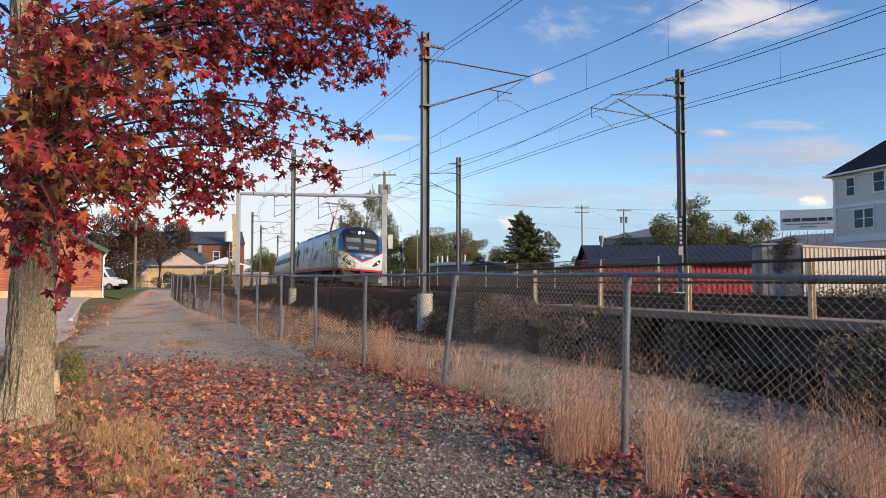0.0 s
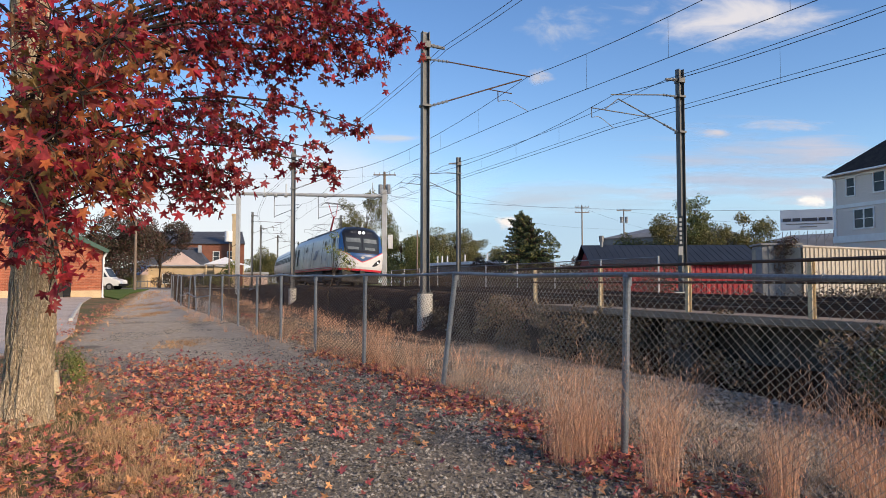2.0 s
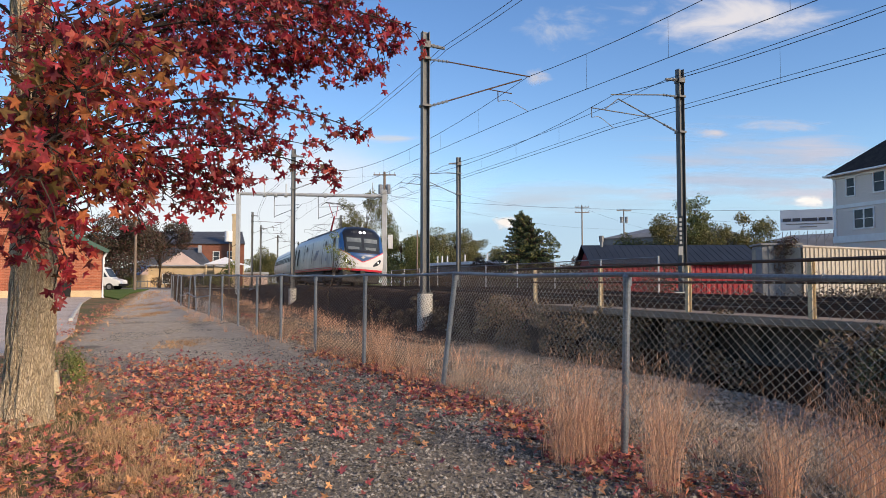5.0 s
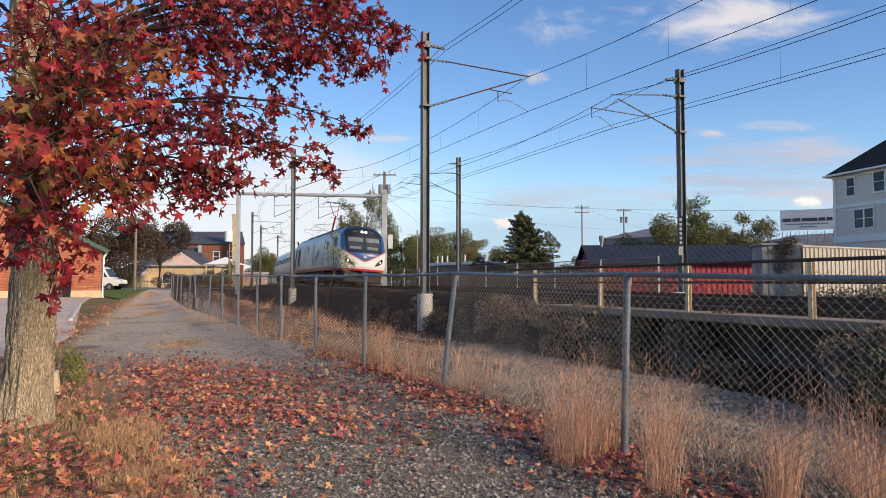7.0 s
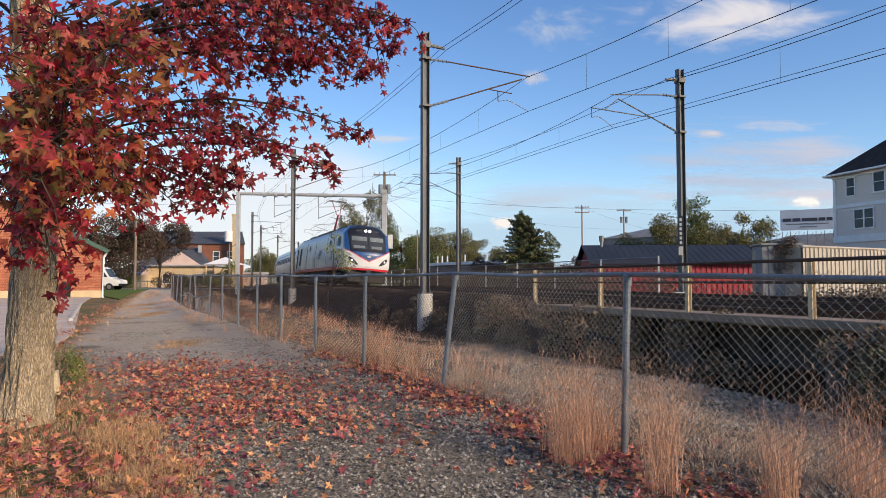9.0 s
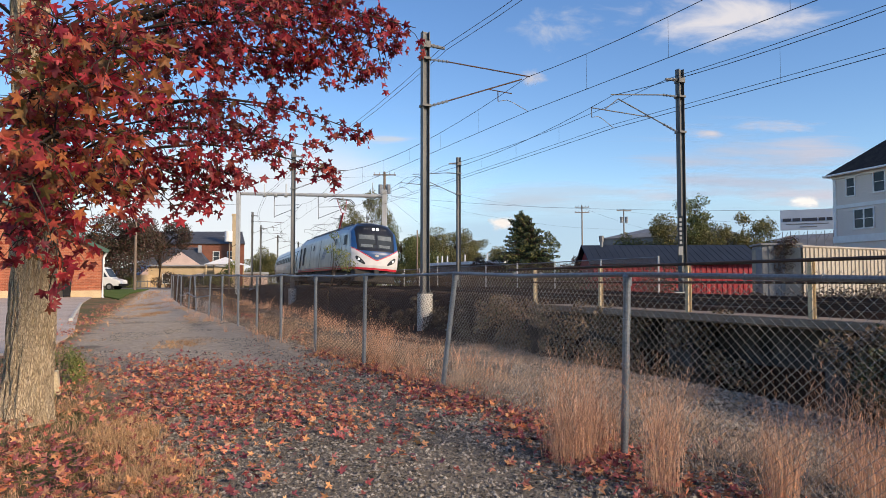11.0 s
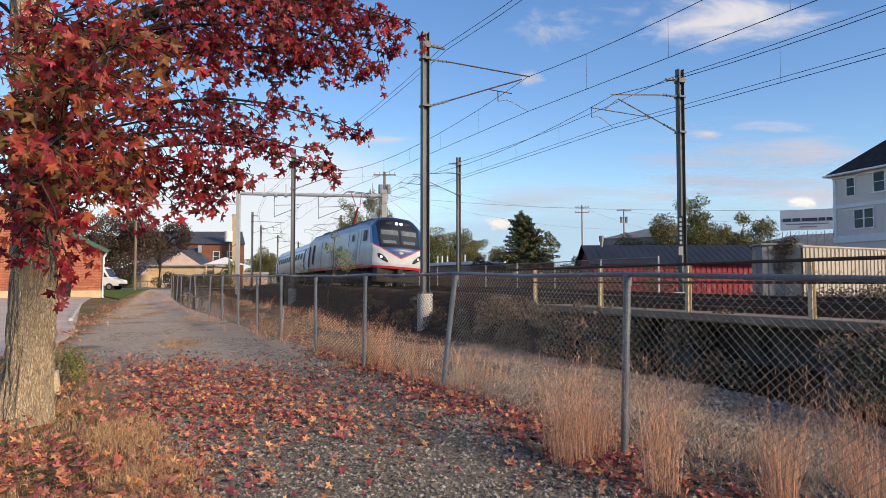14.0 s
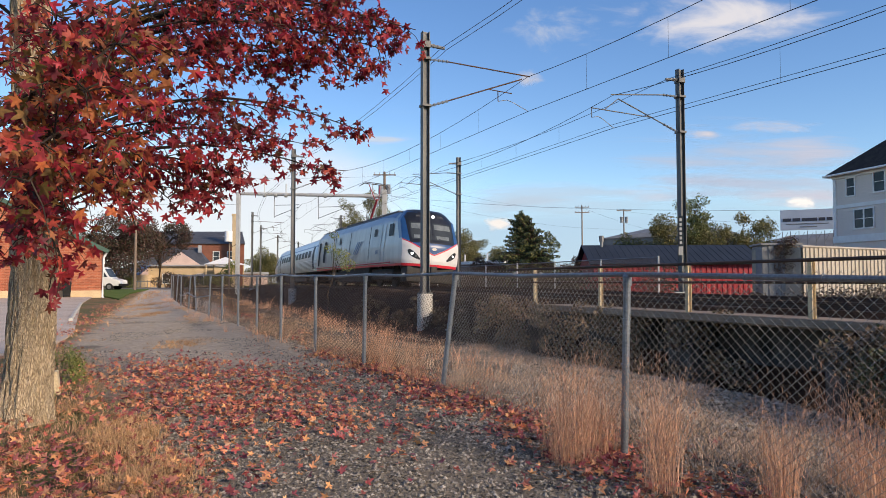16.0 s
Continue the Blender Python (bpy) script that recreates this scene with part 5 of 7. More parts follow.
# ---- brick building beside the lane ----
def build_brick_house():
    t = thing("brick_building", "single-storey orange brick building with green fascia and white downspout", "building", at=Matrix.Translation((-24.0, 50.0, 0)) @ Matrix.Rotation(radians(27), 4, "Z") @ Matrix.Translation((24.0, -50.0, 0)))
    x1, y0, zb, ze = -24.0, 50.0, 0.2, 3.72
    x0, xr = -38.0, -31.0
    zr = ze + 3.6
    w = bmesh.new()
    v = [w.verts.new(c) for c in ((x0, y0, zb), (x1, y0, zb), (x1, y0, ze), (xr, y0, zr), (x0, y0, ze))]
    w.faces.new(v)
    bk = [w.verts.new(c) for c in ((x0, y0 + 16, zb), (x1, y0 + 16, zb), (x1, y0 + 16, ze), (xr, y0 + 16, zr), (x0, y0 + 16, ze))]
    w.faces.new(bk[::-1])
    for i in range(5):
        w.faces.new((v[i], bk[i], bk[(i + 1) % 5], v[(i + 1) % 5]))
    bmesh.ops.recalc_face_normals(w, faces=w.faces)
    wall = part("wall", w, BRICK_COURSES, t, "orange brick wall in pale mortar")
    f = bmesh.new()
    box(f, ((x0 + x1) / 2, y0 - 0.04, 0.62), (x1 - x0 + 0.1, 0.14, 0.62))
    part("plinth", f, TAN_WALL, t, "tan painted plinth")
    for s, xe in ((1, x1 + 0.35), (-1, x0 - 0.35)):
        r = bmesh.new()
        a, b = Vector((xr, 0, zr + 0.12)), Vector((xe, 0, ze - 0.05))
        q = [r.verts.new((p.x, yy, p.z + dz)) for dz in (0, 0.14) for p in (a, b) for yy in (y0 - 0.35, y0 + 16.3)]
        for k in ((0, 1, 3, 2), (4, 6, 7, 5), (0, 2, 6, 4), (1, 5, 7, 3), (2, 3, 7, 6), (0, 4, 5, 1)):
            r.faces.new([q[i] for i in k])
        part("roof", r, SLATE, t)
        g = bmesh.new()
        u = (b - a).normalized()
        m = Matrix.Translation(((a + b) / 2).to_tuple()) @ Matrix.Translation((0, y0 - 0.38, -0.02)) @ Vector((u.x, 0, u.z)).to_track_quat("X", "Z").to_matrix().to_4x4()
        box(g, (0, 0, 0), ((b - a).length, 0.05, 0.28), m)
        part("fascia", g, GREEN_TRIM, t, "dark green fascia board")
    d = bmesh.new()
    chain(d, [(x1 + 0.30, y0 - 0.2, ze), (x1 + 0.05, y0 - 0.12, ze - 0.5), (x1 + 0.02, y0 - 0.12, 0.5), (x1 + 0.12, y0 - 0.3, 0.35)], 0.075, 8)
    rod(d, (x1 + 0.3, y0 - 0.35, ze + 0.02), (x1 + 0.3, y0 + 16, ze + 0.02), 0.09, n=8)
    part("downspout", d, WHITE_TRIM, t, "white gutter and downspout")
    return t, wall, (x0, x1, xr, y0, ze, zr)


BRICK_HOUSE, BRICK_WALL, BH = build_brick_house()


def build_left_background():
    # driveway apron, kerb
    bm = bmesh.new()
    ring = [(-8.0, 14.0), (-9.6, 18.5), (-19.6, 38.5), (-24.5, 49.6), (-36, 49.6), (-26, 20), (-14, 12.5)]
    hi = [bm.verts.new((x, y, plain(y) + 0.05)) for x, y in ring]
    bm.faces.new(hi)
    r = bmesh.ops.extrude_face_region(bm, geom=bm.faces[:])
    for e in r["geom"]:
        if isinstance(e, bmesh.types.BMVert):
            e.co.z -= 0.3
    bmesh.ops.recalc_face_normals(bm, faces=bm.faces)
    tagged(part("driveway", bm, PAVE), "pale concrete driveway by the brick building", "driveway", kind="structure")
    kb = bmesh.new()
    chain(kb, [(-12.35, 23.6, plain(24) + 0.07), (-14.3, 27.6, plain(28) + 0.09), (-19.5, 38.3, plain(38) + 0.05)], 0.075, 6)
    tagged(part("kerb", kb, CONCRETE), "worn concrete kerb along the driveway", "kerb", kind="structure")
    # lawn
    lw = bmesh.new()
    ring = [(-20.3, 44.5), (-23.8, 50.0), (-35, 72), (-34.5, 76), (-31.5, 76), (-25.6, 58)]
    lw.faces.new([lw.verts.new((x, y, plain(y) + 0.10)) for x, y in ring])
    g = mat("clipped green lawn", (0.075, 0.125, 0.028), (0.11, 0.15, 0.04), 0.8, 0.95, fine=20)
    r = bmesh.ops.extrude_face_region(lw, geom=lw.faces[:])
    for e in r["geom"]:
        if isinstance(e, bmesh.types.BMVert):
            e.co.z -= 0.3
    bmesh.ops.recalc_face_normals(lw, faces=lw.faces)
    tagged(part("lawn", lw, g), "green lawn by the lane", "lawn", kind="structure")
    # cross street at the end
    rd = bmesh.new()
    ring = [(-60, 78), (-21, 78), (-21, 83.5), (-60, 83.5)]
    rd.faces.new([rd.verts.new((x, y, plain(y) + 0.07)) for x, y in ring])
    tagged(part("road", rd, mat("grey street asphalt", (0.16, 0.165, 0.17), (0.21, 0.21, 0.21), 0.6, 0.9)), "grey cross street at the end of the lane", "road", kind="structure")
    build_van()
    build_bin()
    # brick mill with slate roof
    t = thing("mill_building", "large red brick building with a dark slate roof", "building")
    b = bmesh.new()
    prism(b, [(-57, 140), (-39.3, 140), (-44.5, 156), (-62, 156)], 0.4, 9.2)
    part("wall", b, FAR_BRICK, t)
    r = bmesh.new()
    q = [r.verts.new(c) for c in ((-57.4, 139.6, 9.1), (-39, 139.6, 9.1), (-42.0, 148, 12.1), (-59.5, 148, 12.1), (-62.4, 156.4, 9.1), (-44.2, 156.4, 9.1))]
    for k in ((0, 1, 2, 3), (3, 2, 5, 4), (1, 5, 2), (0, 3, 4)):
        r.faces.new([q[i] for i in k])
    part("roof", r, SLATE, t, "dark slate roof")
    m = frame_on((-57, 140, 0), (1, 0))
    for x in (3.0, 6.5, 12.2, 15.0):
        add_window(t, m, x, 6.6, 1.1, 1.9)
    sk = bmesh.new()
    box(sk, (-43.8, 143.6, 10.7), (1.2, 1.3, 0.12), bevel=0.02)
    part("skylight", sk, PALE_ROOF, t)
    c = thing("brick_chimney", "tall tan brick chimney stack", "chimney")
    b = bmesh.new()
    box(b, (-40.4, 138, 7.6), (1.15, 1.15, 14.4), bevel=0.03)
    box(b, (-40.4, 138, 14.6), (1.35, 1.35, 0.4), bevel=0.03)
    part("stack", b, TAN_WALL, c)
    # tan building with arched door
    t = thing("tan_building", "low tan stucco building with an arched entrance", "building")
    b = bmesh.new()
    prism(b, [(-43.2, 104), (-33.6, 104), (-33.6, 114), (-43.2, 114)], 0.4, 3.85)
    part("wall", b, TAN_WALL, t)
    b = bmesh.new()
    box(b, (-38.4, 108.9, 3.95), (10.2, 10.6, 0.24), bevel=0.03)
    part("roof_edge", b, PALE_ROOF, t)
    m = frame_on((-43.2, 104, 0), (1, 0))
    b = bmesh.new()
    rod(b, m @ Vector((5.0, 0.06, 2.35)), m @ Vector((5.0, -0.3, 2.2)), 0.75, n=24)
    box(b, (5.0, -0.1, 1.45), (1.5, 0.3, 1.8), m)
    part("arched_doorway", b, DARK_GLASS, t, "dark arched doorway")
    add_window(t, m, 2.6, 2.0, 0.9, 1.3)
    add_window(t, m, 7.6, 2.0, 0.9, 1.3)
    # house with pink gable and grey-green roof, gazebo roof
    t = thing("gable_house", "small house with a pale pink gable and grey roof", "house", at=Matrix.Translation((-2.6, 0, 0)))
    b = bmesh.new()
    prism(b, [(-45.5, 112), (-36.0, 112), (-37.0, 121), (-45.5, 121)], 0.4, 4.0)
    part("wall", b, PINK_WALL, t)
    b = bmesh.new()
    q = [b.verts.new(c) for c in ((-42.0, 111.6, 4.2), (-35.6, 111.6, 4.2), (-38.8, 111.6, 6.3))]
    q2 = [b.verts.new(v.co + Vector((0, 0.25, 0))) for v in q]
    b.faces.new(q)
    b.faces.new(q2[::-1])
    for k in range(3):
        b.faces.new((q[k], q2[k], q2[(k + 1) % 3], q[(k + 1) % 3]))
    bmesh.ops.recalc_face_normals(b, faces=b.faces)
    part("gable", b, PINK_WALL, t)
    b = bmesh.new()
    q = [b.verts.new(c) for c in ((-47, 112.2, 4.0), (-34.4, 112.2, 4.0), (-37.6, 116, 7.2), (-42.5, 116, 7.2), (-47, 121.4, 4.0), (-36.4, 121.4, 4.0))]
    for k in ((0, 1, 2, 3), (3, 2, 5, 4), (1, 5, 2), (0, 3, 4)):
        b.faces.new([q[i] for i in k])
    part("roof", b, SLATE, t)
    b = bmesh.new()
    box(b, (-36.9, 115, 6.9), (0.5, 0.5, 1.2), bevel=0.03)
    part("chimney", b, PALE_ROOF, t)
    t = thing("pavilion", "white hipped pavilion roof on posts", "pavilion")
    b = bmesh.new()
    q = [b.verts.new(c) for c in ((-33.5, 99, 4.0), (-28.6, 99, 4.0), (-28.6, 103, 4.0), (-33.5, 103, 4.0), (-31, 101, 5.1))]
    for k in ((0, 1, 4), (1, 2, 4), (2, 3, 4), (3, 0, 4), (3, 2, 1, 0)):
        b.faces.new([q[i] for i in k])
    part("roof", b, WHITE_TRIM, t)
    for x in (-33.2, -28.9):
        for y in (99.3, 102.7):
            b = bmesh.new()
            rod(b, (x, y, 0.5), (x, y, 4.0), 0.1, n=8)
            part("post", b, TAN_WALL, t)
    # canopy with sign
    t = thing("shop_building", "low shop with a blue canopy and white sign board", "shop")
    b = bmesh.new()
    prism(b, [(-46.5, 100), (-42.6, 100), (-42.6, 106), (-46.5, 106)], 0.4, 2.6)
    part("wall", b, TAN_WALL, t)
    b = bmesh.new()
    q = [b.verts.new(c) for c in ((-47.6, 98.6, 2.5), (-42.2, 98.6, 2.5), (-42.4, 103, 4.0), (-45.6, 103, 4.0))]
    b.faces.new(q)
    bmesh.ops.solidify(b, geom=b.faces[:], thickness=0.12)
    part("canopy", b, BLUE_ROOF, t, "blue canopy")
    b = bmesh.new()
    box(b, (-41.9, 96.0, 3.3), (2.0, 0.12, 1.1), bevel=0.02)
    part("sign_board", b, SIGN_WHITE, t, "white sign board")
    for dx, w in ((-0.65, 0.35), (-0.2, 0.35), (0.3, 0.35), (0.72, 0.25)):
        b = bmesh.new()
        box(b, (-41.9 + dx, 95.93, 3.3), (w, 0.03, 0.45))
        part("sign_bar", b, BLUE_ROOF, t)
    # garden fence of pickets at the end of the lane
    t = thing("garden_fence", "dark garden railing at the end of the lane", "fence")
    for i in range(22):
        b = bmesh.new()
        rod(b, (-40.2 + i * 0.42, 88.5, 0.6), (-40.2 + i * 0.42, 88.5, 1.75), 0.035, n=5)
        part("picket", b, GREY_METAL, t)
    b = bmesh.new()
    rod(b, (-40.4, 88.5, 1.6), (-31, 88.5, 1.6), 0.04, n=6)
    part("rail", b, GREY_METAL, t)
    # pale house far down the line
    t = thing("far_house", "pale low house far along the railway", "house")
    b = bmesh.new()
    prism(b, [(-44.5, 155), (-39.8, 155), (-39.8, 161), (-44.5, 161)], 0.4, 3.3)
    part("wall", b, PINK_WALL, t)
    b = bmesh.new()
    box(b, (-42.15, 158, 3.5), (5.2, 6.6, 0.5), bevel=0.1)
    part("roof", b, PALE_ROOF, t)


def build_bin():
    """A dark wheeled bin against the brick wall."""
    x, y = -25.7, 48.5
    t = thing("wheeled_bin", "dark plastic wheeled bin standing by the brick wall", "bin", at=pose(x, y, plain(y) + 0.05, 0, 0, 27))
    b = bmesh.new()
    lo = [b.verts.new(c) for c in ((-0.22, -0.24, 0.06), (0.22, -0.24, 0.06), (0.22, 0.24, 0.06), (-0.22, 0.24, 0.06))]
    hi = [b.verts.new(c) for c in ((-0.29, -0.32, 1.0), (0.29, -0.32, 1.0), (0.29, 0.34, 1.0), (-0.29, 0.34, 1.0))]
    b.faces.new(lo[::-1])
    b.faces.new(hi)
    for k in range(4):
        b.faces.new((lo[k], lo[(k + 1) % 4], hi[(k + 1) % 4], hi[k]))
    bmesh.ops.bevel(b, geom=b.edges[:], offset=0.02, segments=2, affect="EDGES")
    part("body", b, TYRE, t)
    b = bmesh.new()
    box(b, (0, 0, 1.04), (0.64, 0.74, 0.07), bevel=0.025)
    part("lid", b, UNDER, t)
    for dx in (-0.2, 0.2):
        b = bmesh.new()
        rod(b, (dx - 0.03, 0.26, 0.1), (dx + 0.03, 0.26, 0.1), 0.1, n=14)
        part("wheel", b, TYRE, t)


def build_van():
    x, y, z = -32.4, 72.0, plain(72) + 0.02
    t = thing("white_van", "white van parked on the grass beside the lane", "van", at=pose(x, y, z))
    b = bmesh.new()
    prof = [(-5.4, 0.45), (-0.1, 0.45), (0.0, 0.75), (-0.05, 1.02), (-1.0, 1.25), (-1.65, 2.2), (-2.0, 2.35), (-5.4, 2.35)]
    l, r = [[b.verts.new((px, py, pz)) for px, pz in prof] for py in (-0.95, 0.95)]
    b.faces.new(l)
    b.faces.new(r[::-1])
    for k in range(len(prof)):
        b.faces.new((l[k], r[k], r[(k + 1) % len(prof)], l[(k + 1) % len(prof)]))
    bmesh.ops.recalc_face_normals(b, faces=b.faces)
    bmesh.ops.bevel(b, geom=b.edges[:], offset=0.06, segments=2, affect="EDGES")
    part("body", b, VAN_WHITE, t)
    b = bmesh.new()
    q = [(-1.2, 1.36), (-1.72, 2.1), (-2.6, 2.1), (-2.6, 1.32)]
    b.faces.new([b.verts.new((px, -0.965, pz)) for px, pz in q])
    part("side_window", b, DARK_GLASS, t)
    b = bmesh.new()
    b.faces.new([b.verts.new(c) for c in ((-1.02, -0.8, 1.34), (-1.02, 0.8, 1.34), (-1.6, 0.72, 2.19), (-1.6, -0.72, 2.19))])
    part("windshield", b, DARK_GLASS, t)
    b = bmesh.new()
    box(b, (0.02, 0, 0.56), (0.2, 1.9, 0.26), bevel=0.05)
    part("bumper", b, TYRE, t)
    for px in (-1.0, -4.4):
        for s in (-1, 1):
            b = bmesh.new()
            rod(b, (px, s * 0.78, 0.36), (px, s * 1.0, 0.36), 0.37, n=20)
            wh = part("wheel", b, TYRE, t)
            b = bmesh.new()
            rod(b, (px, s * 0.9, 0.36), (px, s * 1.015, 0.36), 0.21, n=16)
            part("rim", b, GREY_METAL, wh)


build_left_background()


# ---- poles and lines of the town ----
def utility_pole(x, y, top, label, arms=1, transformer=0, r=0.15, group="utility poles"):
    t = thing("utility_pole", label, "utility pole", group, at=Matrix.Translation((x, y, 0)))
    b = bmesh.new()
    rod(b, (0, 0, 0), (0, 0, top), r, r * 0.7, n=10)
    part("pole", b, WOOD_POLE, t)
    for k in range(arms):
        b = bmesh.new()
        box(b, (0, -0.12, top - 0.35 - k * 0.9), (2.4, 0.1, 0.12))
        a = part("crossarm", b, WOOD_POLE, t)
        for dx in (-1.1, -0.55, 0.55, 1.1):
            b = bmesh.new()
            rod(b, (dx, -0.12, top - 0.3 - k * 0.9), (dx, -0.12, top - 0.08 - k * 0.9), 0.05, 0.035, n=6)
            part("insulator", b, INSUL, a)
    for k in range(transformer):
        b = bmesh.new()
        rod(b, (0.42 * (1 if k % 2 else -1), -0.1, top - 2.4), (0.42 * (1 if k % 2 else -1), -0.1, top - 1.4), 0.24, n=12)
        part("transformer", b, GALV, t, "grey transformer can")
    return t


def town_lines():
    utility_pole(-30.4, 70, 7.6, "weathered wooden utility pole by the lane", 0, 0)
    utility_pole(-6.3, 76, 13.4, "wooden utility pole with crossarm and grey transformer", 1, 2, 0.2)
    utility_pole(-3.2, 88, 8.0, "thin wooden utility pole beside the wood", 0, 0, 0.12)
    utility_pole(23.6, 120, 14.6, "distant wooden utility pole with two crossarms", 2, 0, 0.14)
    utility_pole(30.7, 120, 14.0, "distant wooden utility pole with transformer", 1, 2, 0.14)
    # metering pole with a grey can, next to the gantry
    t = thing("equipment_pole", "grey pole-mounted equipment can beside the gantry", "pole")
    b = bmesh.new()
    rod(b, (-20.3, 67, 5.35), (-20.3, 67, 6.35), 0.36, n=16)
    part("can", b, WHITE_TRIM, t, "pale cylindrical can")
    b = bmesh.new()
    chain(b, [(-20.3, 67.2, 5.4), (-20.0, 67.2, 4.9), (-19.7, 67.4, 5.1)], 0.04, 6)
    part("conduit", b, UNDER, t)
    b = bmesh.new()
    rod(b, (-20.3, 67.3, 0), (-20.3, 67.3, 6.4), 0.07, n=8)
    part("pole", b, WOOD_POLE, t)
    spans = [((-5.2, 76, 13.0), (23, 120, 14.2), 1.2), ((-6.9, 76, 12.9), (-45, 70, 12.6), 0.5), ((23.6, 120, 14.2), (48, 122, 8.5), 1.0), ((-6.3, 76, 11.0), (30.7, 120, 10.5), 1.0), ((-5.8, 76, 10.8), (22, 44, 6.0), 0.5), ((-19.7, 68, 9.0), (-45, 60, 9.2), 0.4), ((-6.3, 76, 10.9), (3.6, 62, 2.2), 0.1), ((30.7, 120, 13.6), (70, 115, 11.2), 1.0)]
    for a, b_, sag in spans:
        b = bmesh.new()
        a, b_ = Vector(a), Vector(b_)
        chain(b, [a.lerp(b_, k / 12) - Vector((0, 0, sag * 4 * (k / 12) * (1 - k / 12))) for k in range(13)], 0.010, 4)
        tagged(part("power_line", b, COPPER), "dark overhead power line", "cable", "power lines")


town_lines()


# ---- far side of the tracks ----
def build_far_side():
    # chain-link fence beyond track two
    t = thing("far_fence", "galvanised chain-link fence on the far side of the tracks", "fence")
    O, H = 9.0, 2.1
    st = 29.0
    pts = []
    while st < 66:
        pts.append(off(st, O))
        st += 4.1
    for i, p in enumerate(pts):
        z = 0.55
        b = bmesh.new()
        rod(b, (p.x, p.y, z - 0.2), (p.x, p.y, z + H + 0.05), 0.042, n=8)
        part("post", b, PALE_GALV, t)
        if i:
            q = pts[i - 1]
            b = bmesh.new()
            rod(b, (p.x, p.y, z + H), (q.x, q.y, z + H), 0.025, n=6)
            part("top_rail", b, GALV, t)
            vs, fs = diag_mesh(None, q, p, z, z, Vector((q.x, q.y, z + H - 0.02)), Vector((p.x, p.y, z + H - 0.02)), 0.10, 0.0045)
            ob = new("mesh_panel", raw("mesh_panel", vs, fs, MESH_DARK))
            ob.parent = t
    # red building with navy metal roof
    t = thing("red_building", "long red ribbed-metal building with a navy standing-seam roof", "building")
    a, c = Vector((18.9, 42.0, 0)), Vector((9.1, 42.6, 0))
    u = (c - a).normalized()
    v = Vector((-u.y, u.x, 0)) * -1
    b = bmesh.new()
    ribbed(b, (c.x, c.y), (a.x, a.y), 0.3, 2.6, 0.3, 0.04)
    part("front_wall", b, RED_METAL, t)
    D = 7.0
    a2, c2 = a + v * D, c + v * D
    b = bmesh.new()
    prism(b, [(p.x, p.y) for p in (a + v * 0.06, c + v * 0.06, c2, a2)], 0.3, 2.58)
    part("shell", b, RED_METAL, t)
    zr, ov = 3.85, 0.3
    for s in (0, 1):
        e1 = (a if s == 0 else a2) - u * ov + v * (-ov if s == 0 else ov)
        e2 = (c if s == 0 else c2) + u * ov + v * (-ov if s == 0 else ov)
        r1, r2 = a + v * D / 2 - u * ov, c + v * D / 2 + u * ov
        b = bmesh.new()
        q = [b.verts.new((p.x, p.y, z)) for p, z in ((e1, 2.55), (e2, 2.55), (r2, zr), (r1, zr))]
        b.faces.new(q)
        bmesh.ops.recalc_face_normals(b, faces=b.faces)
        bmesh.ops.solidify(b, geom=b.faces[:], thickness=0.06)
        rf = part("roof", b, NAVY_METAL, t, "navy standing-seam metal roof")
        n = 26
        for k in range(n + 1):
            f = k / n
            lo, hi = Vector((e1.x, e1.y, 2.60)).lerp(Vector((e2.x, e2.y, 2.60)), f), Vector((r1.x, r1.y, zr + 0.04)).lerp(Vector((r2.x, r2.y, zr + 0.04)), f)
            sb = bmesh.new()
            rod(sb, lo, hi, 0.035, n=4)
            part("seam", sb, NAVY_METAL, rf)
    for p, p2 in ((a, a2), (c, c2)):
        b = bmesh.new()
        m = p + v * D / 2
        b.faces.new([b.verts.new(x) for x in ((p.x, p.y, 2.5), (p2.x, p2.y, 2.5), (m.x, m.y, zr - 0.05))])
        part("gable", b, RED_METAL, t)
    b = bmesh.new()
    m = c + v * 3.2 - u * 0.95
    rod(b, (m.x, m.y, 3.5), (m.x, m.y, 4.15), 0.10, n=8)
    rod(b, (m.x, m.y, 4.12), (m.x, m.y, 4.5), 0.16, n=8)
    part("flue", b, GREY_METAL, t)
    # grey shed
    t = thing("grey_shed", "weathered grey sheet-metal shed", "shed")
    b = bmesh.new()
    ribbed(b, (14.2, 31.5), (15.75, 31.3), 0.3, 3.2, 0.42, 0.03)
    part("wall", b, GREY_METAL, t)
    b = bmesh.new()
    prism(b, [(14.2, 31.56), (15.75, 31.36), (16.0, 33), (14.5, 33.2)], 0.3, 3.15)
    part("shell", b, GREY_METAL, t)
    b = bmesh.new()
    prism(b, [(14.1, 31.4), (15.85, 31.2), (16.1, 33.1), (14.4, 33.3)], 3.16, 3.24)
    part("roof", b, GREY_METAL, t)
    # cream container
    t = thing("cream_container", "cream corrugated steel shipping container", "container")
    b = bmesh.new()
    ribbed(b, (15.55, 30.6), (25.4, 36.2), 0.45, 3.0, 0.30, 0.05)
    part("side_wall", b, CREAM_METAL, t)
    b = bmesh.new()
    prism(b, [(15.5, 30.7), (25.3, 36.28), (24.1, 38.4), (14.3, 32.8)], 0.35, 3.02)
    part("shell", b, CREAM_METAL, t)
    b = bmesh.new()
    rod(b, (15.5, 30.58, 3.04), (25.4, 36.16, 3.04), 0.07, n=4)
    part("top_rail", b, CREAM_METAL, t)
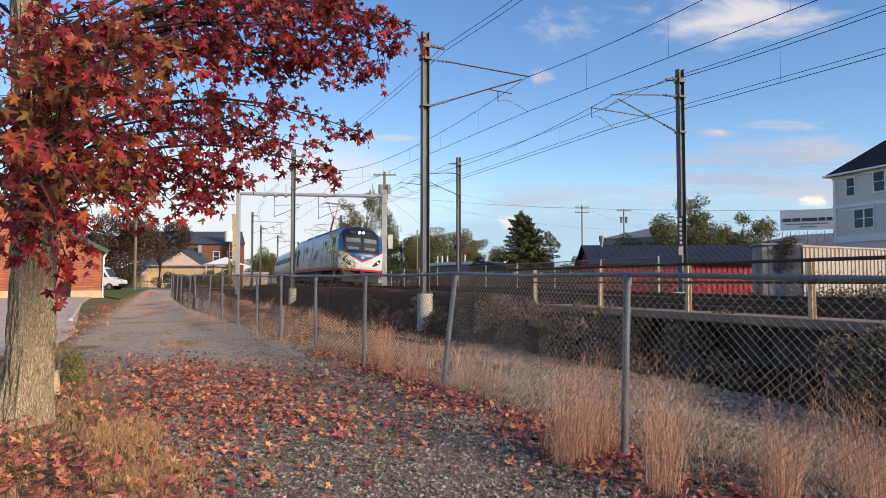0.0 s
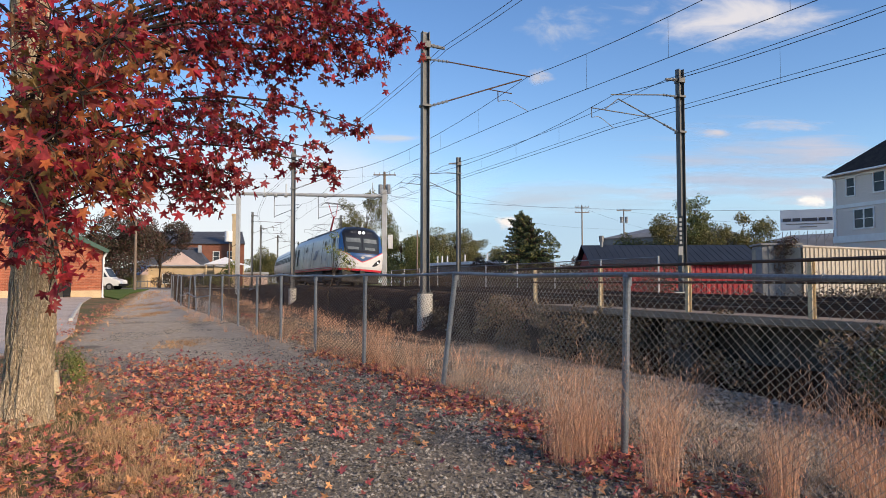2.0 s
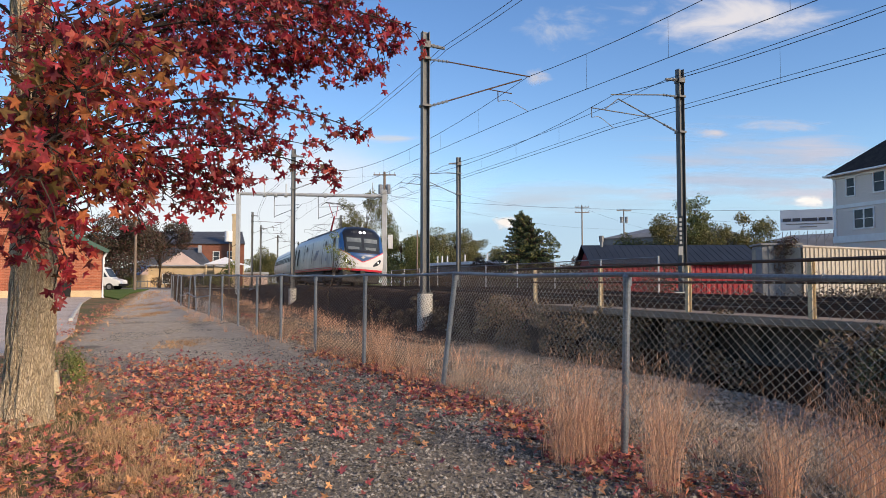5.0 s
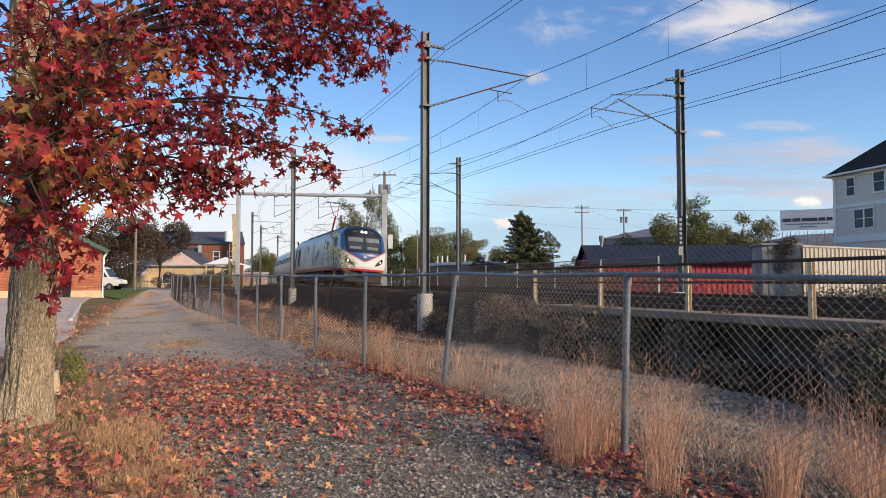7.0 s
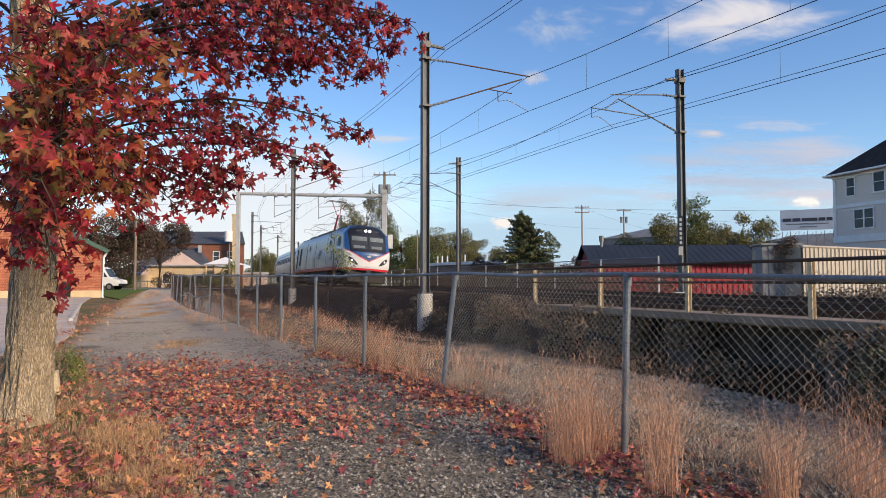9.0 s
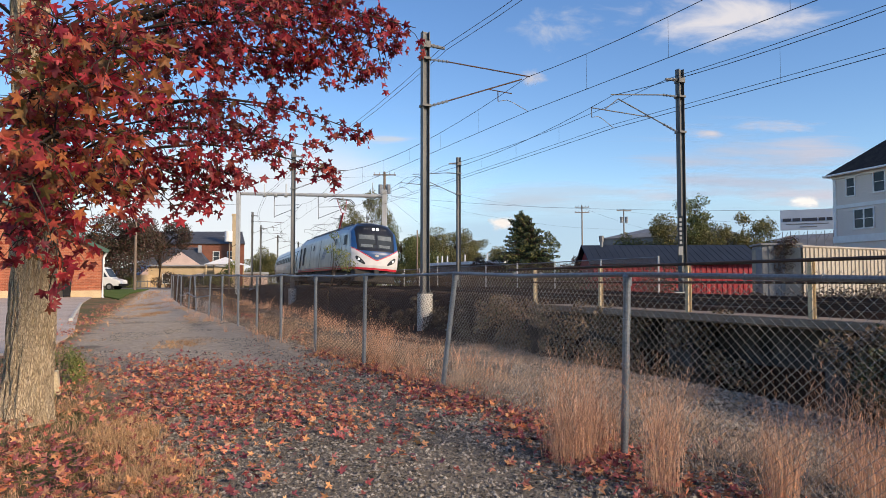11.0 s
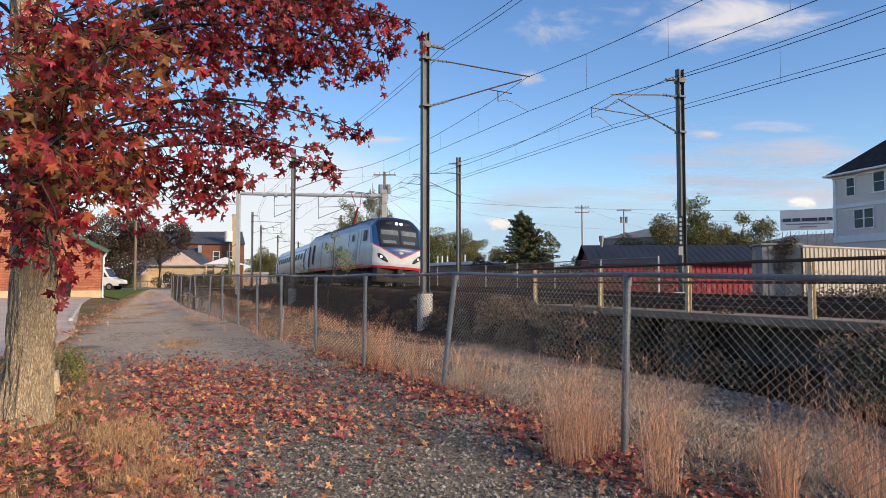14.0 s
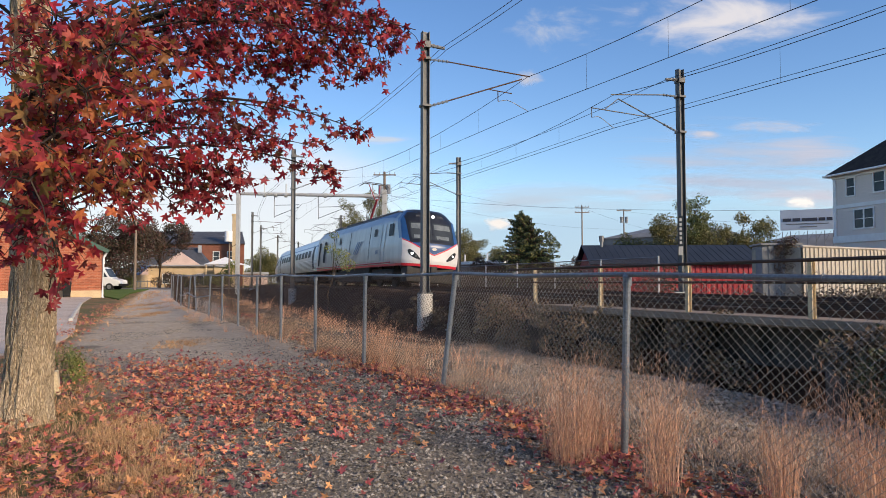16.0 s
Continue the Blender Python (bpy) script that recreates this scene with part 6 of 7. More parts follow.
    # long grey sheds behind
    for ring, z, lab in (([(22, 98), (36.5, 88), (43, 99), (28, 109)], 9.0, "large grey-roofed warehouse behind the trees"), ([(33, 78), (44, 70), (50, 80), (39, 88)], 6.7, "long flat pale grey warehouse behind the sign")):
        t = thing("warehouse", lab, "warehouse", "warehouses")
        b = bmesh.new()
        prism(b, ring, 0.4, z - 1.45)
        part("wall", b, GREY_METAL, t)
        b = bmesh.new()
        cx, cy = sum(p[0] for p in ring) / 4, sum(p[1] for p in ring) / 4
        lo = [b.verts.new((x + (x - cx) * 0.04, y + (y - cy) * 0.04, z - 1.5)) for x, y in ring]
        hi = [b.verts.new((cx + (x - cx) * 0.35, cy + (y - cy) * 0.6, z)) for x, y in ring]
        b.faces.new(hi)
        for k in range(4):
            b.faces.new((lo[k], lo[(k + 1) % 4], hi[(k + 1) % 4], hi[k]))
        part("roof", b, GREY_METAL, t)
    t = thing("low_building", "long low pale building with roof vents behind the fence", "building")
    b = bmesh.new()
    prism(b, [(-1.5, 82), (6.2, 70), (10, 72), (3, 85)], 0.4, 3.4)
    part("wall", b, GREY_METAL, t)
    b = bmesh.new()
    prism(b, [(-1.8, 81.6), (6.0, 69.6), (10.4, 72), (3, 85.4)], 3.4, 3.7)
    part("roof", b, WHITE_TRIM, t)
    for f in (0.05, 0.12, 0.2, 0.45, 0.75):
        b = bmesh.new()
        p = Vector((-1.0, 82, 0)).lerp(Vector((6.5, 71, 0)), f)
        rod(b, (p.x, p.y, 3.6), (p.x, p.y, 4.5), 0.09, n=8)
        part("vent_pipe", b, PALE_GALV, t)
    # sign board on stilts
    t = thing("roof_sign", "white billboard with dark lettering on a steel frame", "billboard")
    a, c = Vector((33.4, 70, 0)), Vector((37.6, 67.8, 0))
    m = frame_on(a, c - a)
    L = (c - a).length
    b = bmesh.new()
    box(b, (L / 2, 0, 7.6), (L, 0.14, 2.0), m, 0.02)
    part("board", b, SIGN_WHITE, t, "pale sign board")
    x = 0.22
    for w in (0.75, 0.68, 1.35, 0.55, 0.5):
        b = bmesh.new()
        box(b, (x + w * 0.5 * 0.98, 0.085, 7.62), (w * 0.98, 0.03, 0.3), m)
        part("lettering_bar", b, INK, t)
        x += w * 0.98 + 0.14
    for z, x0, x1 in ((7.2, 0.5, 4.2), (6.92, 1.7, 3.2)):
        b = bmesh.new()
        box(b, ((x0 + x1) / 2, 0.082, z), (x1 - x0, 0.02, 0.09), m)
        part("small_print_bar", b, GREY_METAL, t)
    for k in range(7):
        b = bmesh.new()
        xx = 0.15 + k * (L - 0.3) / 6
        rod(b, m @ Vector((xx, -0.1, 4.6)), m @ Vector((xx, -0.1, 6.5)), 0.035, n=5)
        rod(b, m @ Vector((xx, -0.1, 5.4)), m @ Vector((xx + 0.5, -0.1, 6.4)), 0.025, n=5)
        part("stilt", b, GREY_METAL, t)


build_far_side()


# ---- three-storey house ----
def build_house():
    t = thing("clapboard_house", "three-storey taupe clapboard house with white trim and dark hip roof", "house")
    A = Vector((31.6, 57, 0))
    u = Vector((0.235, -0.972, 0)).normalized()
    v = Vector((0.972, 0.235, 0))
    W, D = 15.0, 11.0
    ring = [A, A + u * W, A + u * W + v * D, A + v * D]
    b = bmesh.new()
    prism(b, [(p.x, p.y) for p in ring], 0.4, 9.98)
    part("wall", b, SIDING, t)
    m = frame_on(A, u)
    # clapboards on the two seen sides
    zz = 5.0
    cb = bmesh.new()
    box(cb, (W / 2, 0.012, 0), (W, 0.03, 0.125), m)
    me = mesh_of("clapboard", cb, SIDING)
    while zz < 9.95:
        ob = new("clapboard", me)
        ob.parent = t
        ob.matrix_basis = Matrix.Translation((0, 0, zz)) @ m @ pose(0, 0, 0, 5, 0, 0) @ m.inverted()
        zz += 0.15
    for z, h, pr in ((9.93, 0.34, 0.10), (7.5, 0.28, 0.06), (4.9, 0.55, 0.10)):
        b = bmesh.new()
        box(b, (W / 2, pr / 2, z), (W + 0.2, pr + 0.06, h), m)
        part("trim_band", b, WHITE_TRIM, t, "white trim band")
    b = bmesh.new()
    box(b, (0.12, 0.04, 7.35), (0.26, 0.14, 5.3), m)
    part("corner_board", b, WHITE_TRIM, t, "white corner board")
    for x, z, w, h, n in ((1.75, 8.98, 0.75, 1.35, 1), (4.45, 9.05, 0.95, 1.45, 1), (2.95, 6.4, 1.75, 1.4, 2), (8.2, 9.0, 0.95, 1.4, 1), (8.4, 6.45, 1.75, 1.4, 2)):
        add_window(t, m, x, z, w, h, n)
    b = bmesh.new()
    ov = 0.55
    e = [ring[0] - u * ov - v * ov, ring[1] + u * ov - v * ov, ring[2] + u * ov + v * ov, ring[3] - u * ov + v * ov]
    r1, r2 = A + v * D / 2 + u * D / 2, A + v * D / 2 + u * (W - D / 2)
    q = [b.verts.new((p.x, p.y, 10.06)) for p in e] + [b.verts.new((r1.x, r1.y, 15.1)), b.verts.new((r2.x, r2.y, 15.1))]
    for k in ((0, 1, 5, 4), (1, 2, 5), (2, 3, 4, 5), (3, 0, 4), (3, 2, 1, 0)):
        b.faces.new([q[i] for i in k])
    part("roof", b, SHINGLE, t, "dark shingle hip roof")
    b = bmesh.new()
    for k in range(4):
        p, p2 = e[k], e[(k + 1) % 4]
        rod(b, (p.x, p.y, 10.04), (p2.x, p2.y, 10.04), 0.09, n=6)
    part("gutter", b, WHITE_TRIM, t, "white gutter")


build_house()


# ---- the sweetgum at the lane's edge ----
TREE_X, TREE_Y = -4.35, 7.4
STAR = []
for _lobe, _len in ((0, 1.0), (60, 0.95), (124, 0.7), (236, 0.7), (300, 0.95)):
    for _da, _r in ((-30, 0.42), (-15, 0.68), (0, 1.0), (15, 0.68)):
        _ang = radians(90 + _lobe + _da)
        STAR.append((_r * _len * math.cos(_ang), _r * _len * math.sin(_ang)))


def star_leaf(vs, fs, p, tip, nrm, size, fold=0.22):
    """A five-lobed leaf at p: tip direction, face normal, half length."""
    y = tip.normalized()
    x = y.cross(nrm).normalized()
    n = x.cross(y)
    k = len(vs)
    vs.append(p)
    for i, (a, b) in enumerate(STAR):
        vs.append(p + x * a * size + y * b * size + n * (fold * size * abs(a) - fold * size * 0.35 * (b * b)))
    n = len(STAR)
    for i in range(n):
        fs.append((k, k + 1 + i, k + 1 + (i + 1) % n))


def bough_meshes(length, seed, count, spread, droop, size):
    """A limb along +x in its own space, its twigs, and its leaves."""
    rng = random.Random(seed)
    bm = bmesh.new()
    n = 7
    path = []
    for i in range(n + 1):
        f = i / n
        path.append(Vector((length * f, 0.12 * length * math.sin(f * 3 + seed) * f * 0.5, 0.13 * length * math.sin(f * math.pi) - 0.02 * length * f)))
    r0 = 0.010 + 0.0055 * length
    chain(bm, path, [r0 * (1 - 0.85 * i / n) for i in range(n + 1)], 7)
    vs, fs = [], []

    def on(f):
        g = f * n
        i = min(int(g), n - 1)
        return path[i].lerp(path[i + 1], g - i)

    twigs = max(8, count // 7)
    for k in range(twigs):
        f = 0.30 + 0.72 * rng.random() ** 0.75
        a = on(min(f, 1))
        wide = spread * (1.15 - 0.75 * min(f, 1))
        d = Vector((rng.uniform(0.0, 0.9), rng.gauss(0, 0.9), rng.gauss(0.05, 0.55))).normalized()
        L = wide * rng.uniform(0.35, 1.0)
        mid = a + d * L * 0.55 + Vector((0, 0, 0.02))
        e = a + d * L + Vector((0, 0, -droop * L * rng.uniform(0.3, 1.1)))
        chain(bm, [a, mid, e], [0.007, 0.005, 0.002], 4)
        for q in range(rng.randint(5, 10)):
            g = 0.2 + 0.85 * rng.random() ** 0.7
            p = (a.lerp(mid, g * 2) if g < 0.5 else mid.lerp(e, g * 2 - 1))
            p = p + Vector((rng.gauss(0, 0.05), rng.gauss(0, 0.05), rng.gauss(-0.03, 0.05)))
            tip = Vector((rng.gauss(0.2, 0.6), rng.gauss(0, 0.6), -0.75 + rng.gauss(0, 0.45)))
            nr = Vector((rng.gauss(0, 0.7), rng.gauss(0, 0.7), rng.gauss(0.55, 0.5)))
            star_leaf(vs, fs, p, tip, nr, size * rng.uniform(0.5, 1.1), rng.uniform(-0.5, 0.75))
    return bm, vs, fs


BOUGH_ENDS = [(-0.57, 8.5, 4.41), (-0.84, 8.2, 4.04), (-1.11, 8, 4.43), (-1.43, 8, 4.08), (-1.03, 8.5, 3.43), (-1.3, 8, 2.87), (-1.51, 7.6, 3.04),
              (-1.69, 7.9, 3.45), (-1.8, 7.1, 3.0), (-1.91, 6.8, 2.34), (-2.14, 7, 2.62), (-2.17, 6.5, 2.15), (-2.56, 7, 2.45), (-2.39, 6.2, 2.03),
              (-2.6, 6, 1.97), (-3.0, 6.5, 2.28), (-2.77, 5.4, 1.61), (-2.71, 5, 1.82), (-2.86, 4.8, 1.69), (-2.62, 4.3, 2.19), (-2.34, 4.3, 2.39),
              (-2.14, 4.6, 2.78), (-1.93, 5, 3.25), (-1.86, 6, 3.36), (-1.73, 6.5, 3.99), (-2.17, 4.3, 3.08), (-2.17, 6, 2.89), (-2.21, 5.2, 2.49),
              (-2.15, 8.6, 4.17), (-1.14, 7, 4.34),
              (-2.62, 4.5, 2.95), (-2.8, 4.7, 3.4), (-2.9, 4.9, 2.65), (-3.25, 5.6, 2.35), (-0.72, 8.6, 4.62), (-0.95, 8.4, 4.74), (-1.1, 8.0, 4.85), (-3.06, 5.2, 1.80), (-3.2, 5.35, 1.70), (-2.92, 5.0, 1.86), (-0.40, 8.5, 4.60), (-1.2, 8.3, 4.6)]
BOUGHS = []


def build_sweetgum():
    z0 = ground_xy(TREE_X, TREE_Y)
    t = thing("sweetgum_tree", "sweetgum tree with ridged grey trunk and crimson star-shaped autumn leaves", "tree", at=Matrix.Translation((TREE_X, TREE_Y, z0)))
    bm = bmesh.new()
    rows, seg = 120, 110
    rings = []
    for j in range(rows + 1):
        z = -0.2 + 8.7 * (j / rows) ** 1.15
        r = 0.222 * (1 - 0.06 * z) + 0.05 * math.exp(-max(z, 0) * 5.5)
        r = max(r, 0.06)
        cx, cy = 0.05 * math.sin(z * 0.8), 0.06 * math.sin(z * 0.6 + 1)
        ring = []
        for i in range(seg):
            a = i * math.tau / seg
            ridge = 0.02 * noise.noise((math.cos(a) * 3, math.sin(a) * 3, z * 1.2)) + 0.085 * min(0.5, abs(noise.noise((math.cos(a) * 7.5, math.sin(a) * 7.5, z * 2.1))) + 0.35 * abs(noise.noise((math.cos(a) * 15, math.sin(a) * 15, z * 5)))) - 0.02
            flare = 0.03 * math.sin(a * 5 + 1) * math.exp(-max(z, 0) * 5)
            rr = r + ridge + flare
            ring.append(bm.verts.new((cx + rr * math.cos(a), cy + rr * math.sin(a), z)))
        rings.append(ring)
    for u, v in zip(rings, rings[1:]):
        for i in range(seg):
            bm.faces.new((u[i], u[(i + 1) % seg], v[(i + 1) % seg], v[i]))
    part("trunk", bm, BARK, t, "grey-brown deeply ridged trunk", smooth=True)
    rng = random.Random(4)
    ends = [Vector(e) - Vector((TREE_X, TREE_Y, z0)) for e in BOUGH_ENDS]
    for k in (9, 11, 13, 14, 15, 17, 33):
        ends[k].z += 0.22
    # extra boughs above the view, unseen, added only for the shade they cast
    for k in (0, 1, 3, 4):
        a = k * 2.4 + 0.3
        ends.append(Vector((2.6 * math.cos(a), 2.2 * math.sin(a), 4.6 + 0.32 * k)))
    for i, e in enumerate(ends):
        zs = max(1.75, min(5.2, e.z * 0.80 + 0.1)) if i < 42 else e.z - 0.9
        if i in (16, 17, 18, 14, 13, 11, 9, 37, 38, 39):
            zs = 2.3 + 0.1 * (i % 3)
        s = Vector((0.05, 0.0, zs))
        d = e - s
        L = d.length
        wispy = i in (4, 5, 9)
        count = 180 if i < 42 else 90
        if i in (0, 1, 2, 3, 7, 23, 24, 28, 29):
            count = 310
        if i >= 18 and i < 37:
            count = 185
        if i in (8, 10, 11, 12, 23, 26, 27):
            count = 125
        if i in (6, 7):
            count = 190
        if 34 <= i < 37:
            count = 230
        if 37 <= i < 42:
            count = 40
        if wispy:
            count = 190
        if i in (13, 14, 15, 17, 18, 33):
            count = 70
        if i == 16:
            count = 45
        bm, vs, fs = bough_meshes(L, 100 + i, count, 0.45 if wispy else 0.72 if i in (6, 7, 8, 10, 12) else 0.7 if i in (1, 3, 9, 11, 13, 14, 15, 16, 17, 18, 33, 37, 38, 39) else 0.95, 0.35, 0.070 if i < 18 or i > 33 else 0.076)
        q = d.to_track_quat("X", "Z").to_matrix().to_4x4()
        b = part("bough", bm, TWIG, t)
        b.matrix_basis = Matrix.Translation(s) @ q
        lf = new("leaves", raw("leaves", vs, fs, CROWN_MIX if (19 <= i <= 22 or i in (25, 27, 30, 32)) else CROWN_RED))
        lf.parent = b
        tagged(lf, "crimson and orange star-shaped leaves", kind="stuff")
        BOUGHS.append((b, b.matrix_basis.copy(), rng.uniform(0, 6.28), L))


build_sweetgum()


# ---- ground cover ----
def blade(vs, fs, p, h, lean, width, rng, seg=3):
    """One grass blade, a bent tapering strip."""
    a = rng.uniform(0, math.tau)
    side = Vector((math.cos(a), math.sin(a), 0)) * width
    k = len(vs)
    for i in range(seg):
        f = i / seg
        c = p + Vector((lean.x * f * f, lean.y * f * f, h * f * (1 - 0.12 * f)))
        w = side * (1 - 0.75 * f)
        vs += [c - w, c + w]
    vs.append(p + Vector((lean.x, lean.y, h * 0.88)))
    for i in range(seg - 1):
        b = k + 2 * i
        fs.append((b, b + 1, b + 3, b + 2))
    b = k + 2 * (seg - 1)
    fs.append((b, b + 1, b + 2))


def tuft(vs, fs, p, h, n, rng, width=0.0035, wind=(0, 0), splay=0.5, root=0.17):
    for _ in range(n):
        a, r = rng.uniform(0, math.tau), rng.random() ** 0.7 * root
        q = p + Vector((math.cos(a) * r, math.sin(a) * r, -0.02))
        hh = h * (0.22 + 0.85 * rng.random())
        sp = splay * hh * rng.random()
        lx, ly = rng.gauss(0, 0.17) * hh, rng.gauss(0, 0.17) * hh
        blade(vs, fs, q, hh, Vector((math.cos(a) * sp + wind[0] * hh + lx, math.sin(a) * sp + wind[1] * hh + ly, 0)), width * rng.uniform(0.6, 1.4), rng)
        if rng.random() < 0.5:
            # feathery seed heads along the upper stem
            for q2 in range(5):
                f = rng.uniform(0.35, 0.98)
                c = q + Vector(((math.cos(a) * sp + wind[0] * hh) * f * f, (math.sin(a) * sp + wind[1] * hh) * f * f, hh * f * 0.92))
                blade(vs, fs, c, 0.06, Vector((rng.gauss(0, 0.025), rng.gauss(0, 0.025), 0)), 0.0019, rng, 2)


def fence_point(f):
    """A place f (0 to 1) along the fence."""
    g = f * (len(POSTS) - 1)
    i = min(int(g), len(POSTS) - 2)
    a, b = POSTS[i], POSTS[i + 1]
    return a[0] + (b[0] - a[0]) * (g - i), a[1] + (b[1] - a[1]) * (g - i)


SWAYING = []


def build_grass():
    rng = random.Random(8)
    vs, fs = [], []
    # broomsedge along the fence, mostly on its far side
    for k in range(90):
        f = rng.random() ** 1.15
        x, y = fence_point(f)
        side = rng.gauss(0.35, 0.38)
        x, y = x + side * NX, y + side * NY
        if noise.noise((x * 0.9, y * 0.9, 2)) < (0.42 if y < 8 else 0.26 if y < 10 else 0.0) and rng.random() < 0.94:
            continue
        if math.hypot(x, y) < 3.6:
            continue
        h = rng.uniform(0.4, 0.85) * (0.75 if y > 12 else 1)
        tuft(vs, fs, Vector((x, y, ground_xy(x, y))), h, 26 if y < 14 else 16, rng, 0.0024 if y < 12 else 0.005, (0.05, 0))
    # stands farther down the bank and by the lane's bend
    for k in range(220):
        st, o = rng.uniform(13, 44), rng.uniform(-8.2, -6.2)
        p = off(st, o)
        if noise.noise((p.x * 0.5, p.y * 0.5, 7)) < 0.02:
            continue
        tuft(vs, fs, Vector((p.x, p.y, ground_at(st, o))), rng.uniform(0.35, 0.75), 16, rng, 0.007, (0.05, 0))
    # tawny growth on the lane side of the fence farther off
    for k in range(70):
        f = 0.3 + 0.7 * rng.random()
        x, y = fence_point(f)
        d = abs(rng.gauss(0.35, 0.3))
        x, y = x - d * NX, y - d * NY
        if noise.noise((x * 0.5, y * 0.5, 14)) < -0.1:
            continue
        tuft(vs, fs, Vector((x, y, ground_xy(x, y))), rng.uniform(0.1, 0.38) * (1.2 - 0.5 * min(1, d)), 16, rng, 0.006, (0.0, 0))
    g = new("dry_grass", raw("dry_grass", vs, fs, STRAW))
    tagged(g, "tall orange-brown dry broomsedge along the fence", "grass", kind="stuff")
    # bleached matted grass down the bank
    vs, fs = [], []
    for k in range(26000):
        st, o = rng.uniform(3, 30), rng.uniform(-8.8, -2.9)
        if st > 20 and rng.random() < 0.5:
            continue
        if o > -4.2 and not (BR_A - 1 < st < BR_B + 1):
            continue
        p = off(st, o)
        d = noise.noise((p.x * 0.55, p.y * 0.55, 11))
        if d < -0.06 + 0.14 * smooth(-6.5, -3.4, o) and rng.random() < 0.85:
            continue
        if p.y < 1.5:
            continue
        h = rng.uniform(0.015, 0.13) * (2.2 if o < -7.4 else 1)
        a = rng.uniform(0, math.tau)
        sp = rng.uniform(0.04, 0.28)
        blade(vs, fs, Vector((p.x, p.y, ground_at(st, o) - 0.01)), h, Vector((math.cos(a) * sp, math.sin(a) * sp, 0)), 0.0045 + 0.0003 * max(0, p.y - 8), rng, 2)
    for k in range(3500):
        p = Vector((rng.uniform(1.2, 7.2), rng.uniform(8.5, 15.5), 0))
        st, o = across(p.x, p.y)
        if not -8.2 < o < -2.8 or noise.noise((p.x * 1.3, p.y * 1.3, 21)) < -0.05:
            continue
        a, sp = rng.uniform(0, math.tau), rng.uniform(0.05, 0.3)
        blade(vs, fs, Vector((p.x, p.y, ground_at(st, o) - 0.01)), rng.uniform(0.02, 0.12), Vector((math.cos(a) * sp, math.sin(a) * sp, 0)), 0.006, rng, 2)
    # pale waist-high stalks behind the fence
    for k in range(230):
        f = 0.03 + 0.36 * rng.random()
        x, y = fence_point(f)
        d = abs(rng.gauss(0.15, 0.45)) + 0.08
        x, y = x + d * NX, y + d * NY
        if noise.noise((x * 0.8, y * 0.8, 31)) < -0.05 or y < 4.4:
            continue
        tuft(vs, fs, Vector((x, y, ground_xy(x, y))), rng.uniform(0.22, 0.5) * (0.7 if y < 7 else 1.0), 34, rng, 0.0016 + 0.0002 * max(0, y - 6), (0.06, 0), 0.7, 0.2)
    # straggling sprays of dead grass over the bank
    for k in range(420):
        st, o = rng.uniform(7, 21), rng.uniform(-8.2, -4.0)
        p = off(st, o)
        if noise.noise((p.x * 0.9, p.y * 0.9, 51)) < 0.02 or p.y < 4.6:
            continue
        tuft(vs, fs, Vector((p.x, p.y, ground_at(st, o))), rng.uniform(0.1, 0.3), 26, rng, 0.0024, (0.08, -0.04), 1.5, 0.14)
    g = new("bleached_grass", raw("bleached_grass", vs, fs, PALE_STRAW))
    tagged(g, "bleached matted dry grass on the bank below the fence", "grass", kind="stuff")
    # tawny straw lying on the shaded foot of the bank
    vs, fs = [], []
    for k in range(8000):
        p = Vector((rng.uniform(2.2, 7.2), rng.uniform(7.5, 15.5), 0))
        st, o = across(p.x, p.y)
        if not -8.0 < o < -2.8 or noise.noise((p.x * 1.1, p.y * 1.1, 27)) < -0.2:
            continue
        a, sp = rng.uniform(0, math.tau), rng.uniform(0.05, 0.22)
        blade(vs, fs, Vector((p.x, p.y, ground_at(st, o) - 0.005)), rng.uniform(0.015, 0.09), Vector((math.cos(a) * sp, math.sin(a) * sp, 0)), 0.007, rng, 2)
    g = new("bank_straw", raw("bank_straw", vs, fs, VERGE_STRAW))
    tagged(g, "tawny flattened straw on the shaded foot of the bank", "grass", kind="stuff")
    # verge under the tree, in rust and green
    for nm, m, n, lab, zz, lo in (("verge_grass", STRAW, 24000, "rust-coloured dry grass under the tree", 0.11, -0.2), ("green_grass", GREEN_GRASS, 11000, "green grass and weeds at the tree's foot", 0.13, -0.14)):
        vs, fs = [], []
        for k in range(n):
            x, y = rng.uniform(-8.5, -1.4), rng.uniform(3.0, 15)
            edge = max(1.25 - 0.6 * y, -2.05 - 0.39 * y) - 0.25 * noise.noise((x, y, 3))
            if x > edge + 0.45 or (x > edge and rng.random() < 0.7):
                continue
            if noise.noise((x * 1.1, y * 1.1, 5 if nm == "verge_grass" else 9)) < lo:
                continue
            h = rng.uniform(0.03, zz * 1.3)
            a = rng.uniform(0, math.tau)
            sp = rng.uniform(0.2, 0.9) * h
            for q in range(3):
                blade(vs, fs, Vector((x + rng.gauss(0, 0.03), y + rng.gauss(0, 0.03), ground_xy(x, y) - 0.01)), h * rng.uniform(0.6, 1.1), Vector((math.cos(a + q) * sp, math.sin(a + q) * sp, 0)), 0.0023, rng, 2)
        g = new(nm, raw(nm, vs, fs, m))
        tagged(g, lab, "grass", kind="stuff")
    # fuzzy tawny mounds at the lane's edge under the tree
    vs, fs = [], []
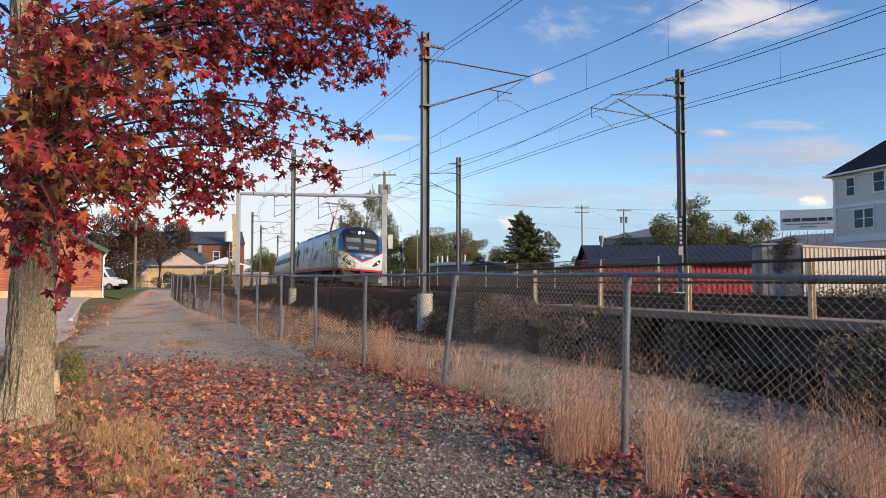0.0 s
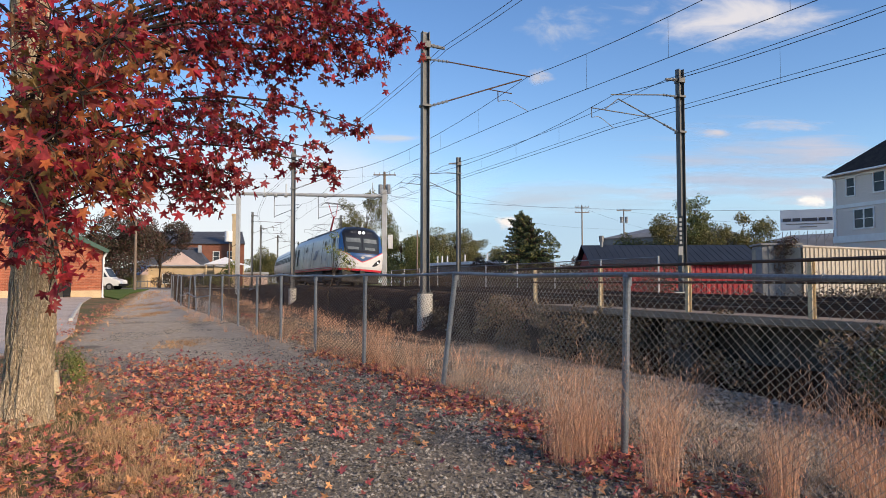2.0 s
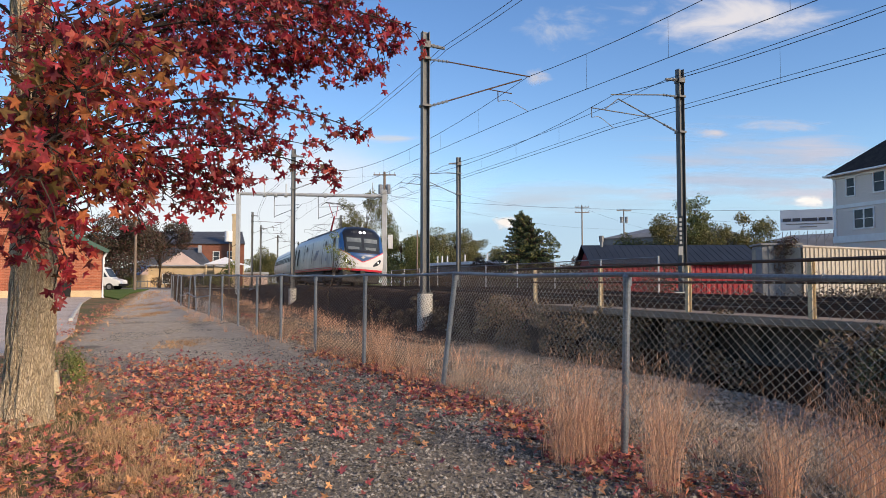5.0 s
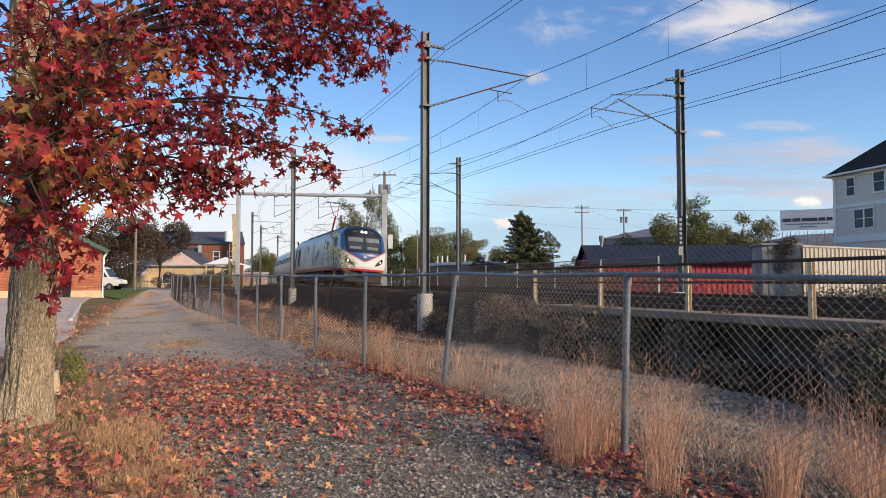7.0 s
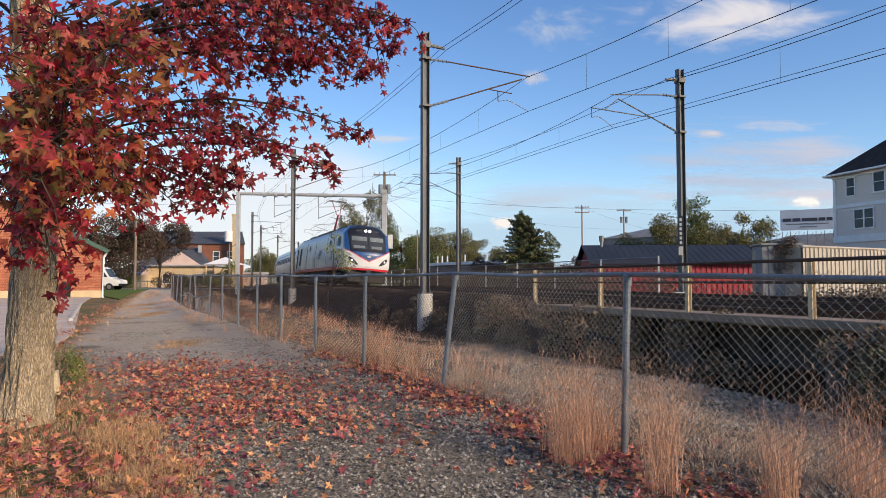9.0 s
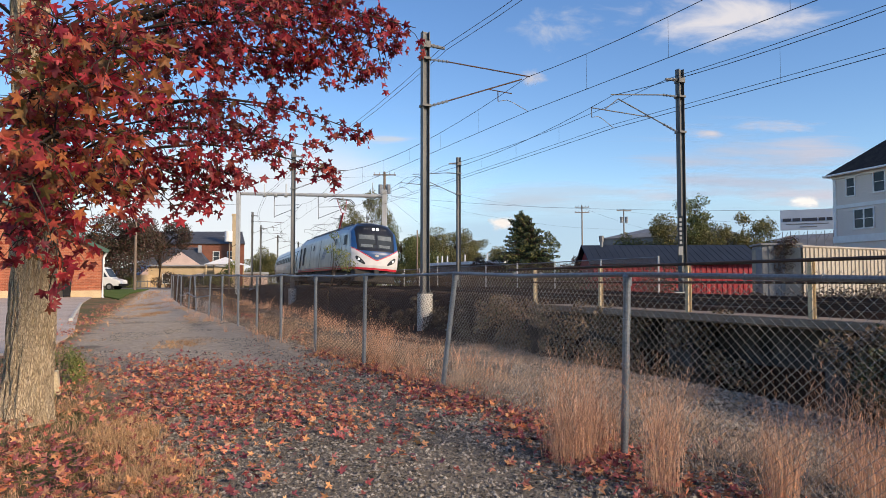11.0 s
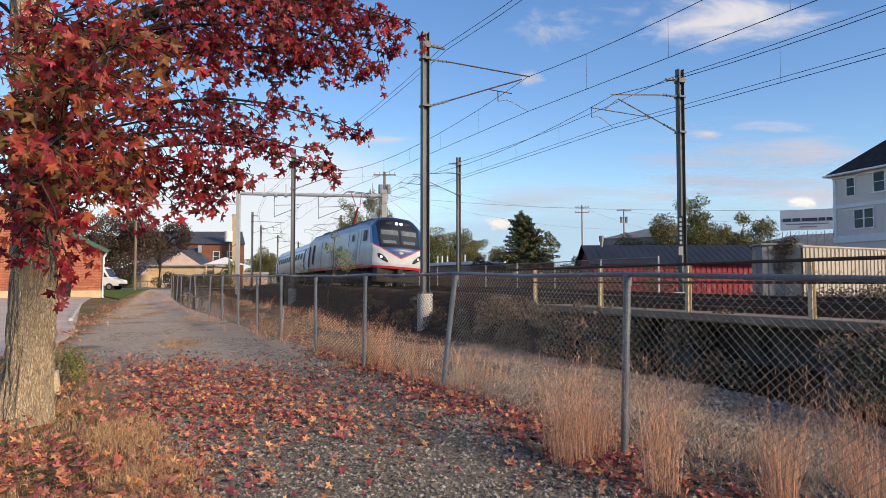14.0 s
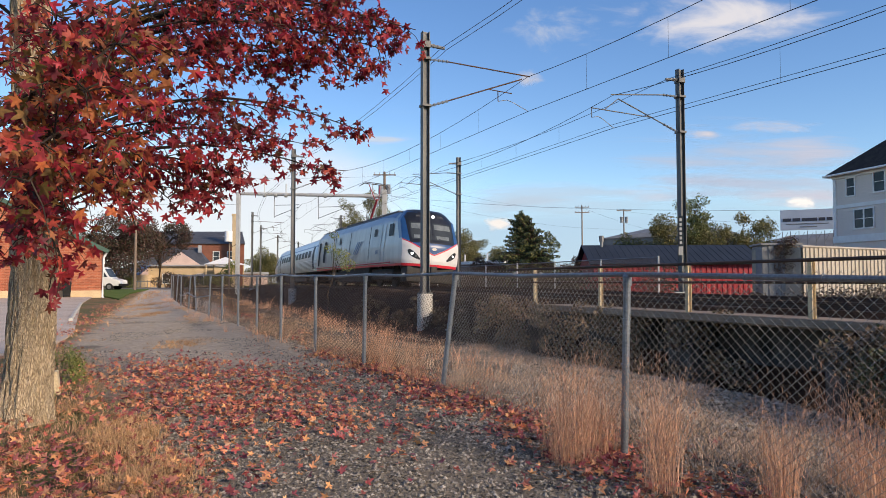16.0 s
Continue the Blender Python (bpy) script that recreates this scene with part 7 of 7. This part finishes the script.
    for k in range(120):
        y = rng.uniform(3.1, 8.6)
        edge = max(1.25 - 0.6 * y, -2.05 - 0.39 * y)
        x = edge - abs(rng.gauss(0, 0.75)) + 0.12
        if noise.noise((x * 1.4, y * 1.4, 17)) < -0.12:
            continue
        tuft(vs, fs, Vector((x, y, ground_xy(x, y))), rng.uniform(0.05, 0.17), 55, rng, 0.0016, (0.05, -0.03), 1.1, 0.15)
    for cx, cy, m in ((-2.98, 6.6, 16), (-2.2, 5.35, 12), (-2.75, 6.05, 8)):
        for k in range(m):
            x, y = cx + rng.gauss(0, 0.13), cy + rng.gauss(0, 0.2)
            tuft(vs, fs, Vector((x, y, ground_xy(x, y))), rng.uniform(0.16, 0.27), 70, rng, 0.0015, (0.05, -0.03), 0.9, 0.14)
    g = new("verge_tufts", raw("verge_tufts", vs, fs, VERGE_STRAW))
    tagged(g, "fuzzy tawny grass mounds at the lane's edge", "grass", kind="stuff")
    # sprigs in the lane's middle strip and along the lane edges
    vs, fs = [], []
    for k in range(2600):
        y = rng.uniform(11, 70)
        c = -4.6 - 0.36 * (y - 13) + 0.35 * noise.noise((0, y * 0.3, 3))
        which = rng.random()
        x = c + rng.gauss(0, 0.28) if which < 0.35 else (c - 3.1 + rng.gauss(0, 0.5) if which < 0.7 else c + 2.6 + rng.gauss(0, 0.3))
        if which < 0.35 and noise.noise((x * 0.4, y * 0.22, 6)) < 0.1:
            continue
        h = rng.uniform(0.04, 0.14)
        a = rng.uniform(0, math.tau)
        for q in range(3):
            blade(vs, fs, Vector((x + rng.gauss(0, 0.05), y + rng.gauss(0, 0.08), ground_xy(x, y) - 0.01)), h, Vector((math.cos(a + q) * h * 0.7, math.sin(a + q) * h * 0.7, 0)), 0.005 + 0.00018 * y, rng, 2)
    # worn straw patches between the wheel tracks
    for cx, cy, rx, ry, m in ((-5.93, 16.1, 0.55, 1.0, 420), (-11.65, 28.2, 0.5, 2.0, 520), (-15.6, 37.4, 0.55, 3.0, 520), (-13.6, 33.0, 0.4, 1.8, 220)):
        for k in range(m):
            x, y = cx + rng.gauss(0, rx * 0.5), cy + rng.gauss(0, ry * 0.5)
            h, a = rng.uniform(0.02, 0.09), rng.uniform(0, math.tau)
            for q in range(2):
                blade(vs, fs, Vector((x, y, ground_xy(x, y) - 0.01)), h, Vector((math.cos(a + q) * 0.07, math.sin(a + q) * 0.07, 0)), 0.004 + 0.0003 * y, rng, 2)
    g = new("lane_grass", raw("lane_grass", vs, fs, VERGE_STRAW))
    tagged(g, "tawny grass tufts along the gravel lane", "grass", kind="stuff")
    # single tall tufts that stir in the wind
    spots = [(0.95, 6.05), (1.0, 5.85), (1.12, 6.1), (1.3, 6.4), (1.42, 6.25), (1.2, 5.95), (1.56, 5.1), (1.64, 5.4), (2.3, 4.9), (2.42, 5.15), (2.88, 4.9), (3.05, 5.05), (2.95, 5.3), (1.95, 6.3), (-0.45, 10.6), (-0.9, 11.4), (-1.2, 12.6)]
    for x, y in spots:
        vs, fs = [], []
        h = 0.80 + 0.25 * rng.random()
        tuft(vs, fs, Vector((0, 0, 0)), h * 1.1, 125, rng, 0.0014, (0.04, 0.0), 0.34, 0.12)
        g = new("grass_tuft", raw("grass_tuft", vs, fs, STRAW))
        g.matrix_basis = Matrix.Translation((x, y, ground_xy(x, y) - 0.01))
        tagged(g, "tall orange broomsedge tuft beside the fence", "grass tuft", "broomsedge tufts")
        SWAYING.append((g, g.matrix_basis.copy(), rng.uniform(0, 6.28)))


build_grass()


def build_litter():
    rng = random.Random(21)
    vs, fs = [], []
    n = 0
    while n < 10500:
        x, y = rng.uniform(-8.0, 3.2), rng.uniform(2.9, 15.5)
        st, o = across(x, y)
        if o > -7.6:
            continue
        # thick under the crown, in a drift along the fence foot, thin elsewhere
        d1 = math.exp(-(((x + 2.3 + 0.44 * (y - 8)) / 1.5) ** 2 + ((y - 7.7) / 0.95 if y < 7.7 else (y - 10.6) / 1.9 if y > 10.6 else 0) ** 2))
        d2 = 1.3 * math.exp(-((o + 9.15) / (0.5 if y < 9 else 0.42)) ** 2) * (1 if y < 14 else 0.5)
        d3 = 1.6 * math.exp(-(((x + 3.1) / 1.3) ** 2 + ((y - 5.0) / 1.7) ** 2))
        w = max(d1, d2, d3) * (0.42 + 1.25 * (noise.noise((x * 1.5, y * 1.5, 1)) + 0.38)) + 0.022
        if rng.random() > w:
            continue
        if y > 14.6 and d2 < 0.1 and rng.random() < 0.75:
            continue
        tip = Vector((rng.gauss(0, 1), rng.gauss(0, 1), rng.gauss(0, 0.18)))
        star_leaf(vs, fs, Vector((x, y, ground_at(st, o) + rng.uniform(0.012, 0.045) + (rng.uniform(0.0, 0.09) if x < max(1.25 - 0.6 * y, -2.05 - 0.39 * y) else 0))), tip, Vector((rng.gauss(0, 0.6), rng.gauss(0, 0.6), 1)), rng.uniform(0.028, 0.060), rng.uniform(-0.5, 0.9))
        n += 1
    # thin drifts along the lane's far edges
    for k in range(2200):
        y = 14 + 24 * rng.random() ** 1.4
        if k % 2:
            x = -7.6 - 0.395 * (y - 13) + rng.gauss(0, 0.32)
        else:
            st = y + 3.4
            p = off(st, -9.1 + rng.gauss(0, 0.22))
            x, y = p.x, p.y
        st, o = across(x, y)
        if noise.noise((x * 0.9, y * 0.6, 41)) < -0.1:
            continue
        tip = Vector((rng.gauss(0, 1), rng.gauss(0, 1), rng.gauss(0, 0.18)))
        star_leaf(vs, fs, Vector((x, y, ground_at(st, o) + rng.uniform(0.02, 0.06))), tip, Vector((rng.gauss(0, 0.6), rng.gauss(0, 0.6), 1)), rng.uniform(0.035, 0.065), rng.uniform(-0.5, 0.9))
    tagged(new("fallen_leaves", raw("fallen_leaves", vs, fs, FALLEN)), "red and orange fallen leaves strewn over the gravel", "leaves", kind="stuff")
    # crushed stone
    vs, fs = [], []
    oct_ = ((1, 0, 0), (0, 1, 0), (-1, 0, 0), (0, -1, 0), (0, 0, 0.7), (0, 0, -0.5))
    tri = ((0, 1, 4), (1, 2, 4), (2, 3, 4), (3, 0, 4), (1, 0, 5), (2, 1, 5), (3, 2, 5), (0, 3, 5))
    n = 0
    while n < 64000:
        far = n > 52000
        y = rng.uniform(8, 24) if far else 2.6 + 9.5 * rng.random() ** 1.5
        x = rng.uniform(-11, 0) if far else rng.uniform(-3.6, 4.2)
        st, o = across(x, y)
        if o > -8.0 or x < max(1.25 - 0.6 * y, -2.05 - 0.39 * y) or (far and noise.noise((x * 0.6, y * 0.4, 8)) < 0.0 and o < -9.8):
            continue
        edge = o > -9.9
        s = (0.005 + 0.018 * rng.random() ** 1.6) * (1.3 if edge else 1)
        a = rng.uniform(0, math.tau)
        ca, sa = math.cos(a), math.sin(a)
        k = len(vs)
        z = ground_at(st, o) + s * 0.15
        for px, py, pz in oct_:
            px, py, pz = (c * s * rng.uniform(0.6, 1.3) for c in (px, py, pz))
            vs.append((x + px * ca - py * sa, y + px * sa + py * ca, z + pz))
        fs += [tuple(k + i for i in f) for f in tri]
        n += 1
    tagged(new("loose_stones", raw("loose_stones", vs, fs, STONE)), "loose grey crushed stone on the lane", "gravel", kind="stuff")
    # loose stones down the bank below the fence
    vs, fs = [], []
    for n in range(16000):
        st, o = 3.5 + 20 * rng.random() ** 1.3, rng.uniform(-8.5, -3.0)
        p = off(st, o)
        if p.y < 2:
            continue
        s = rng.uniform(0.01, 0.032)
        a = rng.uniform(0, math.tau)
        ca, sa = math.cos(a), math.sin(a)
        k = len(vs)
        z = ground_at(st, o) + s * 0.1
        for px, py, pz in oct_:
            px, py, pz = (c * s * rng.uniform(0.6, 1.3) for c in (px, py, pz))
            vs.append((p.x + px * ca - py * sa, p.y + px * sa + py * ca, z + pz))
        fs += [tuple(k + i for i in f) for f in tri]
    while len(vs) < 6 * 34000:
        p = Vector((rng.uniform(1.2, 7.2), rng.uniform(8.5, 15.5), 0))
        st, o = across(p.x, p.y)
        if not -8.2 < o < -2.6:
            continue
        s = 0.012 + 0.045 * rng.random() ** 2
        k, z = len(vs), ground_at(st, o) + s * 0.1
        for px, py, pz in oct_:
            vs.append((p.x + px * s * rng.uniform(0.6, 1.3), p.y + py * s * rng.uniform(0.6, 1.3), z + pz * s))
        fs += [tuple(k + i for i in f) for f in tri]
    tagged(new("bank_stones", raw("bank_stones", vs, fs, STONE)), "grey stones scattered over the dry bank", "gravel", kind="stuff")
    # ballast stones on the bank's edge
    vs, fs = [], []
    for n in range(12000):
        st, o = rng.uniform(8, 50), rng.choice((rng.uniform(-3.9, -1.3), rng.uniform(-3.9, -2.2), rng.uniform(1.0, 3.2)))
        if BR_A - 1 < st < BR_B + 1.5 and o < -1.5:
            continue
        p = off(st, o)
        s = rng.uniform(0.025, 0.05)
        k = len(vs)
        z = ground_at(st, o)
        for px, py, pz in oct_:
            vs.append((p.x + px * s * rng.uniform(0.6, 1.3), p.y + py * s * rng.uniform(0.6, 1.3), z + pz * s))
        fs += [tuple(k + i for i in f) for f in tri]
    tagged(new("ballast_stones", raw("ballast_stones", vs, fs, BALLAST)), "brown rusty ballast stones along the tracks", "ballast", kind="stuff")


build_litter()


def build_bank_growth():
    rng = random.Random(33)
    # vines over the wall and bank, scrub on the ballast slope
    groups = [("bank_vine", 20.4, 2.6, -3.0, 0.1, 46, 0.32, "dark dry vines hanging over the bank by the bridge"),
              ("bank_vine", 16.6, 2.4, -2.5, 0.15, 40, 0.30, "dark dry vines hanging over the concrete wall"),
              ("bank_vine", 10.2, 1.6, -2.8, 0.1, 46, 0.30, "dark tangled vines beside the bridge end"),
              ("bank_scrub", 24.5, 3.0, -3.3, 0.2, 30, 0.25, "low brown scrub on the ballast slope"),
              ("bank_scrub", 31.0, 3.6, -3.4, 0.2, 24, 0.25, "low brown scrub on the ballast slope")]
    for i, (nm, st, w, o, dz, n, r, lab) in enumerate(groups):
        blobs = []
        for k in range(n):
            s = st + rng.uniform(-w, w)
            oo = o - 0.15 + rng.gauss(0, 0.25)
            p = off(s, oo)
            z = ground_at(s, oo)
            blobs.append((p.x, p.y, z + rng.random() ** 1.3 * (0.9 - z) if nm == "bank_vine" else z + 0.1, r * rng.uniform(0.6, 1.2)))
        ob = new(nm, crown_mesh(nm, blobs, 14000 if nm == "bank_vine" else 4000, 0.042, LEAF_VINE if nm == "bank_vine" else LEAF_SCRUB, 50 + i, 0.9))
        tagged(ob, lab, "vines" if nm == "bank_vine" else "scrub", kind="stuff")
    # scrub beyond the tracks, along the far fence
    blobs = []
    for k in range(280):
        s = rng.uniform(29, 64) if k < 230 else rng.uniform(12, 22)
        o = rng.gauss(10.6, 0.6)
        p = off(s, o)
        blobs.append((p.x, p.y, 0.55 + rng.random() * (0.5 if s < 24 else 1.55), rng.uniform(0.3, 0.6)))
    for k in range(90):
        s, o = rng.uniform(10, 21.5), rng.uniform(8.2, 9.8)
        p = off(s, o)
        blobs.append((p.x, p.y, 0.6 + rng.random() * (1.1 - 0.7 * smooth(14, 20, s)), rng.uniform(0.25, 0.5)))
    # rusty weeds before the red building's foot
    for k in range(40):
        s, o = rng.uniform(20.5, 26.0), rng.uniform(8.2, 9.2)
        p = off(s, o)
        blobs.append((p.x, p.y, 0.62 + rng.random() * 0.5, rng.uniform(0.15, 0.3)))
    tagged(new("far_scrub", crown_mesh("far_scrub", blobs, 75000, 0.045, LEAF_SCRUB, 77, 0.9)), "brown scrub and weeds along the far fence", "scrub", kind="stuff")
    # dark green bush by the bridge's near end
    blobs = []
    for k in range(34):
        s, oo = rng.uniform(7.4, 10.9), rng.gauss(-3.25, 0.3)
        p = off(s, oo)
        zt = 1.35 - 0.42 * max(0, s - 9.0)
        blobs.append((p.x, p.y, -0.5 + rng.random() * (zt + 0.5), rng.uniform(0.22, 0.42)))
    bush = new("bank_bush", crown_mesh("bank_bush", blobs, 17000, 0.03, LEAF_BUSH, 91, 0.9))
    tagged(bush, "dark green bush beside the walkway bridge", "bush")
    blobs = [(-5.35 + rng.gauss(0, 0.17), 10.2 + rng.gauss(0, 0.3), 0.05 + 0.45 * rng.random(), 0.12) for k in range(16)]
    weed = new("weed_clump", crown_mesh("weed_clump", blobs, 1500, 0.020, LEAF_LIME, 92, 1.0))
    tagged(weed, "pale green weeds behind the tree trunk", "weeds", kind="stuff")
    # square timber stub at the tree's foot
    b = bmesh.new()
    box(b, (0, 0, 0.17), (0.15, 0.15, 0.42), bevel=0.012)
    ob = part("timber_stub", b, CREAM_PAINT)
    x, y = -5.05, 9.3
    ob.matrix_basis = pose(x, y, ground_xy(x, y) - 0.08, 4, -6, 20)
    tagged(ob, "short pale timber stub behind the tree", "post")


build_bank_growth()


# ---- clouds and haze: flat glowing sheets, far off, drifting ----
def cloud_material(name, seed, cover, col, strength, sx, sy):
    m = bpy.data.materials.new(name)
    m.use_nodes = True
    n, l = m.node_tree.nodes, m.node_tree.links
    for x in list(n):
        if x.type == "BSDF_PRINCIPLED":
            n.remove(x)
    tc = n.new("ShaderNodeTexCoord")
    mp = n.new("ShaderNodeMapping")
    mp.inputs["Location"].default_value = (seed * 3.7, seed * 1.3, seed)
    mp.inputs["Scale"].default_value = (sx, sy, 1)
    l.new(tc.outputs["Generated"], mp.inputs[0])
    nz = n.new("ShaderNodeTexNoise")
    nz.inputs["Scale"].default_value, nz.inputs["Detail"].default_value, nz.inputs["Roughness"].default_value = 1.0, 8, 0.58
    nz.inputs["Distortion"].default_value = 0.4
    l.new(mp.outputs[0], nz.inputs[0])
    # soft elliptical outline
    fl = n.new("ShaderNodeVectorMath")
    fl.operation = "MULTIPLY"
    fl.inputs[1].default_value = (1, 1, 0)
    l.new(tc.outputs["Generated"], fl.inputs[0])
    c = n.new("ShaderNodeVectorMath")
    c.operation = "SUBTRACT"
    c.inputs[1].default_value = (0.5, 0.5, 0)
    l.new(fl.outputs[0], c.inputs[0])
    ln = n.new("ShaderNodeVectorMath")
    ln.operation = "LENGTH"
    l.new(c.outputs[0], ln.inputs[0])
    fall = n.new("ShaderNodeMapRange")
    fall.interpolation_type = "SMOOTHSTEP"
    fall.inputs[1].default_value, fall.inputs[2].default_value, fall.inputs[3].default_value, fall.inputs[4].default_value = 0.0, 0.5, 0.0, 0.62
    l.new(ln.outputs["Value"], fall.inputs[0])
    sb = n.new("ShaderNodeMath")
    sb.operation = "SUBTRACT"
    l.new(nz.outputs[0], sb.inputs[0])
    l.new(fall.outputs[0], sb.inputs[1])
    al = n.new("ShaderNodeMapRange")
    al.interpolation_type = "SMOOTHSTEP"
    al.inputs[1].default_value, al.inputs[2].default_value, al.inputs[4].default_value = cover - 0.05, cover + 0.4, 0.9
    l.new(sb.outputs[0], al.inputs[0])
    em, tr, mix = n.new("ShaderNodeEmission"), n.new("ShaderNodeBsdfTransparent"), n.new("ShaderNodeMixShader")
    em.inputs[0].default_value, em.inputs[1].default_value = (*col, 1), strength
    l.new(al.outputs[0], mix.inputs[0])
    l.new(tr.outputs[0], mix.inputs[1])
    l.new(em.outputs[0], mix.inputs[2])
    l.new(mix.outputs[0], n["Material Output"].inputs[0])
    return m


CLOUDS = []
FAR = 2600.0


def build_clouds():
    # place across and height in metres at the far distance, width, height
    K = FAR / 1255
    spec = [("wispy cloud", 1285, 28, 860, 230, 1, 0.24, (1.0, 0.94, 0.94), 0.66, 6.0, 4.0), ("thin cloud", 1020, 45, 500, 220, 2, 0.36, (0.92, 0.94, 1.0), 0.56, 6.0, 4.6),
            ("lavender cloud band", 1330, 290, 860, 300, 3, 0.24, (0.70, 0.76, 0.93), 0.58, 3.4, 13.0), ("pink streak", 1400, 215, 420, 80, 4, 0.32, (0.98, 0.88, 0.88), 0.62, 4.0, 3.0),
            ("white puff", 965, 127, 130, 60, 5, 0.25, (0.95, 0.90, 0.92), 0.55, 3.4, 2.6), ("bright puff", 905, 392, 90, 46, 6, 0.12, (1.0, 0.90, 0.82), 0.80, 3.0, 2.4),
            ("bright puff", 1455, 352, 110, 42, 7, 0.12, (1.0, 0.92, 0.85), 0.85, 3.4, 2.4), ("haze streak", 690, 238, 260, 40, 8, 0.30, (0.85, 0.90, 0.98), 0.6, 1.4, 1.6),
            ("lavender streak", 1000, 350, 760, 130, 13, 0.18, (0.70, 0.81, 0.95), 0.60, 3.0, 4.0), ("lavender streak", 1480, 250, 420, 110, 14, 0.14, (0.78, 0.78, 0.91), 0.60, 2.4, 6.0), ("lavender streak", 1480, 335, 460, 110, 10, 0.13, (0.84, 0.80, 0.90), 0.60, 3.0, 4.0), ("lavender streak", 1180, 335, 340, 60, 11, 0.2, (0.84, 0.82, 0.92), 0.60, 3.0, 3.0), ("pink streak", 1290, 225, 150, 36, 12, 0.2, (1.0, 0.88, 0.86), 0.6, 3.0, 2.0),
            # added glow sheets: one whitens the left sky, one tints the right horizon
            ("low haze", 400, 400, 1150, 560, 9, 0.02, (0.94, 0.96, 1.0), 0.70, 1.2, 2.0), ("horizon haze", 1190, 470, 1700, 420, 15, -0.05, (0.58, 0.79, 1.0), 0.64, 1.2, 1.6)]
    for nm, px, py, w, h, sd, cov, col, st, sx, sy in spec:
        x, z = (px - 784) * K, 1.5 + (500 - py) * K
        W, H = w * K, h * K
        me = raw("cloud", [(-W / 2, -H / 2, 0), (W / 2, -H / 2, 0), (W / 2, H / 2, 0), (-W / 2, H / 2, 0)], [(0, 1, 2, 3)], cloud_material(nm, sd, cov, col, st, sx, sy))
        ob = new("cloud", me)
        ob.visible_shadow = False
        m0 = pose(x, FAR + sd * 6, z, 90, 0, 0)
        ob.matrix_basis = m0
        tagged(ob, "soft glowing sheet of evening cloud and haze in the blue sky", "cloud", "clouds", "structure")
        CLOUDS.append((ob, m0, K))


build_clouds()


# ---- what moves ----
# seconds and station of the locomotive's nose
NOSE = [(0.0, 45.33), (4.2, 45.26), (5.5, 45.13), (6.5, 44.93), (7.5, 44.58), (8.5, 44.18), (9.0, 43.93), (10.0, 43.23), (11.0, 42.43), (11.5, 41.98), (12.0, 41.38), (12.5, 40.78), (13.0, 40.03), (13.5, 39.28), (14.0, 38.43), (14.5, 37.33), (15.0, 36.43), (15.5, 35.18), (16.0, 34.03)]


def back(y, dist):
    """Station that lies dist behind station y along the track."""
    while dist > 0:
        d = min(0.5, dist)
        y += d / (off(y + 0.5, 0) - off(y - 0.5, 0)).length
        dist -= d
    return y


def vehicle_pose(y_front, length):
    yb = back(y_front, length)
    a, b = rail_point(y_front, 0, RAIL_Z), rail_point(yb, 0, RAIL_Z)
    h = (a - b).normalized()
    side = Vector((0, 0, 1)).cross(h)
    m = Matrix((h, side, h.cross(side))).transposed().to_4x4()
    return Matrix.Translation(a) @ m @ pose(0, 0, 0, -BANK, 0, 0)


def motions():
    rows = [[] for _ in range(4)]
    for t, y in NOSE:
        rows[0].append((t, vehicle_pose(y, LOCO_LEN)))
        y1 = back(y, LOCO_LEN + 0.75)
        for i in range(3):
            rows[i + 1].append((t, vehicle_pose(y1, CAR_LEN)))
            y1 = back(y1, CAR_LEN + 0.6)
    walk(LOCO, rows[0])
    for c, r in zip(CARS, rows[1:]):
        walk(c, r)
    # boughs and tall grass stir in a light wind
    ticks = [0.5 * k for k in range(33)]
    for b, m, ph, L in BOUGHS:
        amp = 0.55 if L > 2.4 else 0.8
        walk(b, [(t, m @ pose(0, 0, 0, 0.5 * amp * math.sin(1.7 * t + ph * 2), amp * 0.7 * math.sin(2.3 * t + ph) + amp * 0.4 * math.sin(5.1 * t + 3 * ph), amp * math.sin(1.3 * t + 1.7 * ph))) for t in ticks])
    for g, m, ph in SWAYING:
        walk(g, [(t, m @ pose(0, 0, 0, 1.5 * math.sin(1.9 * t + ph), 2.4 * math.sin(1.1 * t + 0.6 * ph) + 1.2 * math.sin(3.7 * t + ph), 0)) for t in ticks])
    for c, m, k in CLOUDS:
        walk(c, [(0.0, m), (8.0, Matrix.Translation((-11 * k, 0, -1.5 * k)) @ m), (16.0, Matrix.Translation((-22 * k, 0, -3 * k)) @ m)])


motions()
